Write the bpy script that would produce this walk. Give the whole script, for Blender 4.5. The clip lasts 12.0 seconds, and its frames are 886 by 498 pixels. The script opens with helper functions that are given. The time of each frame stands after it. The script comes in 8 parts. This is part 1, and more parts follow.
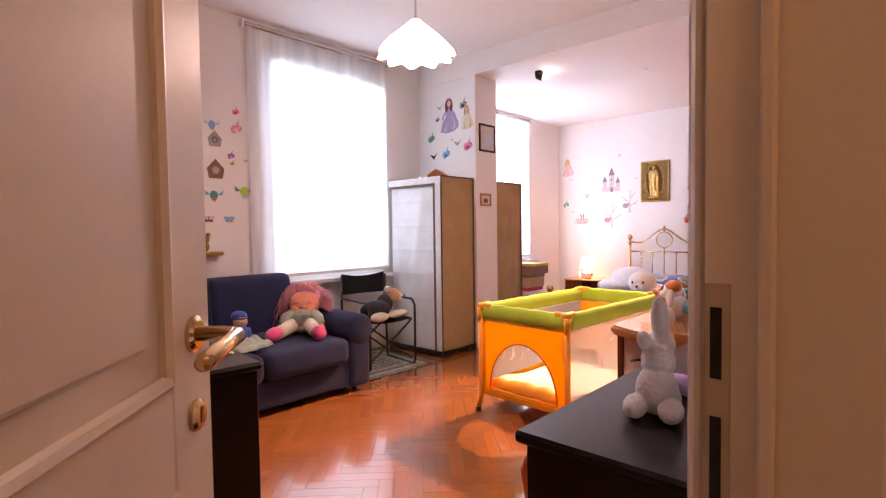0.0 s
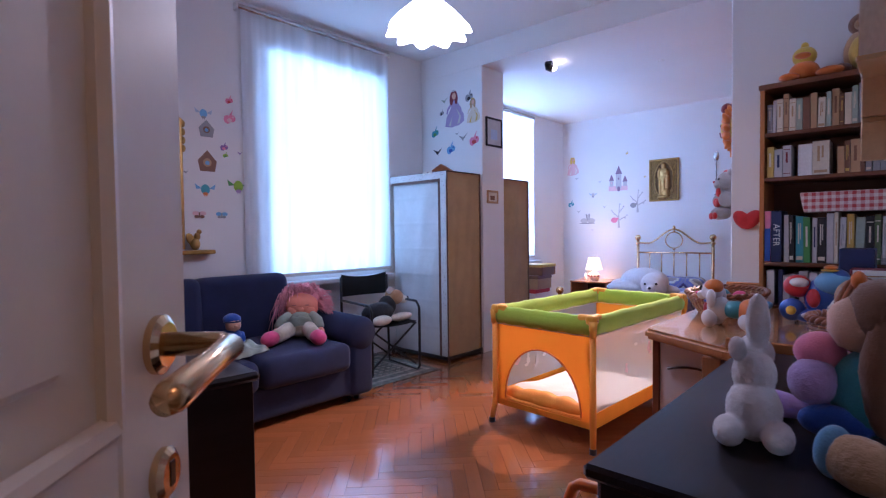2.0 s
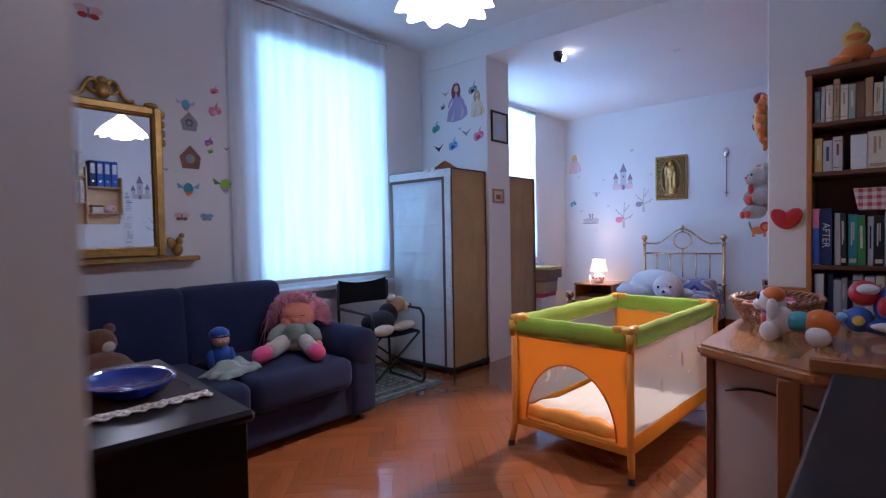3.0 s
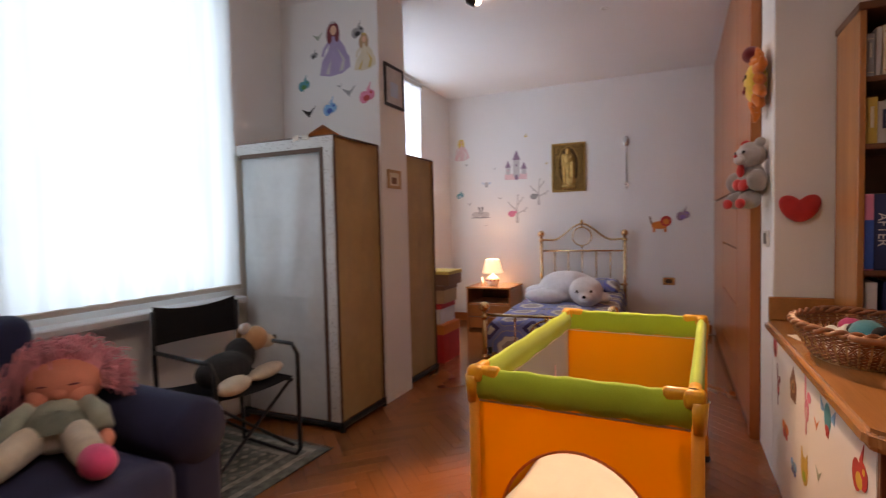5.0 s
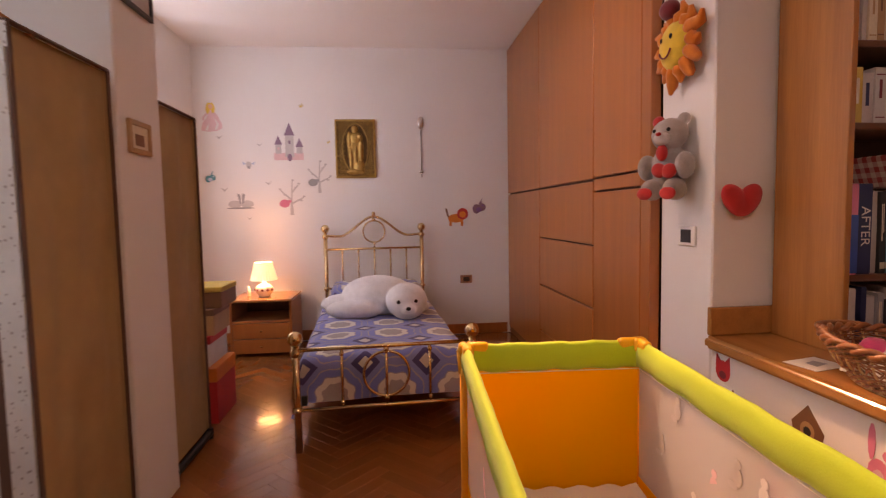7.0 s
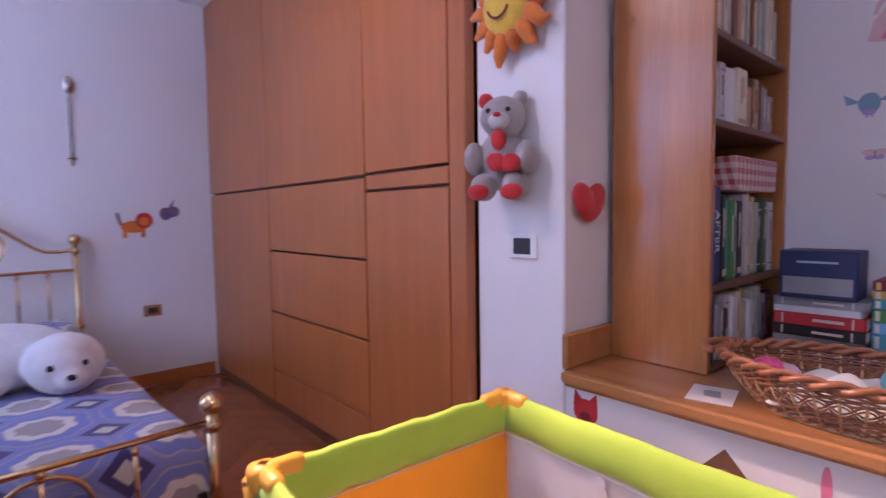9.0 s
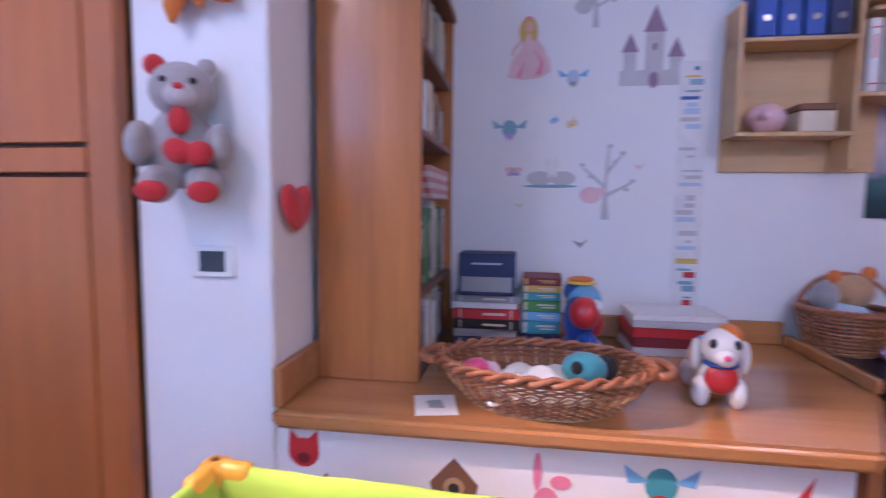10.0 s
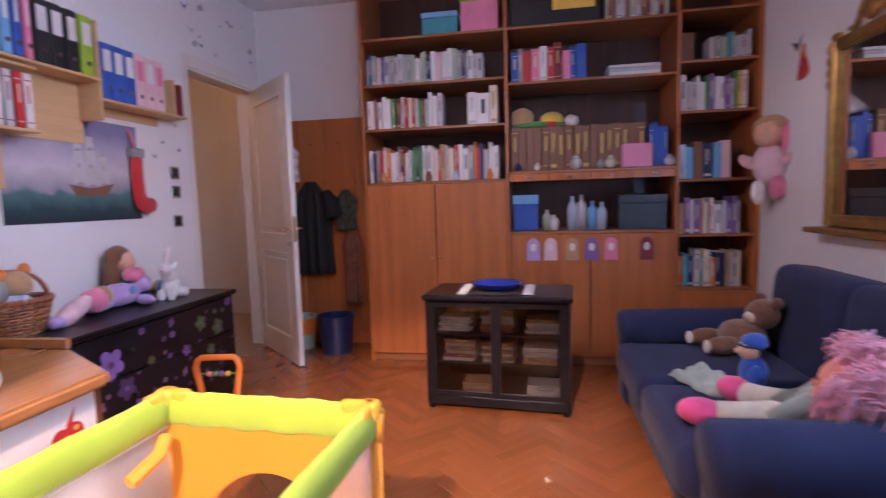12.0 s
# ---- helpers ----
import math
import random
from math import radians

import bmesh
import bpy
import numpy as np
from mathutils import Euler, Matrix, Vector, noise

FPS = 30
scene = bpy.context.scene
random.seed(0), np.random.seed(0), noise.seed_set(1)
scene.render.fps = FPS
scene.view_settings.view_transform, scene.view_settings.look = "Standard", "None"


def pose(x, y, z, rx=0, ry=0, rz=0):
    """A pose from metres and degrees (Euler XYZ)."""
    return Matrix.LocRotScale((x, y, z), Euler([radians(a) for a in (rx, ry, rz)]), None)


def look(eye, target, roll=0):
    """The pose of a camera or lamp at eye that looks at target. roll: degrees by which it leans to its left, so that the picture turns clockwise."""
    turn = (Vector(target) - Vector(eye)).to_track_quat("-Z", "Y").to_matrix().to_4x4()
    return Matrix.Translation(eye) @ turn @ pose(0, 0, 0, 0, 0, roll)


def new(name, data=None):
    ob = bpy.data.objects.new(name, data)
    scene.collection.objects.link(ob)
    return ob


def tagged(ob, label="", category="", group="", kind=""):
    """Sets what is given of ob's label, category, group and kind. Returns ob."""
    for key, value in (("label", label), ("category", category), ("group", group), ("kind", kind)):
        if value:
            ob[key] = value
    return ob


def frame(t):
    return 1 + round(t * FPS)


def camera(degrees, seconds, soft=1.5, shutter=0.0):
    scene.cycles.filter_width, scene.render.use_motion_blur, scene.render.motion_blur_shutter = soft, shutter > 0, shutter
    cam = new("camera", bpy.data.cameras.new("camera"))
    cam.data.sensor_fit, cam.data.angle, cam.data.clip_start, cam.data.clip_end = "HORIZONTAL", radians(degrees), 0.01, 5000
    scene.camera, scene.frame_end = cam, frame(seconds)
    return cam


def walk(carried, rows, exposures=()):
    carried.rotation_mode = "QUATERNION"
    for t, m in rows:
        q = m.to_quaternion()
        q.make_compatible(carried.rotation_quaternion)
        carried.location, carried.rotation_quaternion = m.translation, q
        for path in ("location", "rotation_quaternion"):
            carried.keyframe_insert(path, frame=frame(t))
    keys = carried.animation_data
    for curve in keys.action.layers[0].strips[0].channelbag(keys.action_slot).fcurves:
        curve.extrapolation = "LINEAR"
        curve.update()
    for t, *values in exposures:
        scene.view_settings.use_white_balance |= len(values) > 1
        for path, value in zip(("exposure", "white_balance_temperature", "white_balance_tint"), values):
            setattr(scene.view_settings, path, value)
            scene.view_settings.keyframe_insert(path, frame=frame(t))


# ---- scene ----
cam = camera(81.5, 12.0, soft=1.2, shutter=0.35)
PATH = [
    (0, (0.223, 0.388, 1.250), (-1.138, 1.852, 1.173), -0.8),
    (0.5, (0.185, 0.425, 1.235), (-1.180, 1.887, 1.162), -0.6),
    (1, (0.136, 0.463, 1.208), (-1.210, 1.940, 1.144), -0.6),
    (1.5, (0.069, 0.509, 1.199), (-1.274, 1.990, 1.14), -0.8),
    (2, (-0.037, 0.510, 1.203), (-1.381, 1.990, 1.139), -0.7),
    (2.5, (-0.185, 0.524, 1.211), (-1.525, 2.008, 1.15), -0.9),
    (3.5, (-0.580, 0.885, 1.218), (-1.850, 2.430, 1.147), -1.1),
    (4.5, (-1.089, 1.262, 1.223), (-2.213, 2.914, 1.142), -1.4),
    (5, (-1.35, 1.519, 1.217), (-2.175, 3.339, 1.129), -1.3),
    (5.5, (-1.601, 1.772, 1.25), (-2.028, 3.723, 1.137), -1.0),
    (6, (-1.847, 2.003, 1.253), (-2.004, 3.993, 1.126), -0.7),
    (6.5, (-2.025, 2.243, 1.236), (-2.029, 4.239, 1.105), -0.9),
    (8.5, (-2.386, 3.232, 1.235), (-1.359, 4.941, 1.077), -0.8),
    (9, (-2.271, 3.42, 1.225), (-0.957, 4.925, 1.096), -0.8),
    (9.5, (-2.25, 3.657, 1.241), (-0.535, 4.678, 1.113), -0.1),
    (10, (-2.172, 3.75, 1.273), (-0.201, 4.042, 1.102), 0.6),
    (10.5, (-2.096, 3.972, 1.223), (-0.218, 3.294, 1.102), 0.3),
    (11, (-2.109, 4.149, 1.224), (-0.691, 2.746, 1.094), -0.5),
    (11.5, (-2.23, 4.329, 1.277), (-1.419, 2.509, 1.108), -0.9),
    (12, (-2.422, 4.461, 1.295), (-2.075, 2.5, 1.108), -1.7),
]
EXPOSURES = [(0, 0.6, 8200, 50), (0.5, 0.55, 6900, 46), (1.0, 0.4, 5500, 41), (1.5, 0.15, 5150, 41), (2.5, -0.37, 5050, 31), (4.5, -0.64, 6300, 25), (5.5, -0.72, 10200, 48), (6.5, -0.6, 11000, 54), (8.5, -0.42, 6200, 55), (9.5, -0.12, 5600, 48), (10.5, 0.08, 5000, 43), (11, 0.1, 5200, 45), (12, 0.42, 5750, 43)]
walk(cam, [(t, look(eye, target, roll)) for t, eye, target, roll in PATH], EXPOSURES)

# ---- world and lamps ----
XW, YN, YS, H, HA = -4.0, 7.65, -0.05, 3.06, 2.84
world = bpy.data.worlds.new("sky")
scene.world = world
world.use_nodes = True
wn = world.node_tree
sky = wn.nodes.new("ShaderNodeTexSky")
sky.sky_type, sky.sun_disc = "NISHITA", False
sky.sun_elevation, sky.sun_rotation = radians(40), radians(90)
wn.nodes["Background"].inputs[1].default_value = 0.12
wn.links.new(sky.outputs[0], wn.nodes["Background"].inputs[0])


def lamp_at(name, kind, m, watts, colour, size=0.1, blend=0.4):
    data = bpy.data.lights.new(name, kind)
    data.energy, data.color = watts, colour
    if kind == "AREA":
        data.shape, data.size, data.size_y = "RECTANGLE", size[0], size[1]
    elif kind == "POINT":
        data.shadow_soft_size = size
    else:
        data.shadow_soft_size, data.spot_size, data.spot_blend = 0.025, radians(size), blend
    ob = new(name, data)
    ob.matrix_world = m
    return ob


# daylight in the two window openings, behind the blinds
lamp_at("daylight_window", "AREA", pose(XW - 0.16, 3.35, 1.8, 0, -90, 0), 42, (0.48, 0.81, 1.0), (1.85, 1.2))
lamp_at("daylight_window", "AREA", pose(XW - 0.16, 5.95, 1.8, 0, -90, 0), 112, (0.54, 0.80, 1.0), (1.85, 1.6))
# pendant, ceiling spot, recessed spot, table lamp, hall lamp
lamp_at("pendant_bulb", "POINT", pose(-1.89, 2.46, 2.24), 12, (1.0, 0.88, 0.74), 0.05)
lamp_at("ceiling_spot_beam", "SPOT", look((-2.57, 5.01, 2.76), (-0.95, 5.3, 1.2)), 55, (1.0, 0.84, 0.66), 92, 0.95)
lamp_at("ceiling_spot_beam", "SPOT", look((-1.84, 5.66, 2.80), (-1.74, 2.75, 0.0)), 700, (1.0, 0.74, 0.46), 41, 0.5)
lamp_at("table_lamp_bulb", "POINT", pose(-3.33, 7.3, 0.735), 14, (1.0, 0.60, 0.26), 0.03)
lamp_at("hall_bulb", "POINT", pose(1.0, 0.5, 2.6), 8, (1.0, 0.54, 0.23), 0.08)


# ---- materials ----
def mat(name, colour, rough=0.6, metal=0.0, vary=0.12, scale=6.0, bump=0.1, grain=80.0, sheen=0.0, coat=0.0, stretch=None, random_by="", spread=0.2):
    """Principled surface with slow stains, fine grain and a little relief."""
    m = bpy.data.materials.new(name)
    m.use_nodes = True
    t = m.node_tree
    n, l = t.nodes, t.links
    b = n["Principled BSDF"]
    b.inputs["Roughness"].default_value, b.inputs["Metallic"].default_value = rough, metal
    b.inputs["Sheen Weight"].default_value, b.inputs["Coat Weight"].default_value = sheen, coat
    co = n.new("ShaderNodeTexCoord")
    mp = n.new("ShaderNodeMapping")
    l.new(co.outputs["Object"], mp.inputs[0])
    if stretch:
        mp.inputs["Scale"].default_value = stretch
    big, fine = n.new("ShaderNodeTexNoise"), n.new("ShaderNodeTexNoise")
    big.inputs["Scale"].default_value, big.inputs["Detail"].default_value = scale, 3
    fine.inputs["Scale"].default_value, fine.inputs["Detail"].default_value = grain, 2
    l.new(mp.outputs[0], big.inputs[0]), l.new(mp.outputs[0], fine.inputs[0])
    mix = n.new("ShaderNodeMath")
    mix.operation = "MULTIPLY_ADD"
    mix.inputs[1].default_value = 0.35
    l.new(fine.outputs[0], mix.inputs[0]), l.new(big.outputs[0], mix.inputs[2])
    value = mix.outputs[0]
    if random_by:
        r = n.new("ShaderNodeObjectInfo") if random_by == "object" else n.new("ShaderNodeNewGeometry")
        add = n.new("ShaderNodeMath")
        add.operation = "MULTIPLY_ADD"
        add.inputs[1].default_value = spread / max(vary, 0.01)
        l.new(r.outputs["Random" if random_by == "object" else "Random Per Island"], add.inputs[0]), l.new(value, add.inputs[2])
        value = add.outputs[0]
    ramp = n.new("ShaderNodeMapRange")
    hi = 1.0 + (spread / max(vary, 0.01) if random_by else 0)
    ramp.inputs[1].default_value, ramp.inputs[2].default_value = 0.3, hi
    total = vary + (spread if random_by else 0)
    ramp.inputs[3].default_value, ramp.inputs[4].default_value = 1 - total, 1 + total
    l.new(value, ramp.inputs[0])
    mul = n.new("ShaderNodeVectorMath")
    mul.operation = "MULTIPLY"
    mul.inputs[0].default_value = colour
    l.new(ramp.outputs[0], mul.inputs[1])
    l.new(mul.outputs[0], b.inputs["Base Color"])
    if bump:
        bp = n.new("ShaderNodeBump")
        bp.inputs["Strength"].default_value, bp.inputs["Distance"].default_value = bump, 0.004
        l.new(mix.outputs[0], bp.inputs["Height"]), l.new(bp.outputs[0], b.inputs["Normal"])
    return m


def wood(name, colour, rough=0.38, along="z", vary=0.28, coat=0.15, **kw):
    s = {"x": (0.6, 9, 9), "y": (9, 0.6, 9), "z": (9, 9, 0.6)}[along]
    return mat(name, colour, rough, 0, vary, 1.6, 0.05, 14, coat=coat, stretch=s, **kw)


WALL = mat("wall_paint", (0.80, 0.79, 0.78), 0.85, vary=0.035, scale=1.5, bump=0.12, grain=120)
CEIL = mat("ceiling_paint", (0.82, 0.81, 0.80), 0.9, vary=0.03, scale=1.2, bump=0.06)
DOORP = mat("door_paint", (0.76, 0.73, 0.66), 0.42, vary=0.04, scale=2, bump=0.04)
HALLP = mat("hall_paint", (0.72, 0.69, 0.63), 0.8, vary=0.05, scale=2)
PARQ = wood("parquet_block", (0.31, 0.098, 0.027), 0.2, "y", 0.2, coat=0.5, random_by="object", spread=0.10)
PARQ_R = wood("parquet_rest", (0.31, 0.098, 0.027), 0.2, "y", 0.2, coat=0.5, random_by="island", spread=0.10)
JOINT = mat("floor_joint", (0.09, 0.035, 0.016), 0.7)
CHERRY = wood("cherry_veneer", (0.44, 0.14, 0.036), 0.30, vary=0.15)
CHERRY_D = wood("cherry_edge", (0.17, 0.05, 0.018), 0.4)
UNITW = wood("wall_unit_veneer", (0.44, 0.135, 0.032), 0.34)
UNITX = wood("wall_unit_shelf", (0.34, 0.13, 0.045), 0.4, "x")
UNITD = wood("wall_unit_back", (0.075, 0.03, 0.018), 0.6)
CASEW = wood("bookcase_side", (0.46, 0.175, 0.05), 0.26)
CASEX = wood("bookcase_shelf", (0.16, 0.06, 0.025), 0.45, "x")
TOPW = wood("counter_wood", (0.44, 0.19, 0.06), 0.22, "y", 0.22, coat=0.5)
POSTW = wood("post_wood", (0.42, 0.18, 0.06), 0.35)
PINE = wood("pine_board", (0.62, 0.40, 0.19), 0.5, "y", 0.15)
DARKW = wood("black_lacquer", (0.014, 0.011, 0.013), 0.28, "y", 0.3, coat=0.0)
DARKW.node_tree.nodes["Principled BSDF"].inputs["Specular IOR Level"].default_value = 0.2
GOLD = mat("old_gilding", (0.42, 0.25, 0.07), 0.38, 0.85, 0.4, 14, 0.35, 90)
BRASS = mat("brass", (0.70, 0.50, 0.27), 0.2, 1.0, 0.15, 10, 0.02)
BRONZE = mat("gilt_relief", (0.46, 0.29, 0.10), 0.38, 1.0, 0.3, 25, 0.3, 60)
STEEL = mat("nickel", (0.62, 0.6, 0.58), 0.25, 1.0, 0.1)
CHROME = mat("polished_metal", (0.8, 0.75, 0.7), 0.1, 1.0, 0.05)
BLACKM = mat("black_enamel", (0.012, 0.012, 0.014), 0.35, 0.2)
NAVY = mat("navy_fabric", (0.013, 0.018, 0.062), 0.92, vary=0.3, scale=5, bump=0.5, grain=260, sheen=0.08)
CANVAS = mat("black_canvas", (0.016, 0.017, 0.02), 0.85, vary=0.2, bump=0.4, grain=300)
COVER = mat("wardrobe_fabric", (0.60, 0.61, 0.60), 0.6, vary=0.12, scale=4, bump=0.6, grain=22)
# same cloth as the front; the sides' warm, dimmer lighting is in this colour
COVER_WARM_LIT = mat("wardrobe_fabric_warm_lit", (0.42, 0.28, 0.13), 0.65, vary=0.14, scale=4, bump=0.6, grain=22)
PIPING = mat("brown_piping", (0.11, 0.055, 0.035), 0.7)
ORANGE = mat("orange_nylon", (0.95, 0.36, 0.022), 0.65, vary=0.1, scale=5, bump=0.25, grain=160, sheen=0.03)
LIME = mat("lime_fabric", (0.39, 0.58, 0.03), 0.75, vary=0.1, scale=6, bump=0.35, grain=220, sheen=0.2)
YELLOWP = mat("amber_plastic", (0.90, 0.44, 0.03), 0.35, vary=0.06)
SHEET = mat("white_cotton", (0.80, 0.76, 0.68), 0.9, vary=0.06, scale=5, bump=0.4, grain=60)
LAMPSHADE_W = mat("plastic_white", (0.78, 0.77, 0.74), 0.4, vary=0.03)
BLACKP = mat("plastic_black", (0.02, 0.02, 0.025), 0.3)
PAPER = mat("paper", (0.76, 0.73, 0.66), 0.8, vary=0.08)
MIRROR = mat("mirror_silver", (0.92, 0.92, 0.92), 0.015, 1.0, 0.01, bump=0)
RUGM = mat("rug_wool", (0.15, 0.165, 0.15), 0.95, vary=0.9, scale=16, bump=0.8, grain=120)
WICKER = mat("wicker", (0.34, 0.12, 0.045), 0.35, vary=0.4, scale=30, bump=0.4, grain=160, coat=0.3)
WICKER_L = mat("pale_wicker", (0.60, 0.38, 0.18), 0.45, vary=0.3, scale=30, bump=0.4, grain=160)
FUR_W = mat("white_plush", (0.74, 0.73, 0.74), 0.95, vary=0.1, scale=25, bump=0.9, grain=260, sheen=0.5)
PALETTE = {
    "dustylilac": (0.38, 0.30, 0.50), "greige": (0.36, 0.33, 0.32), "moss": (0.09, 0.13, 0.05), "plum": (0.10, 0.05, 0.12), "plumgrey": (0.26, 0.16, 0.24), "slate": (0.20, 0.36, 0.46),
    "red": (0.55, 0.03, 0.03), "blue": (0.03, 0.10, 0.42), "navy": (0.02, 0.03, 0.10), "green": (0.06, 0.25, 0.06), "lime": (0.30, 0.50, 0.03), "yellow": (0.75, 0.50, 0.06),
    "cream": (0.68, 0.60, 0.46), "white": (0.74, 0.72, 0.70), "brown": (0.20, 0.09, 0.045), "black": (0.018, 0.018, 0.02), "grey": (0.30, 0.30, 0.31), "orange": (0.72, 0.20, 0.03),
    "pink": (0.75, 0.22, 0.34), "purple": (0.22, 0.12, 0.36), "lilac": (0.48, 0.33, 0.60), "teal": (0.05, 0.30, 0.36), "sky": (0.16, 0.40, 0.66), "maroon": (0.20, 0.02, 0.03), "skin": (0.72, 0.42, 0.28),
    "tan": (0.46, 0.28, 0.14), "paleblue": (0.45, 0.55, 0.68), "palepink": (0.75, 0.50, 0.52), "palegrey": (0.52, 0.50, 0.50), "gold": (0.60, 0.40, 0.08), "hotpink": (0.85, 0.10, 0.26), "sage": (0.36, 0.42, 0.34),
}
CARD = {k: mat("printed_" + k, v, 0.5, vary=0.12, scale=12, bump=0.05) for k, v in PALETTE.items()}
PLUSH = {k: mat("plush_" + k, v, 0.95, vary=0.18, scale=22, bump=0.9, grain=240, sheen=0.04 if k == "black" else 0.3) for k, v in PALETTE.items()}
TOY = {k: mat("toy_" + k, v, 0.28, vary=0.05, coat=0.2) for k, v in PALETTE.items()}


def glass(name, colour=(1, 1, 1), rough=0.02):
    m = bpy.data.materials.new(name)
    m.use_nodes = True
    b = m.node_tree.nodes["Principled BSDF"]
    b.inputs["Base Color"].default_value = (*colour, 1)
    b.inputs["Roughness"].default_value, b.inputs["Transmission Weight"].default_value, b.inputs["IOR"].default_value = rough, 1.0, 1.45
    return m


def translucent(name, colour, share, clear=0.0, weave=0.0):
    """Thin cloth: part diffuse, part let through, part open weave."""
    m = bpy.data.materials.new(name)
    m.use_nodes = True
    t = m.node_tree
    n, l = t.nodes, t.links
    n.remove(n["Principled BSDF"])
    d, tr, tp = n.new("ShaderNodeBsdfDiffuse"), n.new("ShaderNodeBsdfTranslucent"), n.new("ShaderNodeBsdfTransparent")
    co, no, rp = n.new("ShaderNodeTexCoord"), n.new("ShaderNodeTexNoise"), n.new("ShaderNodeMapRange")
    mp = n.new("ShaderNodeMapping")
    mp.inputs["Scale"].default_value = (1, 5, 0.25)
    no.inputs["Scale"].default_value = 2.2
    l.new(co.outputs["Object"], mp.inputs[0]), l.new(mp.outputs[0], no.inputs[0]), l.new(no.outputs[0], rp.inputs[0])
    rp.inputs[3].default_value, rp.inputs[4].default_value = 1 - weave, 1 + weave
    mul = n.new("ShaderNodeVectorMath")
    mul.operation = "MULTIPLY"
    mul.inputs[0].default_value = colour
    l.new(rp.outputs[0], mul.inputs[1])
    l.new(mul.outputs[0], d.inputs[0]), l.new(mul.outputs[0], tr.inputs[0])
    a, c = n.new("ShaderNodeMixShader"), n.new("ShaderNodeMixShader")
    a.inputs[0].default_value, c.inputs[0].default_value = share, clear
    l.new(d.outputs[0], a.inputs[1]), l.new(tr.outputs[0], a.inputs[2])
    l.new(a.outputs[0], c.inputs[1]), l.new(tp.outputs[0], c.inputs[2])
    l.new(c.outputs[0], n["Material Output"].inputs[0])
    return m


def glowing(name, colour, strength):
    m = mat(name, (0.8, 0.8, 0.78), 0.4, bump=0)
    b = m.node_tree.nodes["Principled BSDF"]
    b.inputs["Emission Color"].default_value, b.inputs["Emission Strength"].default_value = (*colour, 1), strength
    return m


BLINDM = translucent("blind_cloth", (0.86, 0.89, 0.92), 0.46, weave=0.3)
ORANGE_T = translucent("thin_orange_nylon", (0.98, 0.54, 0.05), 0.5, weave=0.06)
NETM = translucent("cot_netting", (0.82, 0.80, 0.78), 0.3, clear=0.38)
GLASS = glass("clear_glass")
SMOKED = glass("smoked_glass", (0.20, 0.19, 0.19))
BLUEGLASS = glass("cobalt_glass", (0.05, 0.12, 0.75))
GLOW = glowing("lit_opal_glass", (1.0, 0.94, 0.86), 14.0)
GLOW_T = glowing("lit_table_shade", (1.0, 0.66, 0.28), 1.7)
GLOW_S = glowing("lit_spot_bulb", (1.0, 0.9, 0.75), 40.0)


def patterned(name, build):
    """A principled cloth whose colour comes from a small node pattern on its UV map."""
    m = bpy.data.materials.new(name)
    m.use_nodes = True
    t = m.node_tree
    uv = t.nodes.new("ShaderNodeUVMap")
    out = build(t, uv.outputs[0])
    b = t.nodes["Principled BSDF"]
    t.links.new(out, b.inputs["Base Color"])
    b.inputs["Roughness"].default_value, b.inputs["Sheen Weight"].default_value = 0.9, 0.2
    no, bp = t.nodes.new("ShaderNodeTexNoise"), t.nodes.new("ShaderNodeBump")
    no.inputs["Scale"].default_value = 60
    t.links.new(no.outputs[0], bp.inputs["Height"]), t.links.new(bp.outputs[0], b.inputs["Normal"])
    bp.inputs["Strength"].default_value, bp.inputs["Distance"].default_value = 0.4, 0.005
    return m


def math_node(t, op, a, b=None):
    n = t.nodes.new("ShaderNodeMath")
    n.operation = op
    for i, v in enumerate((a, b)):
        if v is None:
            continue
        if isinstance(v, (int, float)):
            n.inputs[i].default_value = v
        else:
            t.links.new(v, n.inputs[i])
    return n.outputs[0]


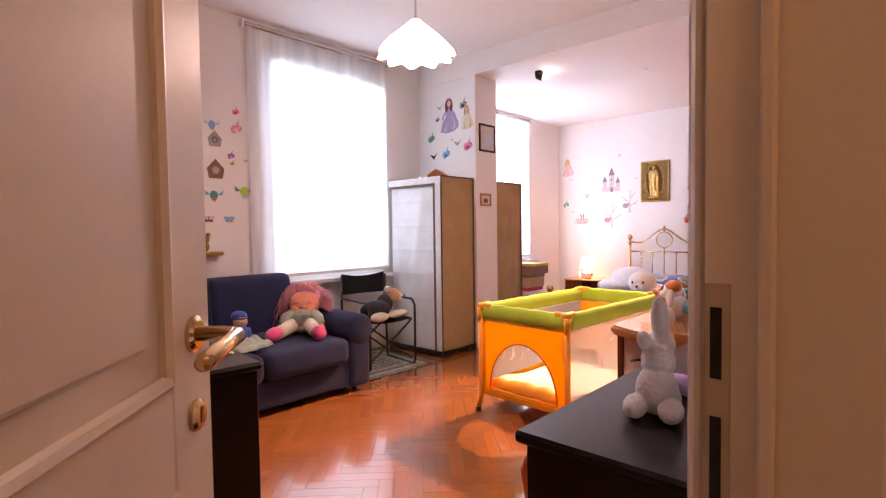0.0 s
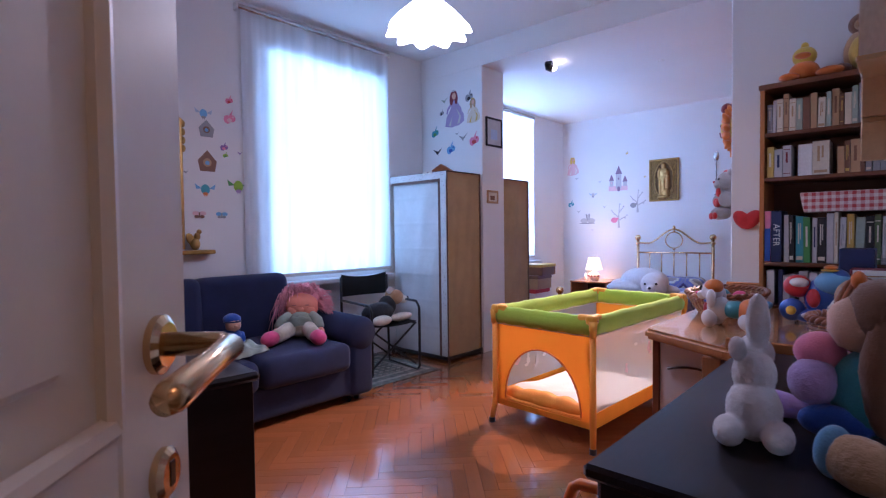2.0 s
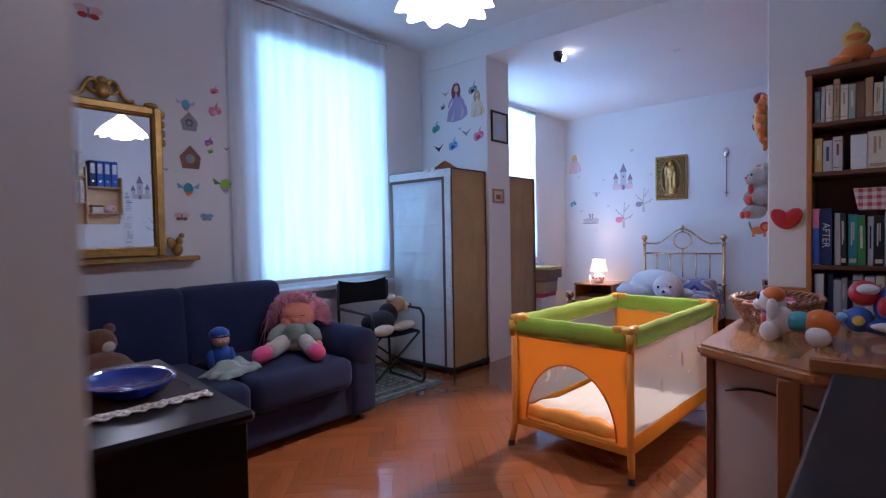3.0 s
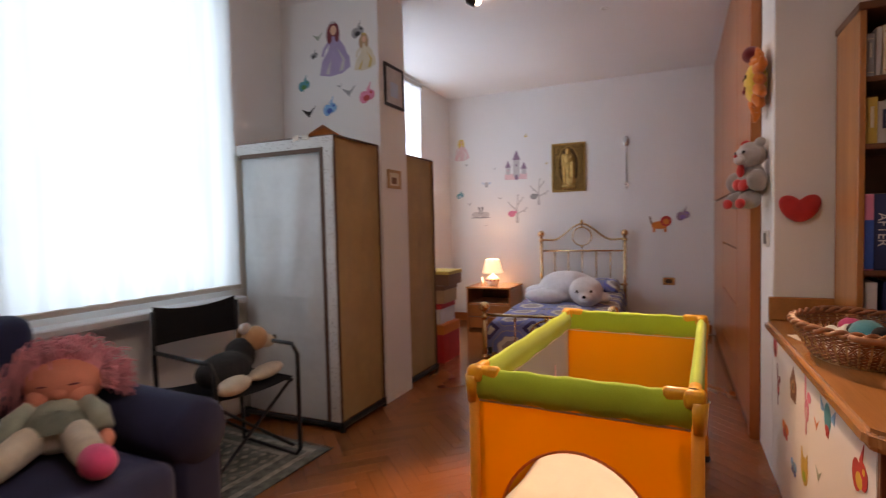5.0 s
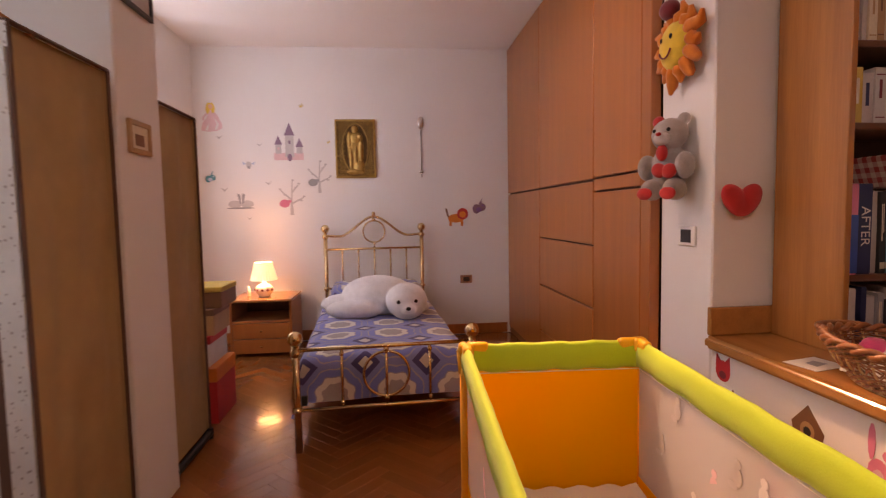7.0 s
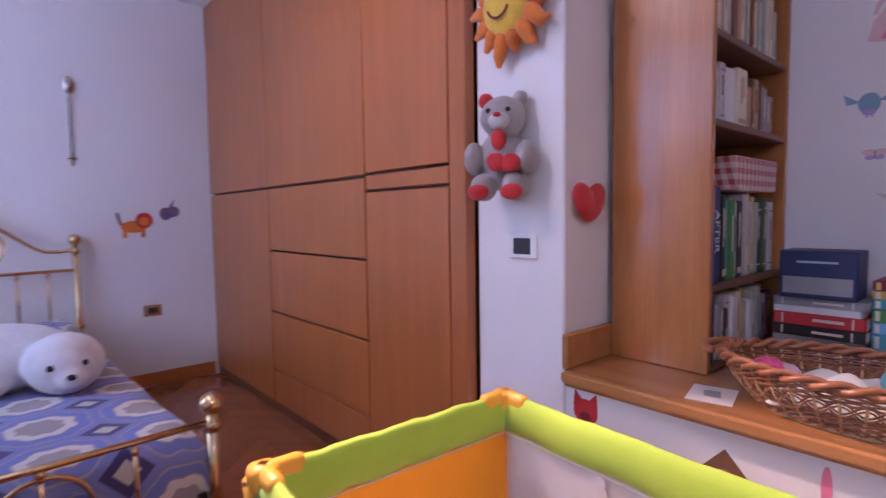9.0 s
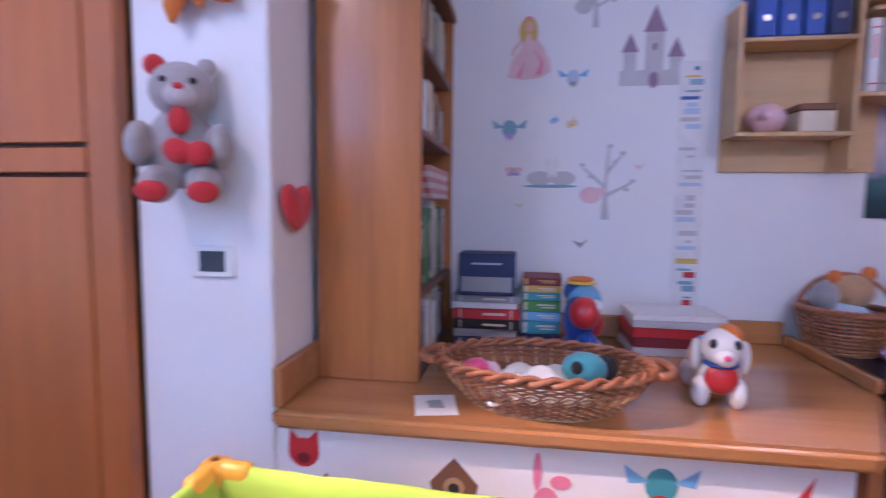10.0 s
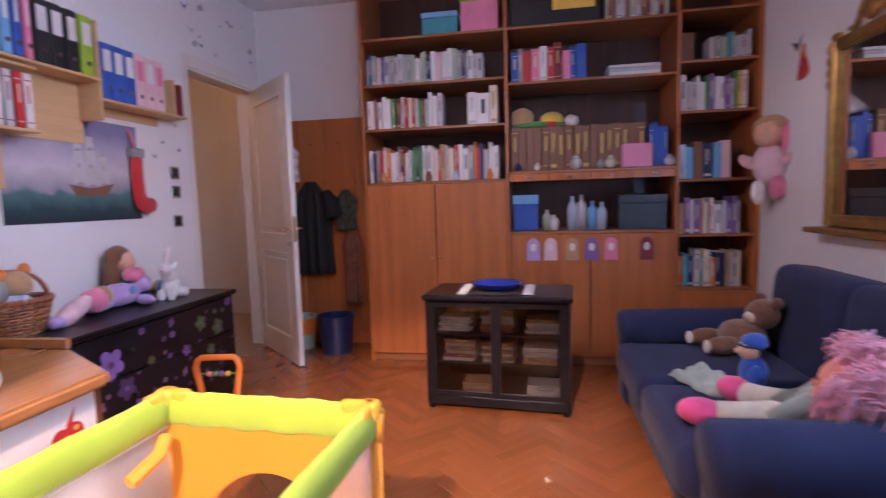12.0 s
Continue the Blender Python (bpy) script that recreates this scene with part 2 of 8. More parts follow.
def rosettes(t, uv):
    """Beige and white rosettes on blue, dark diamonds with pale hearts between them."""
    s = t.nodes.new("ShaderNodeSeparateXYZ")
    t.links.new(uv, s.inputs[0])

    def cell(shift):
        x = math_node(t, "SUBTRACT", math_node(t, "FRACT", math_node(t, "ADD", s.outputs[0], shift)), 0.5)
        y = math_node(t, "SUBTRACT", math_node(t, "FRACT", math_node(t, "ADD", s.outputs[1], shift)), 0.5)
        return x, y
    x, y = cell(0.0)
    d = math_node(t, "SQRT", math_node(t, "ADD", math_node(t, "MULTIPLY", x, x), math_node(t, "MULTIPLY", y, y)))
    no = t.nodes.new("ShaderNodeTexNoise")
    no.inputs["Scale"].default_value = 9
    t.links.new(uv, no.inputs[0])
    # eight soft scallops round each rosette
    lobes = math_node(t, "MULTIPLY", math_node(t, "COSINE", math_node(t, "MULTIPLY", math_node(t, "ARCTAN2", y, x), 8)), 0.016)
    d = math_node(t, "ADD", math_node(t, "ADD", d, lobes), math_node(t, "MULTIPLY", math_node(t, "SUBTRACT", no.outputs[0], 0.5), 0.06))
    r1 = t.nodes.new("ShaderNodeValToRGB")
    r1.color_ramp.interpolation = "CONSTANT"
    stops = [(0, (0.37, 0.32, 0.30)), (0.21, (0.70, 0.66, 0.58)), (0.31, (0.36, 0.31, 0.33)), (0.325, (0.17, 0.21, 0.53)), (0.435, (0.36, 0.33, 0.38)), (0.46, (0.20, 0.23, 0.50)), (0.56, (0.15, 0.16, 0.38))]
    el = r1.color_ramp.elements
    while len(el) < len(stops):
        el.new(0.5)
    for e, (p, c) in zip(el, stops):
        e.position, e.color = p, (*c, 1)
    t.links.new(d, r1.inputs[0])
    x2, y2 = cell(0.5)
    d2 = math_node(t, "ADD", math_node(t, "ABSOLUTE", x2), math_node(t, "ABSOLUTE", y2))
    r2 = t.nodes.new("ShaderNodeValToRGB")
    r2.color_ramp.interpolation = "CONSTANT"
    e2 = r2.color_ramp.elements
    e2.new(0.5)
    for e, (p, c) in zip(e2, [(0, (0.60, 0.54, 0.47)), (0.12, (0.06, 0.045, 0.15)), (0.24, (0.2, 0.2, 0.4))]):
        e.position, e.color = p, (*c, 1)
    t.links.new(d2, r2.inputs[0])
    m = t.nodes.new("ShaderNodeMix")
    m.data_type = "RGBA"
    t.links.new(math_node(t, "LESS_THAN", d2, 0.24), m.inputs[0])
    t.links.new(r1.outputs[0], m.inputs[6]), t.links.new(r2.outputs[0], m.inputs[7])
    return m.outputs[2]


def gingham(t, uv):
    s = t.nodes.new("ShaderNodeSeparateXYZ")
    t.links.new(uv, s.inputs[0])
    a = math_node(t, "GREATER_THAN", math_node(t, "FRACT", s.outputs[0]), 0.5)
    b = math_node(t, "GREATER_THAN", math_node(t, "FRACT", s.outputs[1]), 0.5)
    f = math_node(t, "MULTIPLY", math_node(t, "ADD", a, b), 0.5)
    m = t.nodes.new("ShaderNodeMix")
    m.data_type = "RGBA"
    m.inputs[6].default_value, m.inputs[7].default_value = (0.72, 0.62, 0.58, 1), (0.50, 0.07, 0.07, 1)
    t.links.new(f, m.inputs[0])
    return m.outputs[2]


def seascape(t, uv):
    """Stormy sky over a dark green sea."""
    s, no, r, m = t.nodes.new("ShaderNodeSeparateXYZ"), t.nodes.new("ShaderNodeTexNoise"), t.nodes.new("ShaderNodeValToRGB"), t.nodes.new("ShaderNodeMath")
    t.links.new(uv, s.inputs[0]), t.links.new(uv, no.inputs[0])
    no.inputs["Scale"].default_value, no.inputs["Detail"].default_value = 5, 6
    m.operation = "MULTIPLY_ADD"
    m.inputs[1].default_value = 0.22
    t.links.new(no.outputs[0], m.inputs[0]), t.links.new(s.outputs[1], m.inputs[2])
    el = r.color_ramp.elements
    stops = [(0.0, (0.006, 0.012, 0.02)), (0.22, (0.015, 0.05, 0.06)), (0.37, (0.07, 0.17, 0.17)), (0.41, (0.30, 0.28, 0.34)), (0.62, (0.58, 0.52, 0.56)), (1.0, (0.22, 0.21, 0.36))]
    while len(el) < len(stops):
        el.new(0.5)
    for e, (p, c) in zip(el, stops):
        e.position, e.color = p, (*c, 1)
    t.links.new(m.outputs[0], r.inputs[0])
    return r.outputs[0]


def dotted_border():
    """Pale cloth with scattered brown dots."""
    m = mat("border_fabric", (0.62, 0.62, 0.60), 0.7, vary=0.1, scale=8, bump=0.4, grain=60)
    n, l = m.node_tree.nodes, m.node_tree.links
    b = n["Principled BSDF"]
    old = b.inputs["Base Color"].links[0].from_socket
    co, vo, mx = n.new("ShaderNodeTexCoord"), n.new("ShaderNodeTexVoronoi"), n.new("ShaderNodeMix")
    vo.inputs["Scale"].default_value = 55
    mx.data_type = "RGBA"
    mx.inputs[7].default_value = (0.34, 0.30, 0.28, 1)
    l.new(co.outputs["Object"], vo.inputs[0]), l.new(math_node(m.node_tree, "LESS_THAN", vo.outputs[0], 0.22), mx.inputs[0])
    l.new(old, mx.inputs[6]), l.new(mx.outputs[2], b.inputs["Base Color"])
    return m


BORDER = dotted_border()
BEDSPREAD = patterned("rosette_bedspread", rosettes)
GINGHAM = patterned("gingham_cloth", gingham)
SEA = patterned("sea_print", seascape)


# ---- mesh helpers ----
def box(bm, x0, x1, y0, y1, z0, z1, bevel=0.0, seg=1, m=None):
    g = bmesh.ops.create_cube(bm, size=1, matrix=Matrix.Translation(((x0 + x1) / 2, (y0 + y1) / 2, (z0 + z1) / 2)) @ Matrix.Diagonal((abs(x1 - x0), abs(y1 - y0), abs(z1 - z0), 1)))["verts"]
    if bevel:
        r = bmesh.ops.bevel(bm, geom=list({e for v in g for e in v.link_edges}), offset=bevel, segments=seg, affect="EDGES", profile=0.5)
        g = list({v for f in r["faces"] for v in f.verts} | {v for v in g if v.is_valid})
    if m:
        bmesh.ops.transform(bm, matrix=m, verts=g)
    return g


def tube(bm, pts, r, n=8, closed=False, caps=True):
    """A round bar along points; r may be one radius or one for each point."""
    pts = [Vector(p) for p in pts]
    rs = r if isinstance(r, (list, tuple)) else [r] * len(pts)
    rings, last = [], None
    for i, p in enumerate(pts):
        a = pts[i - 1] if i or closed else p
        b = pts[(i + 1) % len(pts)] if i < len(pts) - 1 or closed else p
        d = (b - a).normalized()
        side = last - d * last.dot(d) if last is not None else d.orthogonal()
        side = side.normalized() if side.length > 1e-5 else d.orthogonal().normalized()
        last, up = side, d.cross(side)
        rings.append([bm.verts.new(p + rs[i] * (math.cos(k * 2 * math.pi / n) * side + math.sin(k * 2 * math.pi / n) * up)) for k in range(n)])
    for i in range(len(rings) if closed else len(rings) - 1):
        a, b = rings[i], rings[(i + 1) % len(rings)]
        for k in range(n):
            bm.faces.new((a[k], a[(k + 1) % n], b[(k + 1) % n], b[k]))
    if caps and not closed:
        bm.faces.new(rings[0][::-1])
        bm.faces.new(rings[-1])


def lathe(bm, profile, centre=(0, 0, 0), n=24, wave=None):
    """Turned shape from (radius, height) pairs; wave(angle, index) may ripple the radius."""
    rings = []
    for i, (r, z) in enumerate(profile):
        ring = []
        for k in range(n):
            a = 2 * math.pi * k / n
            rr, dz = (r, 0) if not wave else wave(a, i, r)
            ring.append(bm.verts.new((centre[0] + rr * math.cos(a), centre[1] + rr * math.sin(a), centre[2] + z + dz)))
        rings.append(ring)
    for a, b in zip(rings, rings[1:]):
        for k in range(n):
            bm.faces.new((a[k], a[(k + 1) % n], b[(k + 1) % n], b[k]))
    return rings


def ball(bm, c, r, rot=(0, 0, 0), u=14, v=10):
    r = r if isinstance(r, (tuple, list)) else (r, r, r)
    return bmesh.ops.create_uvsphere(bm, u_segments=u, v_segments=v, radius=1, matrix=pose(*c, *rot) @ Matrix.Diagonal((*r, 1)))["verts"]


def slab(bm, pts, z0, z1, m=Matrix()):
    """A flat outline (x, y) given thickness from z0 to z1."""
    a = [bm.verts.new(m @ Vector((x, y, z0))) for x, y in pts]
    b = [bm.verts.new(m @ Vector((x, y, z1))) for x, y in pts]
    bm.faces.new(a[::-1]), bm.faces.new(b)
    for i in range(len(pts)):
        j = (i + 1) % len(pts)
        bm.faces.new((a[i], a[j], b[j], b[i]))


def oval(cx, cy, rx, ry, n=18, a0=0.0, a1=360.0):
    return [(cx + rx * math.cos(radians(a0 + (a1 - a0) * k / n)), cy + ry * math.sin(radians(a0 + (a1 - a0) * k / n))) for k in range(n + (a1 - a0 < 360))]


def mesh_of(name, bm, material, smooth=False):
    bmesh.ops.recalc_face_normals(bm, faces=bm.faces)
    me = bpy.data.meshes.new(name)
    bm.to_mesh(me)
    bm.free()
    for m in material if isinstance(material, (list, tuple)) else [material]:
        me.materials.append(m)
    if smooth:
        me.shade_smooth()
    return me


def part(name, bm, material, parent=None, label="", smooth=False, m=None):
    ob = new(name, mesh_of(name, bm, material, smooth))
    if parent is not None:
        ob.parent = parent
    if m is not None:
        ob.matrix_basis = m
    if label:
        ob["label"] = label
    return ob


def thing(name, label, category, m=Matrix(), group=""):
    ob = new(name)
    ob.empty_display_size = 0.05
    ob.matrix_world = m
    return tagged(ob, label, category, group)


def solid(name, material, boxes, parent=None, label="", bevel=0.003, m=None):
    bm = bmesh.new()
    for b in boxes:
        box(bm, *b, bevel=bevel)
    return part(name, bm, material, parent, label, m=m)


def blobs(name, label, category, m, pieces, jitter=0.004, group="", smooth=True, names="", fur=0.0):
    """A toy of rounded pieces (material, centre, radii[, turn]). Without names one plain mesh; with names (one word a piece)
    a thing with parts, in which neighbouring pieces of one name are grown together; fur roughens the surface."""
    rnd = random.Random(len(pieces))
    if not names:
        mats, bm = [], bmesh.new()
        for material, c, r, *turn in pieces:
            if material not in mats:
                mats.append(material)
            vs = ball(bm, c, r, turn[0] if turn else (0, 0, 0))
            for v in vs:
                v.co += Vector((rnd.uniform(-1, 1), rnd.uniform(-1, 1), rnd.uniform(-1, 1))) * jitter
            k = mats.index(material)
            for f in {f for v in vs for f in v.link_faces}:
                f.material_index = k
        ob = part(name, bm, mats, smooth=smooth)
        ob.matrix_world = m
        return tagged(ob, label, category, group)
    t = thing(name, label, category, m, group)
    groups = {}
    for k, (word, p) in enumerate(zip(names.split(), pieces)):
        joined = word in ("body", "fur", "blanket")
        groups.setdefault(word if joined else (word, k), []).append(p)
    for key, ps in groups.items():
        bm = bmesh.new()
        for material, c, r, *turn in ps:
            ball(bm, c, r, turn[0] if turn else (0, 0, 0), 20, 14)
        ob = part(key if isinstance(key, str) else key[0], bm, ps[0][0], t, smooth=True)
        if len(ps) > 1:
            size = max(max(p[2]) if isinstance(p[2], (tuple, list)) else p[2] for p in ps)
            md = ob.modifiers.new("grow", "REMESH")
            md.mode, md.voxel_size, md.use_smooth_shade = "VOXEL", max(0.0035, size / 26), True
            sm = ob.modifiers.new("soften", "SMOOTH")
            sm.factor, sm.iterations = 0.5, 6
            if fur:
                tx = bpy.data.textures.new("tufts", "CLOUDS")
                tx.noise_scale = 0.012
                dp = ob.modifiers.new("tufts", "DISPLACE")
                dp.texture, dp.strength, dp.mid_level = tx, fur, 0.5
    return t


def structure(name, material, boxes, bevel=0.0):
    return tagged(solid(name, material, boxes, bevel=bevel), kind="structure")

# ---- the rooms ----
DX = 0.06
structure("ceiling", CEIL, [(XW - 0.3, 0.2, YS - 0.1, 4.55, H, H + 0.1), (XW - 0.3, 0.2, 4.55, YN + 0.2, HA, H + 0.1)])
structure("wall_east", WALL, [(DX, DX + 0.14, YS - 0.1, 0.05, -0.05, H), (DX, DX + 0.14, 0.05, 0.99, 2.33, H), (DX, DX + 0.14, 0.99, 1.10, -0.05, H), (0, DX + 0.14, 1.10, 4.76, -0.05, H)])
structure("wall_south", WALL, [(XW - 0.3, DX, YS - 0.1, YS, -0.05, H)])
structure("wall_north", WALL, [(XW - 0.3, 0.14, YN, YN + 0.1, -0.05, H)])
structure("wall_closet_back", WALL, [(0.0, 0.14, 4.76, YN, -0.05, H)])
structure("wall_west", WALL, [(XW - 0.3, XW, YS, 2.72, -0.05, H), (XW - 0.3, XW, 2.72, 3.98, -0.05, 0.86), (XW - 0.3, XW, 2.72, 3.98, 2.74, H), (XW - 0.3, XW, 3.98, 5.1, -0.05, H),
                              (XW - 0.3, XW, 5.1, 6.78, -0.05, 0.86), (XW - 0.3, XW, 5.1, 6.78, 2.74, H), (XW - 0.3, XW, 6.78, YN, -0.05, H)])
structure("pillar_west", WALL, [(XW, -3.165, 4.55, 4.91, -0.05, HA)], 0.006)
structure("pillar_east", WALL, [(-0.93, 0.0, 4.38, 4.76, -0.05, HA)], 0.006)
structure("hall_walls", HALLP, [(1.7, 1.8, -1.2, 2.8, -0.05, 2.9), (0.2, 1.8, -1.3, -1.2, -0.05, 2.9), (0.2, 1.8, 2.8, 2.9, -0.05, 2.9), (0.19, 0.2, -1.2, -0.16, -0.05, 2.9), (0.19, 0.2, 1.1, 2.8, -0.05, 2.9)])
structure("hall_ceiling", CEIL, [(0.2, 1.8, -1.3, 2.9, 2.9, 3.0)])
structure("hall_floor", mat("hall_tile", (0.35, 0.26, 0.18), 0.3), [(0.0, 1.8, -1.3, 2.9, -0.1, -0.002)])
structure("baseboard", CHERRY, [(XW, -1.0, YN - 0.014, YN, 0, 0.1), (XW, XW + 0.014, 6.0, YN - 0.014, 0, 0.1), (-0.014, 0, 1.11, 1.42, 0, 0.1)], 0.003)

# windows: frame, panes, sill
for k, (y0, y1) in enumerate(((2.72, 3.98), (5.1, 6.78))):
    w = tagged(new("window_%d" % (k + 1)), kind="structure")
    w.location = (XW - 0.22, y0, 0.86)
    wd, ht = y1 - y0, 1.88
    solid("window_frame", LAMPSHADE_W, [(-0.03, 0.03, 0, 0.06, 0, ht), (-0.03, 0.03, wd - 0.06, wd, 0, ht), (-0.03, 0.03, 0.06, wd - 0.06, 0, 0.06), (-0.03, 0.03, 0.06, wd - 0.06, ht - 0.06, ht), (-0.03, 0.03, wd / 2 - 0.04, wd / 2 + 0.04, 0.06, ht - 0.06)], w)
    for a, b in ((0.06, wd / 2 - 0.04), (wd / 2 + 0.04, wd - 0.06)):
        p = solid("pane", GLASS, [(-0.004, 0.004, a, b, 0.06, ht - 0.06)], w, bevel=0)
        p.visible_shadow = False
    solid("window_sill", mat("sill_stone", (0.62, 0.64, 0.66), 0.3), [(0.10, 0.36, -0.1, wd + 0.02, -0.10, -0.06)], w, bevel=0.006)


def roller_blind(y0, y1, z0, z1, label):
    t = thing("roller_blind", label, "roller blind", pose(XW + 0.035, y0, z0))
    bm, w, h, n = bmesh.new(), y1 - y0, z1 - z0, 96
    rows = []
    for j in range(9):
        rows.append([bm.verts.new((0.011 * math.sin(k * 0.62 + 0.9 * math.sin(k * 0.17)) * (1.1 - 0.35 * j / 8) + 0.004 * math.sin(j + k * 0.2), w * k / n, h * j / 8)) for k in range(n + 1)])
    for a, b in zip(rows, rows[1:]):
        for k in range(n):
            bm.faces.new((a[k], a[k + 1], b[k + 1], b[k]))
    part("cloth", bm, BLINDM, t, "white translucent blind cloth", True)
    solid("bottom_rail", mat("blind_rail", (0.60, 0.55, 0.5), 0.5), [(-0.012, 0.014, -0.01, w + 0.01, -0.03, 0.0)], t, bevel=0.005)
    bm = bmesh.new()
    tube(bm, [(0, -0.02, h), (0, w + 0.02, h)], 0.022, 10)
    part("roller", bm, STEEL, t)
    for y in (-0.03, w + 0.03):
        solid("bracket", LAMPSHADE_W, [(-0.035, 0.02, y - 0.01, y + 0.01, h - 0.03, h + 0.03)], t)


roller_blind(2.49, 4.03, 0.87, 3.0, "white translucent roller blind glowing with daylight")
roller_blind(5.0, 6.74, 0.87, 2.79, "white roller blind over the window beside the bed")

# door frame and the open leaf
fr = tagged(new("door_frame"), kind="structure")
fr.location.x = DX
solid("jamb", DOORP, [(-0.004, 0.144, 0.05, 0.068, 0, 2.31)], fr, bevel=0.002)
solid("jamb", DOORP, [(-0.004, 0.144, 0.972, 0.99, 0, 2.31)], fr, bevel=0.002)
solid("head", DOORP, [(-0.004, 0.144, 0.05, 0.99, 2.31, 2.33)], fr, bevel=0.002)
for x0, x1 in ((-0.022, -0.004), (0.144, 0.165)):
    solid("casing", DOORP, [(x0, x1, -0.035, 0.06, 0, 2.42), (x0, x1, 0.98, 1.075, 0, 2.42), (x0, x1, 0.06, 0.98, 2.325, 2.42)], fr, bevel=0.006)
solid("door_stop", DOORP, [(0.048, 0.062, 0.958, 0.972, 0, 2.31), (0.048, 0.062, 0.068, 0.082, 0, 2.31)], fr)
strike = part("strike_plate", (lambda b: (box(b, -0.003, 0.022, 0.9695, 0.9725, 0.93, 1.19, bevel=0.001), b)[1])(bmesh.new()), mat("strike_metal", (0.55, 0.48, 0.38), 0.4, 0.6), fr, "brass strike plate with latch holes")
for z0, z1 in ((1.09, 1.165), (0.95, 1.05)):
    solid("latch_hole", BLACKM, [(0.003, 0.014, 0.9685, 0.970, z0, z1)], fr, bevel=0)


def door_leaf():
    d = tagged(new("door_1"), "cream painted two-panel room door standing open", "door", kind="structure")
    d.matrix_world = pose(DX, 0.07, 0.008, 0, 0, 47)
    w, h, t = 0.9, 2.295, 0.042
    st = 0.125
    solid("stile", DOORP, [(0, t, 0, st, 0, h)], d)
    solid("stile", DOORP, [(0, t, w - st, w, 0, h)], d)
    for z0, z1 in ((0, 0.2), (0.90, 1.05), (h - 0.14, h)):
        solid("rail", DOORP, [(0.0005, t - 0.0005, st, w - st, z0, z1)], d)
    for z0, z1 in ((0.2, 0.9), (1.05, h - 0.14)):
        bm = bmesh.new()
        box(bm, 0.012, t - 0.012, st - 0.01, w - st + 0.01, z0 - 0.01, z1 + 0.01)
        box(bm, 0.005, t - 0.005, st + 0.05, w - st - 0.05, z0 + 0.05, z1 - 0.05, bevel=0.007)
        part("panel", bm, DOORP, d)
        bm = bmesh.new()
        for x in (0.006, t - 0.006):
            for a, b in (((st, z0), (w - st, z0)), ((w - st, z0), (w - st, z1)), ((w - st, z1), (st, z1)), ((st, z1), (st, z0))):
                tube(bm, [(x, *a), (x, *b)], 0.010, 6)
        part("moulding", bm, DOORP, d)
    for side in (1, -1):
        x = t if side > 0 else 0
        y, z = w - 0.062, 1.10
        hd = part("door_handle", (lambda b: (tube(b, [(x, y, z), (x + side * 0.055, y, z), (x + side * 0.066, y - 0.012, z - 0.001), (x + side * 0.066, y - 0.06, z - 0.004), (x + side * 0.063, y - 0.118, z - 0.010), (x + side * 0.062, y - 0.130, z - 0.012)], [0.011, 0.010, 0.0115, 0.0105, 0.0125, 0.009], 14), b)[1])(bmesh.new()), BRASS, d, "polished brass lever handle", True)
        for zz, r in ((1.10, 0.026), (0.985, 0.023)):
            bm = bmesh.new()
            tube(bm, [(x, y, zz), (x + side * 0.006, y, zz), (x + side * 0.010, y, zz)], [r, r, r * 0.75], 24)
            ro = part("rosette", bm, BRASS, hd, smooth=False)
        solid("keyhole", BLACKM, [(x + side * 0.0095, x + side * 0.0108, y - 0.004, y + 0.004, 0.975, 0.997)], hd, bevel=0)
    solid("latch", BRASS, [(0.01, 0.032, w - 0.001, w + 0.002, 1.0, 1.2)], d)
    for z in (0.25, 1.2, 2.05):
        bm = bmesh.new()
        tube(bm, [(-0.008, 0.0, z - 0.05), (-0.008, 0.0, z + 0.05)], 0.008, 10)
        part("hinge", bm, BRASS, d)


door_leaf()


# ---- front room ----
def pendant():
    t = thing("pendant_lamp", "white scalloped opal glass pendant lamp, lit", "ceiling lamp", pose(-1.89, 2.46, H))
    bm = bmesh.new()
    lathe(bm, [(0.0, 0.0), (0.055, 0.0), (0.05, -0.03), (0.0, -0.035)], n=20)
    part("canopy", bm, LAMPSHADE_W, t, smooth=True)
    bm = bmesh.new()
    tube(bm, [(0, 0, -0.03), (0, 0, -0.62)], 0.006, 8)
    part("rod", bm, STEEL, t)

    def ripple(a, i, r):
        k = (0, 0.0, 0.02, 0.05, 0.09, 0.10)[min(i, 5)]
        return r * (1 + k * math.cos(10 * a)), -0.25 * k * (0.4 + 0.6 * math.cos(10 * a)) * 0.5
    bm = bmesh.new()
    lathe(bm, [(0.03, -0.63), (0.06, -0.66), (0.11, -0.70), (0.16, -0.745), (0.195, -0.79), (0.205, -0.82)], n=80, wave=ripple)
    part("shade", bm, GLOW, t, "scalloped opal glass shade", True)
    bm = bmesh.new()
    ball(bm, (0, 0, -0.73), 0.035)
    part("bulb", bm, GLOW, t, smooth=True).visible_shadow = False


pendant()


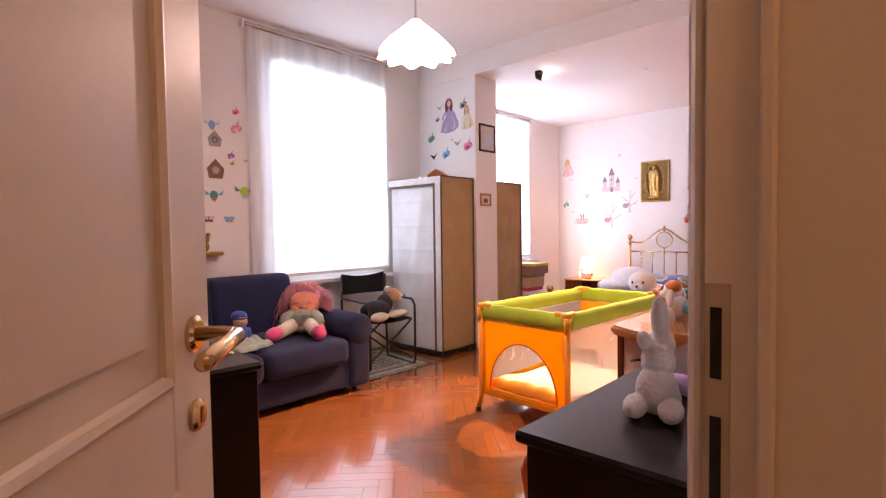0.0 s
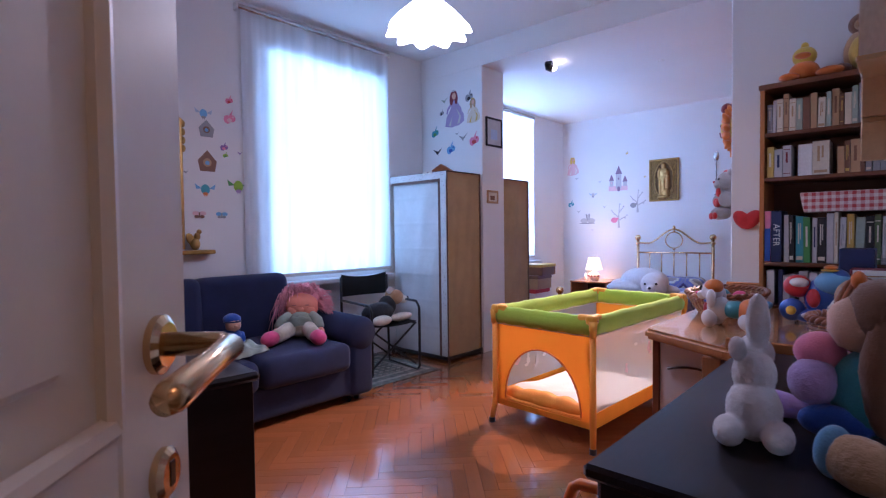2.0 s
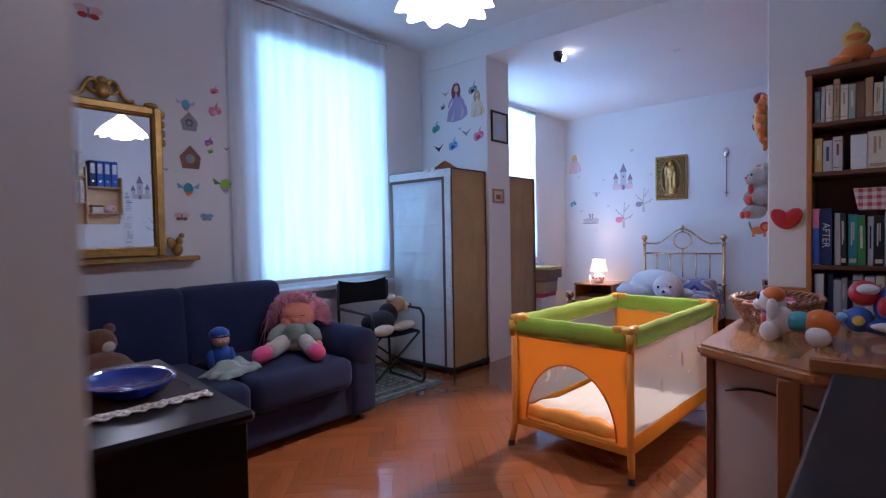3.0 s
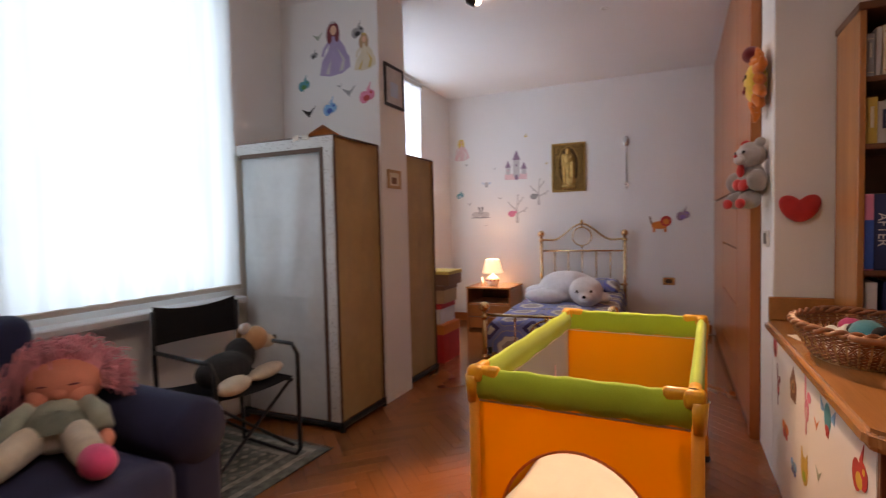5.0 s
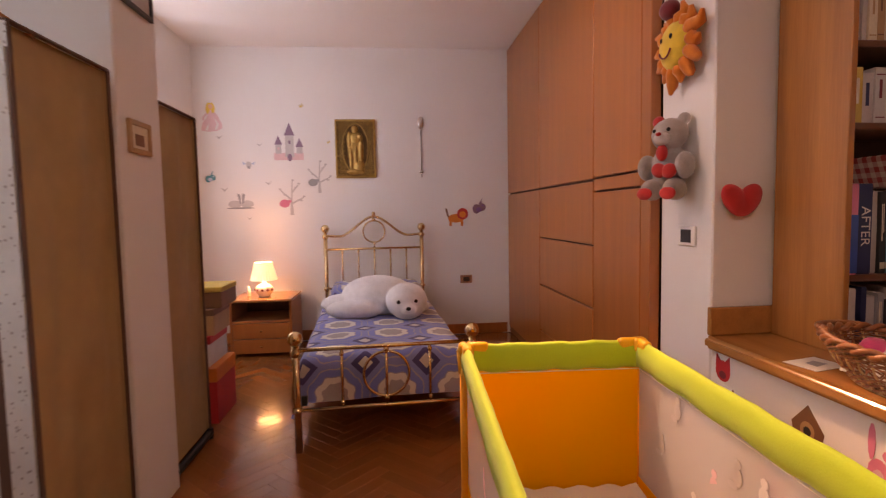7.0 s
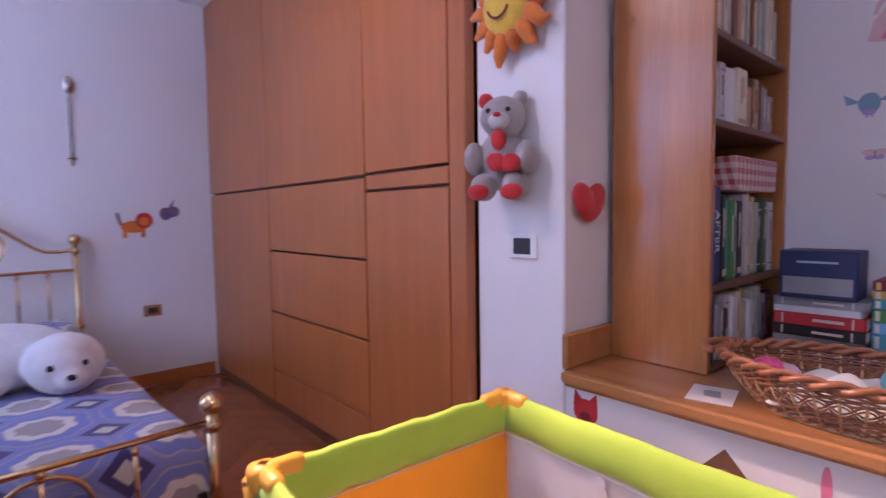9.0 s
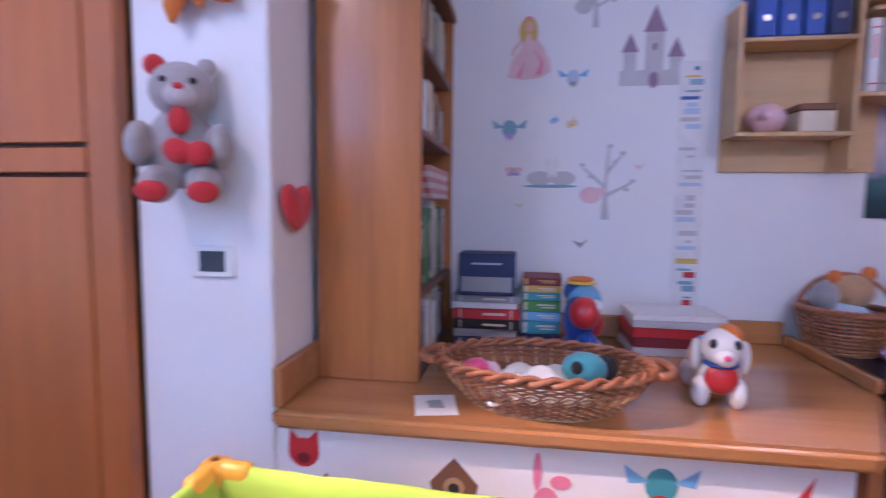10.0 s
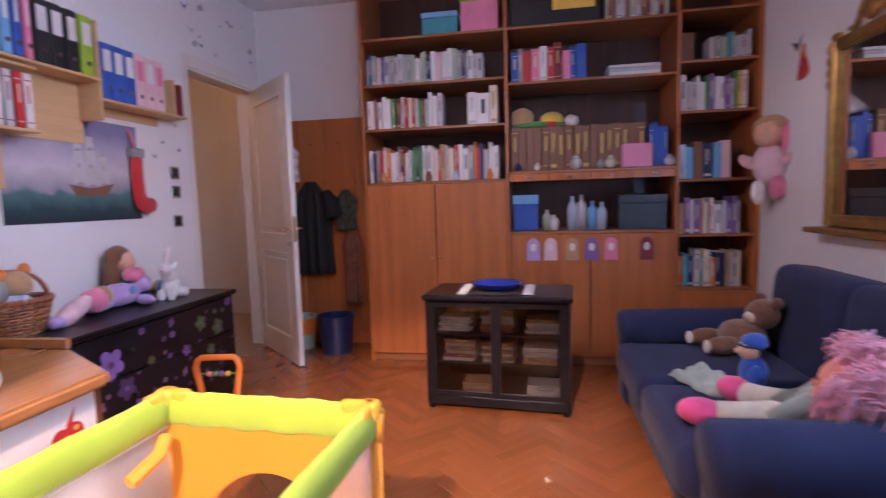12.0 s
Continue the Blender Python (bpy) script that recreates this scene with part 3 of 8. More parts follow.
def mirror():
    t = thing("wall_mirror", "gilt wooden wall mirror with carved crest and ledge", "mirror", pose(XW, 1.37, 1.10))
    w, h = 0.66, 0.96
    solid("glass", MIRROR, [(0.006, 0.016, 0.03, w - 0.03, 0.03, h - 0.03)], t, "silvered mirror glass", 0)
    bm = bmesh.new()
    for y0, y1, z0, z1 in ((0, 0.05, 0, h), (w - 0.05, w, 0, h), (0.05, w - 0.05, 0, 0.05), (0.05, w - 0.05, h - 0.05, h)):
        box(bm, 0, 0.04, y0, y1, z0, z1, 0.008)
    for y, z in ((0.055, 0), (w - 0.055, 0)):
        tube(bm, [(0.03, y, 0.05), (0.03, y, h - 0.05)], 0.008, 8)
    for z in (0.055, h - 0.055):
        tube(bm, [(0.03, 0.05, z), (0.03, w - 0.05, z)], 0.008, 8)
    part("frame", bm, GOLD, t)
    bm = bmesh.new()
    for s in (1, -1):
        tube(bm, [(0.025, w / 2 + s * (0.02 + 0.15 * a), h + 0.02 + 0.09 * math.sin(a * 5.2) * (1 - a) + 0.05 * (1 - a)) for a in [k / 14 for k in range(15)]], 0.014, 7)
        tube(bm, [(0.03, w / 2 + s * (0.05 + 0.035 * math.cos(a)), h + 0.08 + 0.035 * math.sin(a)) for a in [k * 0.5 for k in range(13)]], 0.010, 6)
        ball(bm, (0.03, w / 2 + s * 0.27, h + 0.01), (0.02, 0.045, 0.02))
        for k in range(4):
            ball(bm, (0.025, w / 2 + s * (w / 2 + 0.005), h - 0.04 - 0.06 * k), (0.018, 0.018, 0.028))
    ball(bm, (0.03, w / 2, h + 0.06), (0.025, 0.05, 0.05))
    ball(bm, (0.03, w / 2, h + 0.12), (0.02, 0.03, 0.025))
    part("crest", bm, GOLD, t, "carved gilt crest", True)
    solid("ledge", GOLD, [(0, 0.11, -0.06, w + 0.19, -0.035, -0.005)], t, "narrow gilt ledge", 0.006)


mirror()
blobs("cat_figurine", "small bronze cat figurine on the mirror ledge", "figurine", pose(XW + 0.06, 2.09, 1.095), [(GOLD, (0, 0, 0.045), (0.03, 0.035, 0.045)), (GOLD, (0, 0.015, 0.10), (0.022, 0.022, 0.03)), (GOLD, (0, -0.03, 0.08), (0.008, 0.03, 0.05), (30, 0, 0)), (GOLD, (0, 0.03, 0.135), (0.016, 0.018, 0.018))], 0.001)


def sofa():
    t = thing("sofa", "navy blue fabric two-seat sofa with rolled arms", "sofa", pose(-3.93, 1.12, 0))
    L, D = 1.84, 1.02
    bm = bmesh.new()
    box(bm, 0.02, D - 0.06, 0.06, L - 0.06, 0.05, 0.26, 0.03, 3)
    part("base", bm, NAVY, t, smooth=True)
    for k in range(2):
        y0 = 0.24 + k * (L - 0.48) / 2
        bm = bmesh.new()
        box(bm, 0.24, D + 0.02, y0 + 0.004, y0 + (L - 0.48) / 2 - 0.004, 0.25, 0.445, 0.06, 4)
        part("seat_cushion", bm, NAVY, t, smooth=True)
        bm = bmesh.new()
        box(bm, -0.06, 0.20, y0 - 0.02, y0 + (L - 0.48) / 2 + 0.02, 0.30, 0.87, 0.075, 4, pose(0.09, 0, 0.02, 0, -6, 0))
        part("back_cushion", bm, NAVY, t, smooth=True)
    for k in range(2):
        y = 0.12 if k == 0 else L - 0.12
        bm = bmesh.new()
        box(bm, 0.06, D - 0.03, y - 0.10, y + 0.10, 0.04, 0.50, 0.04, 3)
        tube(bm, [(0.05, y, 0.50), (0.09, y, 0.50), (D - 0.05, y, 0.48), (D - 0.02, y, 0.478)], [0.10, 0.125, 0.125, 0.105], 22)
        part("arm", bm, NAVY, t, smooth=True)
    for x in (0.1, D - 0.12):
        for y in (0.12, L - 0.12):
            bm = bmesh.new()
            tube(bm, [(x, y, 0), (x, y, 0.06)], [0.02, 0.026], 12)
            part("foot", bm, BLACKM, t)


sofa()
SEAT = 0.447
blobs("teddy_bear", "brown plush teddy bear lying on the sofa", "soft toy", pose(-3.52, 1.52, SEAT, 0, 0, 10), [
    (PLUSH["brown"], (0, 0, 0.08), (0.11, 0.14, 0.085)), (PLUSH["brown"], (-0.09, 0.03, 0.20), (0.085, 0.085, 0.08)), (PLUSH["tan"], (0.03, 0.09, 0.06), (0.06, 0.06, 0.06)), (PLUSH["brown"], (0.14, 0.08, 0.05), (0.10, 0.05, 0.05)),
    (PLUSH["brown"], (0.14, -0.10, 0.05), (0.10, 0.05, 0.05)), (PLUSH["cream"], (0.235, 0.09, 0.05), (0.012, 0.035, 0.035)), (PLUSH["cream"], (0.235, -0.10, 0.05), (0.012, 0.035, 0.035)), (PLUSH["cream"], (-0.02, 0.04, 0.19), (0.035, 0.035, 0.03)), (PLUSH["brown"], (-0.12, -0.04, 0.27), 0.03), (PLUSH["brown"], (-0.12, 0.10, 0.27), 0.03)], names="body body body body body paw_pad paw_pad muzzle body body", fur=0.006)


def pink_doll():
    """Rag doll with a big shock of pink woollen hair, a loose tunic and pale trousers."""
    rnd, bm = random.Random(4), bmesh.new()
    mats = [mat("salmon_cloth", (0.80, 0.30, 0.20), 0.9, vary=0.1, scale=20, bump=0.5, grain=200), PLUSH["sage"], PLUSH["cream"], PLUSH["hotpink"], mat("wool_hair", (0.86, 0.36, 0.42), 0.9, vary=0.2, scale=30, bump=0.6, grain=200, sheen=0.3), PLUSH["maroon"]]

    def add(k, vs):
        for f in {f for v in vs for f in v.link_faces}:
            f.material_index = k

    def paint(k, n0):
        bm.faces.ensure_lookup_table()
        for f in bm.faces[n0:]:
            f.material_index = k
    hc = Vector((-0.125, 0, 0.205))
    add(0, ball(bm, hc, (0.105, 0.118, 0.10), u=24, v=16))
    add(0, ball(bm, hc + Vector((0.10, 0, -0.012)), (0.022, 0.024, 0.018)))
    for s in (-1, 1):
        add(0, ball(bm, hc + Vector((0.066, s * 0.055, -0.03)), (0.04, 0.045, 0.038)))
        add(5, ball(bm, hc + Vector((0.092, s * 0.042, 0.016)), (0.010, 0.020, 0.003)))
    add(5, ball(bm, hc + Vector((0.092, 0, -0.045)), (0.010, 0.026, 0.004)))
    # trousers, shoes, sleeves, mitts
    add(2, ball(bm, (0.0, 0, 0.06), (0.09, 0.09, 0.055)))
    for s in (-1, 1):
        n0 = len(bm.faces)
        tube(bm, [(0.0, s * 0.045, 0.07), (0.08, s * 0.07, 0.07), (0.17, s * 0.105, 0.055), (0.23, s * 0.13, 0.05)], [0.045, 0.052, 0.048, 0.045], 14)
        paint(2, n0)
        add(3, ball(bm, (0.275, s * 0.15, 0.05), (0.08, 0.052, 0.05), (0, 0, s * 22)))
        n0 = len(bm.faces)
        tube(bm, [(-0.03, s * 0.075, 0.15), (0.015, s * 0.12, 0.12), (0.06, s * 0.14, 0.08)], [0.034, 0.036, 0.032], 12)
        paint(1, n0)
        add(0, ball(bm, (0.095, s * 0.15, 0.055), (0.045, 0.026, 0.024), (0, 20, s * 10)))
    # tunic: bodice and a short skirt with an uneven hem lying over the trousers
    add(1, ball(bm, (-0.03, 0, 0.105), (0.085, 0.098, 0.072)))
    n0 = len(bm.faces)
    rings = []
    for j in range(7):
        v = j / 6
        ring = []
        for k in range(21):
            a = math.pi * (k / 20 - 0.5)
            w = 1 + v * (0.10 * math.sin(5 * a + 1) + 0.06 * math.sin(11 * a))
            ring.append(bm.verts.new((-0.03 + (0.075 + 0.075 * v * w) * math.cos(a) * 0.9, (0.088 + 0.055 * v) * math.sin(a) * w, 0.155 - 0.055 * v * v - 0.055 * abs(math.sin(a)) ** 2 * (0.5 + v) + 0.004 * math.sin(9 * a))))
        rings.append(ring)
    for p, q in zip(rings, rings[1:]):
        for k in range(20):
            bm.faces.new((p[k], p[k + 1], q[k + 1], q[k]))
    bmesh.ops.solidify(bm, geom=bm.faces[n0:], thickness=0.005)
    paint(1, n0)
    # hair: cap, loose strands all round and two long tufts
    n0 = len(bm.faces)
    ball(bm, hc + Vector((-0.04, 0, 0.03)), (0.10, 0.132, 0.10))
    for _ in range(820):
        a, e = rnd.uniform(0, 2 * math.pi), rnd.uniform(-0.4, 1.4)
        d = Vector((math.cos(a) * math.cos(e), math.sin(a) * math.cos(e), math.sin(e)))
        if d.x > 0.15 and (d.z < 0.7 or d.x > 0.5):
            continue
        p = hc + Vector((d.x * 0.095 - 0.02, d.y * 0.118, d.z * 0.095))
        out = rnd.uniform(0.02, 0.06)
        fall = rnd.uniform(0.08, 0.22) if d.y < -0.3 else rnd.uniform(0.0, 0.06)
        drift = Vector((rnd.uniform(-.02, .03), rnd.uniform(-.03, .03), 0.0))
        q = p + d * out + drift + Vector((0, 0, 0.02))
        r = q + Vector((rnd.uniform(0, .03), rnd.uniform(-.03, .02) + 0.03 * d.y, -fall))
        r.z = max(r.z, 0.02)
        tube(bm, [p, p + d * out * 0.6 + Vector((0, 0, 0.012)), q, (q + r) / 2 + drift * 0.4, r], [0.0034, 0.0034, 0.003, 0.0024, 0.0008], 4)
    for _ in range(110):
        p = hc + Vector((rnd.uniform(-.03, .03), 0.115, rnd.uniform(-.03, .04)))
        q = p + Vector((rnd.uniform(0, .04), rnd.uniform(.03, .07), rnd.uniform(-.03, .03)))
        tube(bm, [p, q, q + Vector((rnd.uniform(0, .03), rnd.uniform(.02, .06), rnd.uniform(-.06, 0)))], [0.005, 0.0045, 0.001], 4)
    paint(4, n0)
    ob = part("rag_doll", bm, mats, smooth=True)
    ob.matrix_world = pose(-3.34, 2.58, SEAT, 0, 0, -40) @ Matrix.Scale(1.05, 4)
    tagged(ob, "rag doll with shaggy pink hair and pink shoes on the sofa", "doll")


pink_doll()
blobs("gnome_doll", "small cloth doll in blue coat and cap on the sofa", "doll", pose(-3.36, 2.08, SEAT, 0, 0, -5) @ Matrix.Scale(0.92, 4), [(PLUSH["blue"], (0, 0, 0.075), (0.06, 0.07, 0.08)), (PLUSH["skin"], (0.02, 0, 0.175), (0.05, 0.055, 0.045)), (PLUSH["blue"], (-0.005, 0, 0.215), (0.058, 0.06, 0.042)), (PLUSH["skin"], (0.07, 0, 0.02), (0.05, 0.035, 0.022)), (PLUSH["skin"], (0.072, 0, 0.17), (0.012, 0.014, 0.012)), (PLUSH["blue"], (0.01, 0.062, 0.06), (0.03, 0.028, 0.06)), (PLUSH["blue"], (0.01, -0.062, 0.06), (0.03, 0.028, 0.06)), (PLUSH["navy"], (0.01, 0, 0.20), (0.06, 0.062, 0.010))], 0.003)


def crumpled(name, label, category, m, w, d, h, material, seed=1):
    bm, rnd = bmesh.new(), random.Random(seed)
    n, rows = 22, []
    for i in range(n + 1):
        rows.append([bm.verts.new(((i / n - 0.5) * w * (1 + 0.07 * math.sin(j * 0.7 + seed)), (j / n - 0.5) * d * (1 + 0.08 * math.sin(i * 0.8)), h * max(0, math.sin(math.pi * i / n) * math.sin(math.pi * j / n)) ** 0.5 * (0.66 + 0.2 * math.sin(i * 0.5 + seed + 0.8 * math.sin(j * 0.4)) + 0.14 * math.sin(j * 0.7 - i * 0.3 + 2 * seed) + 0.02 * rnd.uniform(-1, 1)) + 0.004)) for j in range(n + 1)])
    for a, b in zip(rows, rows[1:]):
        for k in range(n):
            bm.faces.new((a[k], a[k + 1], b[k + 1], b[k]))
    r = bmesh.ops.extrude_face_region(bm, geom=bm.faces[:])
    for v in [v for v in r["geom"] if isinstance(v, bmesh.types.BMVert)]:
        v.co.z = max(0.0, v.co.z - 0.008) if v.co.z > 0.012 else 0.0
    ob = part(name, bm, material, smooth=True)
    ob.matrix_world = m
    return tagged(ob, label, category)


# the gnome doll's outstretched green trousers, made as a crumpled sheet
crumpled("cloth", "crumpled pale green trouser legs of the gnome doll on the sofa", "cloth", pose(-3.18, 2.06, SEAT, 0, 0, 20), 0.2, 0.3, 0.085, PLUSH["sage"], 3)


def director_chair():
    t = thing("director_chair", "black folding director's chair with canvas seat and back", "chair", pose(-3.46, 3.45, 0, 0, 0, -8))
    for y in (-0.24, 0.24):
        bm = bmesh.new()
        tube(bm, [(-0.25, y, 0.82), (-0.25, y, 0.60), (-0.24, y, 0.40), (-0.22, y, 0.012), (0.22, y, 0.012), (0.25, y, 0.05), (0.25, y, 0.56), (0.21, y, 0.61), (-0.25, y, 0.615)], 0.0115, 8)
        part("side_frame", bm, BLACKM, t, smooth=True)
    for x in (-0.18, 0.20):
        for s in (1, -1):
            bm = bmesh.new()
            tube(bm, [(x, -0.235 * s, 0.06), (x, 0.235 * s, 0.42)], 0.009, 6)
            part("cross_brace", bm, BLACKM, t)
    for y in (-0.215, 0.215):
        bm = bmesh.new()
        tube(bm, [(-0.22, y, 0.425), (0.23, y, 0.425)], 0.010, 8)
        part("seat_rail", bm, BLACKM, t)

    def sheet(a, b, dip, thick, up):
        bm, n = bmesh.new(), 12
        rows = []
        for k in range(n + 1):
            y, d = -0.235 + 0.47 * k / n, dip * (1 - (2 * k / n - 1) ** 2)
            rows.append([bm.verts.new((-0.256 - d, y, a + (b - d * 1.6 - a) * q / 3) if up else (a + (b - a) * q / 3, y, 0.438 - d)) for q in range(4)])
        for r, s in zip(rows, rows[1:]):
            for q in range(3):
                bm.faces.new((r[q], r[q + 1], s[q + 1], s[q]))
        bmesh.ops.solidify(bm, geom=bm.faces[:], thickness=thick)
        return bm
    part("seat", sheet(-0.2, 0.22, 0.02, 0.006, False), CANVAS, t, "black canvas seat")
    part("backrest", sheet(0.645, 0.845, 0.02, 0.006, True), CANVAS, t, "black canvas backrest")


director_chair()
blobs("plush_dog", "black, white and tan plush dog lying on the chair", "soft toy", pose(-3.42, 3.42, 0.432, 0, 0, 12) @ Matrix.Scale(1.22, 4), [
    (PLUSH["black"], (0, -0.03, 0.075), (0.085, 0.15, 0.07)), (PLUSH["black"], (-0.01, 0.09, 0.105), (0.065, 0.07, 0.075)), (PLUSH["tan"], (0.02, 0.16, 0.165), (0.055, 0.06, 0.055)), (PLUSH["cream"], (0.05, 0.205, 0.145), (0.035, 0.04, 0.03)),
    (PLUSH["cream"], (0.09, 0.13, 0.03), (0.045, 0.12, 0.03)), (PLUSH["cream"], (0.09, -0.10, 0.035), (0.05, 0.09, 0.035)), (PLUSH["white"], (0.0, 0.12, 0.215), (0.02, 0.035, 0.025)), (PLUSH["tan"], (-0.035, 0.14, 0.17), (0.018, 0.03, 0.05)), (PLUSH["black"], (0.07, 0.235, 0.155), 0.012)], names="body body head muzzle foreleg hind_leg blaze ear nose", fur=0.004)
bm = bmesh.new()
box(bm, -0.42, 0.42, -0.40, 0.40, 0.0, 0.008, 0.003)
for k in range(36):
    for s in (-1, 1):
        box(bm, -0.41 + k * 0.0234, -0.402 + k * 0.0234, s * 0.40, s * 0.43, 0.0, 0.004)
n0 = len(bm.faces)
for k in range(2):
    e = 0.36 - 0.10 * k
    for x0, x1, y0, y1 in ((-e, e, -e, -e + 0.035), (-e, e, e - 0.035, e), (-e, -e + 0.035, -e + 0.035, e - 0.035), (e - 0.035, e, -e + 0.035, e - 0.035)):
        box(bm, x0, x1, y0, y1, 0.004, 0.0092 - 0.0004 * k, 0.001)
for k in range(7):
    for j in range(7):
        slab(bm, [(-0.2 + 0.066 * k + 0.02 * math.cos(a), -0.2 + 0.066 * j + 0.024 * math.sin(a)) for a in [math.pi * q / 2 for q in range(4)]], 0.004, 0.0096)
bm.faces.ensure_lookup_table()
for f in bm.faces[n0:]:
    f.material_index = 1
ob = part("rug", bm, [RUGM, mat("rug_pale_wool", (0.33, 0.32, 0.27), 0.95, vary=0.7, scale=24, bump=0.8, grain=120)])
ob.matrix_world = pose(-3.52, 3.40, 0.001, 0, 0, -2)
tagged(ob, "small dark patterned wool rug under the chair", "rug")


def fabric_wardrobe(x0, x1, y0, y1, h, label):
    t = thing("fabric_wardrobe", label, "wardrobe", pose(x0, y0, 0))
    w, d = x1 - x0, y1 - y0
    rnd = random.Random(int(y0 * 10))

    def sheet(bm, f, nu, nv):
        rows = [[bm.verts.new(f(i / nu, j / nv)) for j in range(nv + 1)] for i in range(nu + 1)]
        for a, b in zip(rows, rows[1:]):
            for k in range(nv):
                bm.faces.new((a[k], a[k + 1], b[k + 1], b[k]))
    ph = [rnd.uniform(0, 6.3) for _ in range(8)]

    def crease(u, v):
        """Hanging folds, a few diagonal drags and small dents."""
        a = 0.5 * math.sin(u * 11 + ph[0] + 1.4 * math.sin(v * 3 + ph[1])) + 0.4 * math.sin((u * 5 + v * 17) + ph[2]) + 0.35 * math.sin(v * 31 + 4 * u + ph[3]) * math.sin(v * 5 + ph[4]) + 0.3 * math.sin(u * 23 - v * 9 + ph[5])
        return a * (math.sin(u * math.pi) * math.sin(v * math.pi)) ** 0.5
    bm = bmesh.new()

    def press(v):
        """Sharp ridges left by the folding of the cloth in its packet."""
        return sum(math.exp(-((v - k / 7 - 0.01) / 0.007) ** 2) for k in range(1, 7))

    def rolled(u, v):
        """The loose edge of the door flap, rolled back unevenly towards the window."""
        edge = 0.15 + 0.018 * math.sin(v * 14 + ph[6]) + 0.01 * math.sin(v * 37 + ph[7])
        return max(0.0, 1 - u / edge) ** 0.8
    sheet(bm, lambda u, v: (0.004 + u * (w - 0.008), 0.016 + 0.015 * crease(u, v) - 0.0022 * press(v) + 0.016 * rolled(u, v), 0.05 + v * (h - 0.05)), 60, 170)
    part("front_cover", bm, COVER, t, "pale fabric front", True)
    bm = bmesh.new()
    for x, s, y in ((w - 0.004, -1, 0.0), (0.004, 1, 0.05)):
        sheet(bm, lambda u, v, x=x, s=s, y=y: (x + s * (0.016 + 0.014 * crease(u, v)), y + u * (d - y), 0.05 + v * (h - 0.05)), 30, 80)
    sheet(bm, lambda u, v: (u * w, d - 0.002, 0.05 + v * (h - 0.05)), 2, 2)
    part("side_cover", bm, COVER_WARM_LIT, t, "sides of the same fabric, warm dim light in their colour", True)
    bm = bmesh.new()
    sheet(bm, lambda u, v: (u * w, v * d, h - 0.012 * math.sin(u * math.pi) * math.sin(v * math.pi)), 8, 8)
    part("top_cover", bm, COVER, t, smooth=True)
    bm = bmesh.new()
    box(bm, 0, w, -0.006, 0.002, h - 0.068, h + 0.002)
    box(bm, w - 0.078, w - 0.008, -0.008, 0.002, 0.06, h - 0.068)
    part("front_border", bm, BORDER, t, "spotted pale fabric border")
    for x, turn in ((w - 0.27, -14), (w - 0.20, 10)):
        bm = bmesh.new()
        box(bm, -0.026, 0.026, -0.004, 0.004, -0.014, 0.016, 0.003, 1, pose(x, -0.009, h, 0, turn, 0))
        part("fastening_tab", bm, SHEET, t, "small white cloth tab")
    for p, q in (((w, 0, 0.05), (w, 0, h)), ((w, d, 0.05), (w, d, h)), ((w, 0, h), (w, d, h)), ((0, 0, h), (w, 0, h)), ):
        bm = bmesh.new()
        tube(bm, [p, q], 0.007, 6)
        part("piping", bm, PIPING, t)
    solid("trim_band", PIPING, [(w - 0.102, w - 0.074, -0.0095, -0.002, 0.06, h - 0.066)], t, "brown trim band", 0)
    solid("trim_band", PIPING, [(0.02, w - 0.102, -0.0095, -0.002, h - 0.092, h - 0.066)], t, "brown trim band", 0)
    bm = bmesh.new()
    for a, b in (((0, 0), (w, 0)), ((w, 0), (w, d)), ((w, d), (0, d)), ((0, d), (0, 0))):
        tube(bm, [(*a, 0.035), (*b, 0.035)], 0.018, 8)
    for a in ((0, 0), (w, 0), (w, d), (0, d)):
        tube(bm, [(*a, 0.0), (*a, 0.06)], 0.016, 8)
    part("base_frame", bm, BLACKM, t)


fabric_wardrobe(-3.92, -3.165, 4.015, 4.50, 1.765, "grey fabric-covered wardrobe standing before the pillar")
fabric_wardrobe(-3.92, -3.20, 4.94, 5.42, 1.76, "grey fabric-covered wardrobe standing behind the pillar")
bm = bmesh.new()
slab(bm, [(-0.11, 0), (0.11, 0), (0.0, 0.07)], -0.06, -0.045, pose(0, 0, 0, 90, 0, 0))
slab(bm, [(-0.11, 0), (0.11, 0), (0.0, 0.07)], 0.045, 0.06, pose(0, 0, 0, 90, 0, 0))
for s in (-1, 1):
    box(bm, -0.07, 0.07, -0.075, 0.075, -0.004, 0.004, m=pose(s * 0.06, 0, 0.038, 0, s * 33, 0))
ob = part("wooden_roof_model", bm, CHERRY)
ob.matrix_world = pose(-3.30, 4.12, 1.760, 0, 0, 25)
tagged(ob, "small reddish wooden roof-shaped ornament on the wardrobe", "ornament")


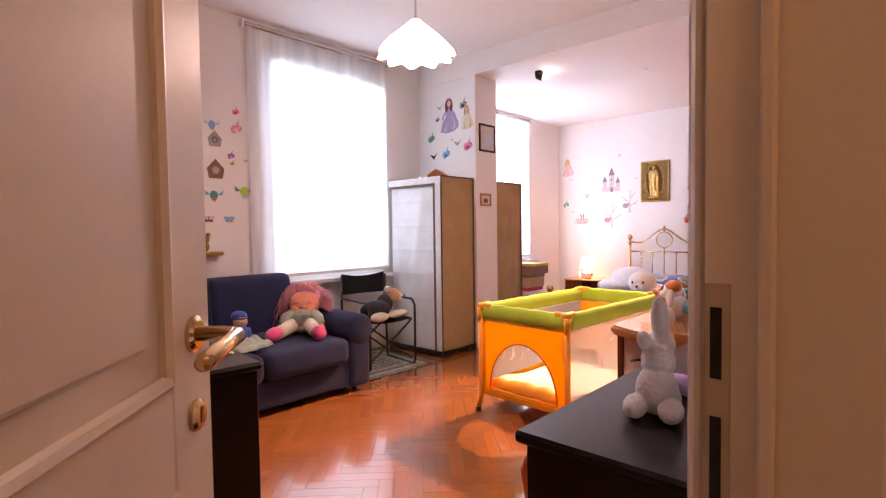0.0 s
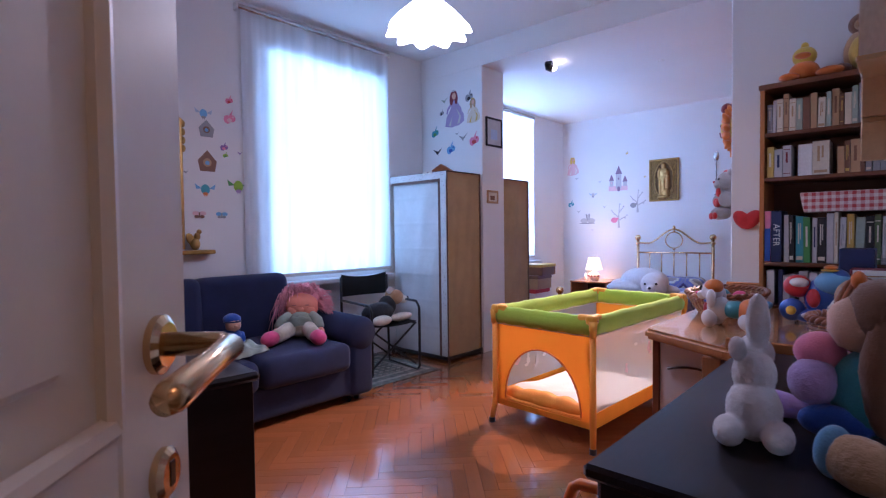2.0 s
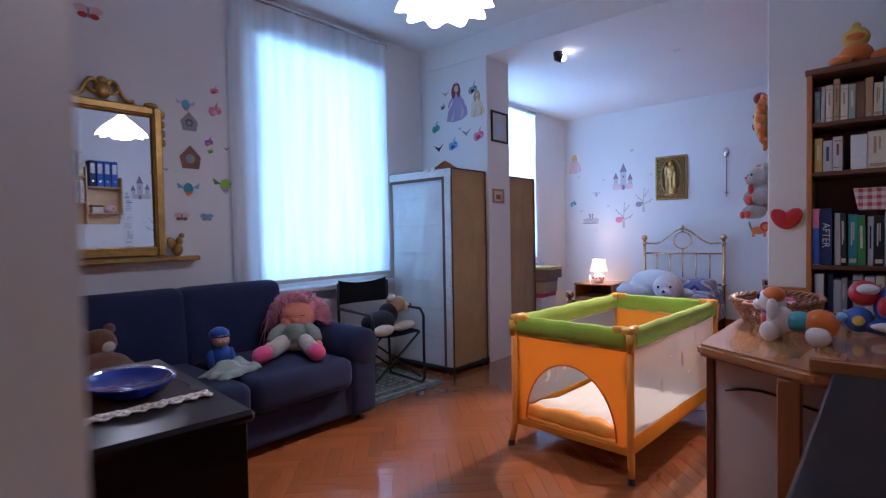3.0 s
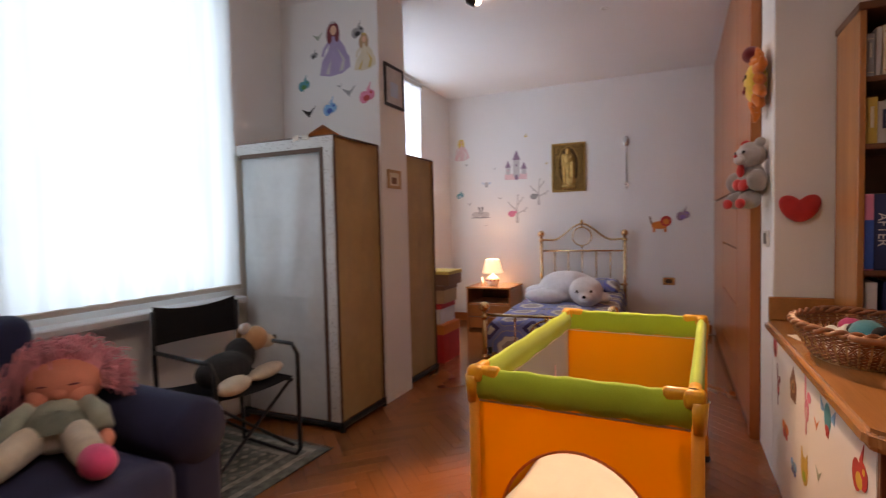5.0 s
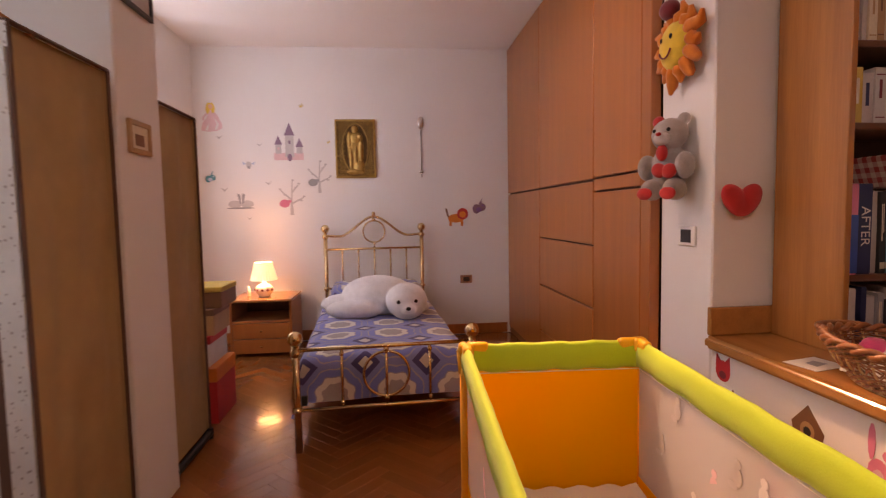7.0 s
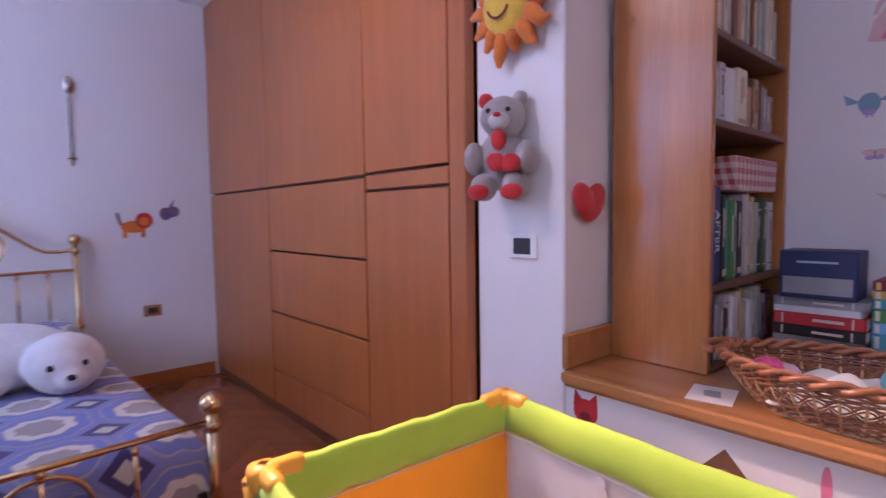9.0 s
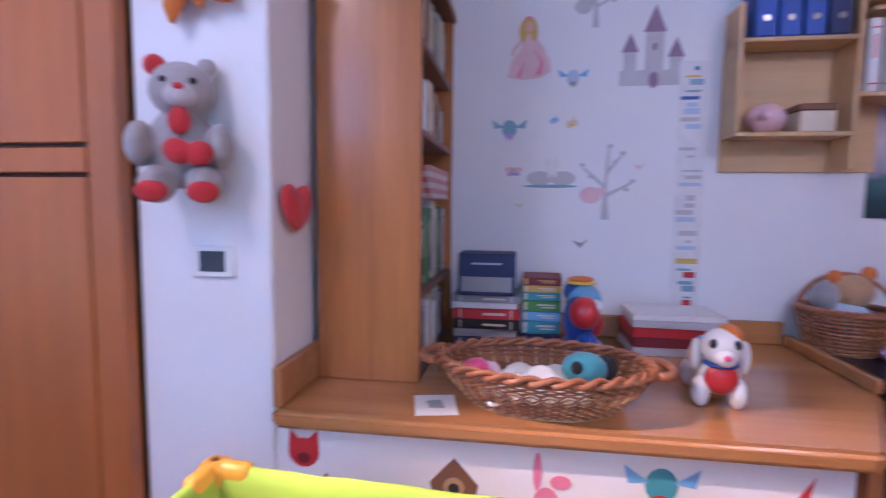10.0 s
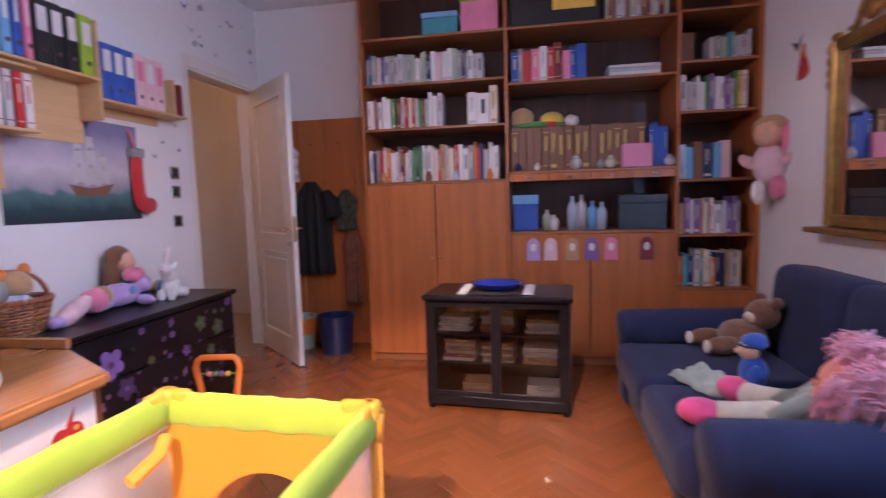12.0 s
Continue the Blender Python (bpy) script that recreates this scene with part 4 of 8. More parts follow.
def glazed_cabinet():
    t = thing("glazed_cabinet", "low black lacquered cabinet with glass doors and books inside", "cabinet", pose(-2.66, 1.03, 0, 0, 0, -5))
    w, d, h = 0.87, 0.44, 0.72
    solid("top", DARKW, [(-0.02, w + 0.02, -0.02, d + 0.02, h - 0.035, h)], t, bevel=0.012)
    for x in (0, w - 0.03):
        solid("side", DARKW, [(x, x + 0.03, 0, d, 0.03, h - 0.035)], t)
    solid("back", DARKW, [(0.03, w - 0.03, 0, 0.012, 0.03, h - 0.035)], t)
    for z in (0.07, 0.27, 0.46):
        solid("shelf", DARKW, [(0.03, w - 0.03, 0.012, d - 0.03, z, z + 0.018)], t)
    solid("plinth", DARKW, [(0.0, w, d - 0.03, d, 0.03, 0.085)], t)
    for k in range(2):
        x0 = 0.03 + k * (w - 0.06) / 2
        x1 = x0 + (w - 0.06) / 2
        dr = solid("door", DARKW, [(x0, x0 + 0.028, d - 0.02, d, 0.09, h - 0.045), (x1 - 0.028, x1, d - 0.02, d, 0.09, h - 0.045), (x0 + 0.028, x1 - 0.028, d - 0.02, d, 0.09, 0.12), (x0 + 0.028, x1 - 0.028, d - 0.02, d, h - 0.075, h - 0.045)], t)
        solid("pane", SMOKED, [(x0 + 0.024, x1 - 0.024, d - 0.012, d - 0.009, 0.116, h - 0.071)], dr, bevel=0).visible_shadow = False
    for x in (0.02, w - 0.02):
        for y in (0.03, d - 0.03):
            bm = bmesh.new()
            tube(bm, [(x, y, 0), (x, y, 0.03)], [0.022, 0.028], 12)
            part("foot", bm, DARKW, t)
    return t


glazed_cabinet()
VIT = pose(-2.66, 1.03, 0, 0, 0, -5)


def crochet_mat():
    bm = bmesh.new()
    pts = []
    for k in range(96):
        a = 2 * math.pi * k / 96
        r = 1 + 0.06 * math.cos(16 * a)
        pts.append((0.24 * math.copysign(abs(math.cos(a)) ** 0.5, math.cos(a)) * r, 0.16 * math.copysign(abs(math.sin(a)) ** 0.5, math.sin(a)) * r))
    slab(bm, [(max(-0.19, min(0.19, x)), y) for x, y in pts], 0, 0.003)
    n0 = len(bm.faces)
    for e in (-1, 1):
        edge = [(e * (0.17 + 0.004 * math.sin(k)), -0.17 + 0.34 * k / 24) for k in range(25)] + [(e * (0.225 + 0.014 * math.sin(k * 1.9)), 0.17 - 0.34 * k / 24) for k in range(25)]
        slab(bm, edge, 0.0032, 0.0065)
        for k in range(22):
            ball(bm, (e * (0.2 + 0.012 * math.sin(k * 2.3)), -0.16 + 0.32 * k / 21, 0.008), (0.013, 0.010, 0.006), u=6, v=5)
    bm.faces.ensure_lookup_table()
    for f in bm.faces[n0:]:
        f.material_index = 1
    ob = part("doily", bm, [mat("brown_linen", (0.055, 0.035, 0.028), 0.9, bump=0.5, grain=200), SHEET])
    ob.matrix_world = VIT @ pose(0.45, 0.24, 0.7205, 0, 0, 3)
    tagged(ob, "dark brown doily with white crocheted ends on the cabinet", "doily")


crochet_mat()
bm = bmesh.new()
lathe(bm, [(0.0, 0.0), (0.09, 0.0), (0.13, 0.014), (0.155, 0.04), (0.16, 0.046), (0.148, 0.040), (0.12, 0.02), (0.0, 0.012)], n=36)
for v in bm.verts:
    v.co.y *= 0.75
ob = part("glass_bowl", bm, mat("cobalt_glaze", (0.01, 0.03, 0.30), 0.08, coat=0.6, bump=0), smooth=True)
ob.matrix_world = VIT @ pose(0.45, 0.24, 0.7245) @ Matrix.Scale(1.08, 4)
tagged(ob, "shallow cobalt blue glass bowl on the doily", "bowl")

# ---- books ----
BOOK_MESH = {}


def book_mesh(colour, kind=0):
    """A closed book of unit size: spine at y = 0, covers round a paler page block, title bars on the spine."""
    if (colour, kind) not in BOOK_MESH:
        bm = bmesh.new()
        box(bm, 0, 1, 0.0, 1, 0, 1, 0.02)
        cover = set(bm.faces)
        box(bm, 0.08, 0.92, 0.06, 1.004, 0.02, 1.003)
        inner = set(bm.faces) - cover
        for x0, x1, z0, z1 in ((), ((0.35, 0.65, 0.35, 0.8),), ((0.1, 0.9, 0.86, 0.88), (0.1, 0.9, 0.1, 0.12), (0.38, 0.62, 0.45, 0.78)), ((0.12, 0.88, 0.06, 0.14), (0.3, 0.45, 0.4, 0.85), (0.55, 0.66, 0.5, 0.85)))[kind]:
            box(bm, x0, x1, -0.004, 0.01, z0, z1)
        for f in bm.faces:
            f.material_index = 0 if f in cover else 1 if f in inner else 2
        band = {"cream": "tan", "white": ("grey", "navy", "red", "palegrey")[kind], "yellow": "maroon", "palegrey": ("grey", "navy", "maroon", "grey")[kind], "brown": "gold", "maroon": "gold", "navy": "palegrey", "tan": "brown"}.get(colour, "cream")
        BOOK_MESH[(colour, kind)] = mesh_of("book", bm, [CARD[colour], PAPER, CARD[band]])
    return BOOK_MESH[(colour, kind)]


NAMES = {"palegrey": "pale grey", "paleblue": "pale blue", "palepink": "pale pink", "hotpink": "bright pink", "sky": "light blue", "tan": "tan", "dustylilac": "dusty lilac", "greige": "grey", "moss": "moss green", "plumgrey": "grey-purple", "slate": "slate blue"}


def book(m, size, colour, where, group, lying=False):
    ob = new("book", book_mesh(colour, int(size[0] * 20000 + size[2] * 7000) % 4))
    ob.matrix_world = m @ (pose(0, 0, 0, 0, 90, 0) @ pose(-size[0], 0, 0) if lying else Matrix()) @ Matrix.Diagonal((*size, 1))
    tagged(ob, "%s book %s %s" % (NAMES.get(colour, colour), "lying flat" if lying else "standing", where), "book", group)
    return ob


def book_row(base, length, height, depth, palette, where, group, seed, thin=0.016, thick=0.042, gaps=0.0, vary=0.25):
    """Books side by side along local x from base, spines towards local -y."""
    rnd, x = random.Random(seed), 0.004
    while x < length - thin:
        t = rnd.uniform(thin, thick)
        if x + t > length:
            break
        hh = height * (1 - rnd.random() * vary)
        dd = depth * rnd.uniform(0.75, 1.0)
        tilt = rnd.choice((0, 0, 0, 0, -2, 2.5)) if x > 0.03 and x + t < length - 0.06 else 0
        book(base @ pose(x, rnd.uniform(0, 0.012), 0, 0, tilt * 0.5, 0), (t, dd, hh), rnd.choice(palette), where, group)
        x += t + 0.002 + (0.004 if tilt else 0)
        if rnd.random() < gaps:
            x += rnd.uniform(0.02, 0.09)


# books inside the glazed cabinet, in lying stacks
for z, x0, n, seed in ((0.088, 0.06, 4, 1), (0.088, 0.46, 3, 2), (0.288, 0.08, 5, 3), (0.288, 0.34, 6, 4), (0.288, 0.58, 6, 5), (0.478, 0.06, 4, 6), (0.478, 0.34, 6, 7), (0.478, 0.60, 5, 8)):
    rnd = random.Random(seed)
    for _ in range(n):
        th = rnd.uniform(0.014, 0.024)
        book(VIT @ pose(x0 + 0.2 + rnd.uniform(-.01, .01), 0.36, z, 0, 0, 180), (th, 0.16, 0.2), rnd.choice(["brown", "grey", "tan", "grey", "brown", "maroon", "palegrey"]), "in a stack behind glass", "books in the glazed cabinet", True)
        z += th + 0.001


# ---- wall unit on the south wall ----
def wall_unit():
    t = thing("wall_unit", "reddish wooden wall unit of cupboards and open bookshelves", "bookcase", pose(0, YS, 0))
    D, top = 0.55, 3.03
    S = 0.022
    for x in (-1.11, -2.235, -3.45, -3.985):
        solid("upright", UNITW, [(x - S / 2, x + S / 2, 0, D, 0, top)], t)
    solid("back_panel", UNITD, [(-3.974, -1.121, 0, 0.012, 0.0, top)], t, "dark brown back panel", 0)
    solid("cornice", UNITX, [(-3.996, -1.099, 0, D + 0.01, top, top + 0.025)], t)
    cols = {"a": (-2.224, -1.121, (1.45, 1.87, 2.21, 2.56)), "b": (-3.439, -2.246, (1.04, 1.50, 2.16, 2.56)), "c": (-3.974, -3.461, (0.61, 1.0, 1.40, 1.88, 2.23, 2.58))}
    for x0, x1, zs in cols.values():
        for z in zs:
            solid("shelf", UNITX, [(x0, x1, 0.012, D - 0.015, z - 0.02, z)], t)
        solid("plinth", UNITX, [(x0, x1, D - 0.06, D - 0.04, 0, 0.07)], t)
    for x0, x1 in ((-1.670, -1.124), (-2.222, -1.674)):
        d = solid("cupboard_door", UNITW, [(x0 + 0.001, x1 - 0.001, D - 0.02, D + 0.004, 0.072, 1.428)], t)
        bm = bmesh.new()
        tube(bm, [((x0 if x0 > -1.8 else x1) + (0.03 if x0 > -1.8 else -0.03), D + 0.004, 0.85), ((x0 if x0 > -1.8 else x1) + (0.03 if x0 > -1.8 else -0.03), D + 0.02, 0.85)], [0.006, 0.010], 10)
        part("knob", bm, BRASS, d)
    for x0, x1 in ((-2.84, -2.248), (-3.437, -2.844)):
        solid("flap_door", UNITW, [(x0 + 0.001, x1 - 0.001, D - 0.02, D + 0.004, 0.072, 1.018)], t)
    solid("cupboard_door", UNITW, [(-3.972, -3.463, D - 0.02, D + 0.004, 0.072, 0.588)], t)
    for k in range(4):
        x1 = -2.25 - k * 0.298
        d = solid("drawer", UNITW, [(x1 - 0.292, x1, D - 0.03, D + 0.004, 1.422, 1.478)], t)
        solid("drawer_pull", STEEL, [(x1 - 0.166, x1 - 0.126, D + 0.004, D + 0.014, 1.444, 1.456)], d, bevel=0.003)


wall_unit()
UF = YS + 0.50
MIX = ["white", "cream", "red", "navy", "palegrey", "palegrey", "white", "tan", "blue", "green", "maroon", "white", "grey", "orange", "cream"]
OLD = ["brown", "tan", "maroon", "grey", "palegrey", "cream", "navy"]


def unit_row(x1, z, length, height, palette, seed, **kw):
    book_row(pose(x1, UF, z, 0, 0, 180), length, height, 0.2, palette, "on the wall unit shelf", "books in the wall unit", seed, **kw)


unit_row(-1.13, 1.45, 1.07, 0.30, MIX + ["white", "white"], 11)
unit_row(-1.13, 1.87, 0.62, 0.27, ["white", "cream", "palegrey", "red", "green", "white", "maroon"], 12)
unit_row(-1.93, 1.87, 0.27, 0.30, ["white", "cream"], 13, thin=0.06, thick=0.11)
unit_row(-1.13, 2.21, 0.96, 0.25, ["navy", "palegrey", "palepink", "grey", "sage", "white", "blue", "sage", "grey"], 14)
unit_row(-2.26, 1.5, 0.98, 0.33, ["brown"], 15, thin=0.052, thick=0.056, vary=0.02)
unit_row(-3.26, 1.5, 0.15, 0.34, ["navy", "blue"], 16)
unit_row(-2.27, 2.16, 0.56, 0.28, ["red", "pink", "white", "red", "blue", "grey", "maroon", "teal"], 17, thin=0.03, thick=0.07)
unit_row(-2.95, 2.56, 0.45, 0.24, ["maroon", "brown", "palegrey", "sage"], 18)
unit_row(-3.47, 0.61, 0.46, 0.28, ["palegrey", "navy", "teal", "orange", "cream", "tan"], 19)
unit_row(-3.47, 1.0, 0.44, 0.27, ["palegrey", "white", "tan", "purple", "grey"], 20)
unit_row(-3.47, 1.4, 0.40, 0.30, ["sky", "paleblue", "navy", "palepink", "orange", "brown"], 21, thin=0.04, thick=0.06)
unit_row(-3.47, 1.88, 0.46, 0.27, ["palegrey", "white", "green", "purple", "white", "yellow", "sage"], 22)
unit_row(-3.47, 2.23, 0.16, 0.26, ["palepink", "brown"], 23, thin=0.05, thick=0.09)
unit_row(-3.66, 2.23, 0.28, 0.20, ["grey", "palegrey", "teal", "sage"], 24)
for k, (c, th) in enumerate((("white", 0.03), ("palegrey", 0.025), ("white", 0.02))):
    book(pose(-2.98, UF, 2.161 + 0.03 * k, 0, 0, 180), (th, 0.2, 0.36), c, "on the wall unit shelf", "books in the wall unit", True)


def carton(name, label, category, m, w, d, h, material, trim=None, lid=True):
    t = thing(name, label, category, m)
    solid("body", material, [(0, w, 0, d, 0, h * (0.75 if lid else 1))], t, bevel=0.004)
    if lid:
        solid("lid", trim or material, [(-0.004, w + 0.004, -0.004, d + 0.004, h * 0.75, h)], t, bevel=0.004)
    return t


carton("storage_box", "turquoise cardboard box on a wall unit shelf", "box", pose(-1.60 - 0.27, 0.2, 2.56), 0.27, 0.25, 0.17, CARD["teal"], CARD["sky"])
carton("storage_box", "green and pink cardboard box on a wall unit shelf", "box", pose(-2.18, 0.2, 2.56), 0.28, 0.25, 0.3, CARD["pink"], CARD["lime"])
carton("games_box", "black and yellow flat games box on a shelf", "box", pose(-2.92, 0.18, 2.56), 0.64, 0.28, 0.22, CARD["black"], CARD["black"])
solid("label_panel", CARD["yellow"], [(-2.88, -2.58, 0.465, 0.469, 2.66, 2.74)], bevel=0).parent = bpy.data.objects["games_box"]
bpy.data.objects["label_panel"].matrix_parent_inverse = bpy.data.objects["games_box"].matrix_world.inverted()
carton("picture_tin", "blue printed tin standing in the open niche", "tin", pose(-2.46, 0.28, 1.04), 0.19, 0.1, 0.28, CARD["blue"], CARD["sky"])
carton("stereo", "black hi-fi set with silver trim in the niche", "stereo", pose(-3.39, 0.16, 1.04), 0.34, 0.3, 0.26, BLACKP, BLACKP)
for k, (x, h, c) in enumerate(((-2.53, 0.16, "sage"), (-2.58, 0.12, "white"), (-2.72, 0.26, "paleblue"), (-2.79, 0.27, "palegrey"), (-2.87, 0.22, "sky"), (-2.94, 0.21, "paleblue"))):
    bm = bmesh.new()
    lathe(bm, [(0, 0), (0.035, 0), (0.037, h * 0.6), (0.03, h * 0.75), (0.013, h * 0.85), (0.014, h), (0, h)], n=16)
    ob = part("bottle", bm, TOY[c], smooth=True)
    ob.location = (x, 0.36, 1.04)
    tagged(ob, "%s plastic bottle standing in the niche" % NAMES.get(c, c), "bottle", "bottles in the niche")
blobs("plush_parrot", "soft yellow, green and white toys on old books", "soft toy", pose(-2.52, 0.36, 1.825), [(PLUSH["tan"], (0.17, 0, 0.08), (0.09, 0.08, 0.08)), (PLUSH["yellow"], (-0.05, 0, 0.06), (0.09, 0.07, 0.06)), (PLUSH["green"], (0.05, 0.04, 0.02), (0.20, 0.06, 0.025)), (PLUSH["red"], (-0.04, 0.06, 0.02), (0.06, 0.04, 0.022)), (PLUSH["white"], (-0.2, 0.02, 0.045), (0.05, 0.05, 0.045))])
for x, c, r in ((-2.31, "navy", 0.028), (-2.46, "white", 0.026), (-2.74, "palegrey", 0.045), (-2.92, "sage", 0.03), (-2.99, "cream", 0.04), (-3.4, "palegrey", 0.035)):
    blobs("ornament", "small %s ornament on the wall unit shelf" % NAMES.get(c, c), "ornament", pose(x, 0.47, 1.5), [(TOY[c], (0, 0, r), (r, r * 0.8, r)), (TOY[c], (0, 0, r * 1.9), (r * 0.5, r * 0.5, r * 0.5))], 0.0, "ornaments on the wall unit")
for x, c in ((-1.26, "gold"), (-1.40, "palepink"), (-1.62, "brown"), (-1.84, "paleblue"), (-2.1, "orange")):
    blobs("ornament", "tiny %s figurine before the books" % NAMES.get(c, c), "ornament", pose(x, 0.475, 1.45), [(TOY[c], (0, 0, 0.03), (0.026, 0.02, 0.03)), (TOY[c], (0, 0, 0.065), (0.015, 0.015, 0.016))], 0.0, "ornaments on the wall unit")
carton("gift_box", "pink shiny gift box on the wall unit shelf", "box", pose(-3.28, 0.42, 1.5), 0.21, 0.07, 0.17, TOY["pink"], TOY["palepink"], False)
for k, (x, c) in enumerate(((-2.42, "lilac"), (-2.55, "palepink"), (-2.71, "tan"), (-2.85, "purple"), (-2.99, "pink"), (-3.24, "maroon"))):
    bm = bmesh.new()
    slab(bm, oval(0, 0.04, 0.045, 0.05, 16, 0, 180) + [(-0.05, -0.08), (0.05, -0.08)], 0, 0.002)
    n0 = len(bm.faces)
    slab(bm, oval(0, 0.02, 0.022, 0.03), 0.002, 0.003)
    bm.faces.ensure_lookup_table()
    for f in bm.faces[n0:]:
        f.material_index = 1
    ob = part("sticker", bm, [CARD[c], CARD["white"]])
    ob.matrix_world = pose(x, YS + 0.5545, 0.90, 90, 0, 180)
    tagged(ob, "%s sticker on the cupboard flap" % NAMES.get(c, c), "sticker", "stickers on the wall unit")
blobs("rag_doll", "rag doll in a pink dress hanging on the wall unit", "doll", pose(-3.93, 0.78, 1.22, 0, 0, 45), [(PLUSH["palepink"], (0, 0, 0.25), (0.07, 0.11, 0.13)), (PLUSH["skin"], (0.02, 0, 0.44), (0.08, 0.09, 0.085)), (PLUSH["tan"], (-0.02, 0, 0.48), (0.09, 0.115, 0.085)), (PLUSH["palepink"], (0.02, 0.12, 0.27), (0.04, 0.07, 0.035), (35, 0, 0)), (PLUSH["palepink"], (0.02, -0.12, 0.27), (0.04, 0.07, 0.035), (-35, 0, 0)), (PLUSH["pink"], (0.02, 0.06, 0.1), (0.05, 0.05, 0.08)), (PLUSH["white"], (0.02, -0.05, 0.07), (0.05, 0.045, 0.08)), (PLUSH["pink"], (0.0, 0.1, 0.42), (0.04, 0.04, 0.1))])

# ---- coat corner ----
cp = thing("coat_panel", "wooden coat rack panel with brass hooks on the wall", "coat rack", pose(-1.095, YS, 0.0))
for k in range(4):
    solid("board", CHERRY, [(0.002 + k * 0.262, 0.260 + k * 0.262, 0, 0.02, 0.1, 2.06)], cp)
solid("skirting", CHERRY, [(0, 1.048, 0, 0.024, 0, 0.099)], cp)
for x in (0.14, 0.40, 0.66, 0.92):
    bm = bmesh.new()
    tube(bm, [(x, 0.02, 1.84), (x, 0.05, 1.84), (x, 0.07, 1.86)], [0.008, 0.007, 0.011], 8)
    part("hook", bm, BRASS, cp, smooth=True)


def hanging(name, label, category, m, w, h, material, seed, sleeves=False):
    """Cloth hanging in folds from a hook."""
    bm, rnd = bmesh.new(), random.Random(seed)
    n, k = 18, 20
    rows = []
    for j in range(k + 1):
        v = j / k
        wid = w * (0.25 + 0.75 * min(1, v * 4)) * (1 + 0.06 * math.sin(v * 7))
        rows.append([bm.verts.new(((i / n - 0.5) * wid, 0.03 + 0.035 * min(1, v * 3) * (1 + math.sin(i * 1.5 + seed + v)) * math.sin(math.pi * (i + 0.5) / (n + 1)), -h * v)) for i in range(n + 1)])
    for a, b in zip(rows, rows[1:]):
        for i in range(n):
            bm.faces.new((a[i], a[i + 1], b[i + 1], b[i]))
    r = bmesh.ops.extrude_face_region(bm, geom=bm.faces[:])
    bmesh.ops.translate(bm, verts=[v for v in r["geom"] if isinstance(v, bmesh.types.BMVert)], vec=(0, 0.012, 0))
    if sleeves:
        for s in (-1, 1):
            tube(bm, [(s * w * 0.36, 0.06, -0.1), (s * w * 0.5, 0.07, -0.2), (s * w * 0.57, 0.07, -0.32)], [0.05, 0.075, 0.085], 12)
    ob = part(name, bm, material, smooth=True)
    ob.matrix_world = m
    return tagged(ob, label, category)


hanging("hanging_bag", "white and purple patterned bag on a hook", "bag", pose(-0.22, YS + 0.03, 1.86), 0.2, 0.36, mat("spotted_cloth", (0.6, 0.56, 0.6), 0.9, vary=0.9, scale=18), 3)
hanging("t_shirt", "black t-shirt hanging from a coat hook", "shirt", pose(-0.43, YS + 0.035, 1.50), 0.40, 0.84, CANVAS, 5, True)
hanging("scarf", "dark patterned jacket hanging from a coat hook", "jacket", pose(-0.76, YS + 0.03, 1.42), 0.2, 0.36, mat("olive_check", (0.06, 0.07, 0.05), 0.9, vary=0.8, scale=20), 7)
hanging("long_scarf", "brown scarf with red edge hanging low", "scarf", pose(-0.80, YS + 0.03, 1.1), 0.16, 0.72, mat("brown_scarf", (0.22, 0.09, 0.05), 0.9, vary=0.5, scale=14), 9)


def bin_pot(label, m, r0, r1, h, body, band=None):
    t = thing("waste_bin", label, "bin", m)
    bm = bmesh.new()
    lathe(bm, [(0, 0), (r0, 0), (r1, h), (r1 + 0.006, h), (r1 + 0.006, h - 0.02), (r1 - 0.006, h), (r0 - 0.006, 0.01), (0, 0.01)], n=28)
    part("body", bm, body, t, smooth=False)
    if band:
        bm = bmesh.new()
        lathe(bm, [(r0 + (r1 - r0) * 0.45 + 0.002, h * 0.45), (r1 * 0.98 + 0.003, h * 0.92)], n=28)
        part("band", bm, band, t)


bin_pot("small orange and grey waste bin on the floor", pose(-0.36, 0.16, 0), 0.085, 0.11, 0.30, CARD["sage"], CARD["orange"])
bin_pot("dark blue plastic waste bin on the floor", pose(-0.71, 0.26, 0), 0.13, 0.155, 0.33, TOY["navy"])


# ---- chest of drawers with toys ----
def chest():
    t = thing("chest_of_drawers", "black lacquered chest with flower stickers on its front", "chest", pose(-0.47, 1.42, 0))
    w, d, h = 1.22, 0.465, 0.76
    solid("top", DARKW, [(-0.025, d, -0.02, w + 0.01, h - 0.03, h)], t, bevel=0.008)
    solid("body", DARKW, [(0, d, 0, w, 0.05, h - 0.03)], t)
    solid("plinth", DARKW, [(0.03, d, 0.02, w - 0.02, 0, 0.05)], t)
    for k in range(3):
        dr = solid("drawer", DARKW, [(-0.014, 0.0, 0.02, w - 0.02, 0.07 + k * 0.22, 0.28 + k * 0.22)], t, bevel=0.004)
        for y in (0.3, 0.9):
            bm = bmesh.new()
            ball(bm, (-0.024, y, 0.175 + k * 0.22), 0.014)
            part("knob", bm, BLACKM, dr, smooth=True)
    return t


chest()


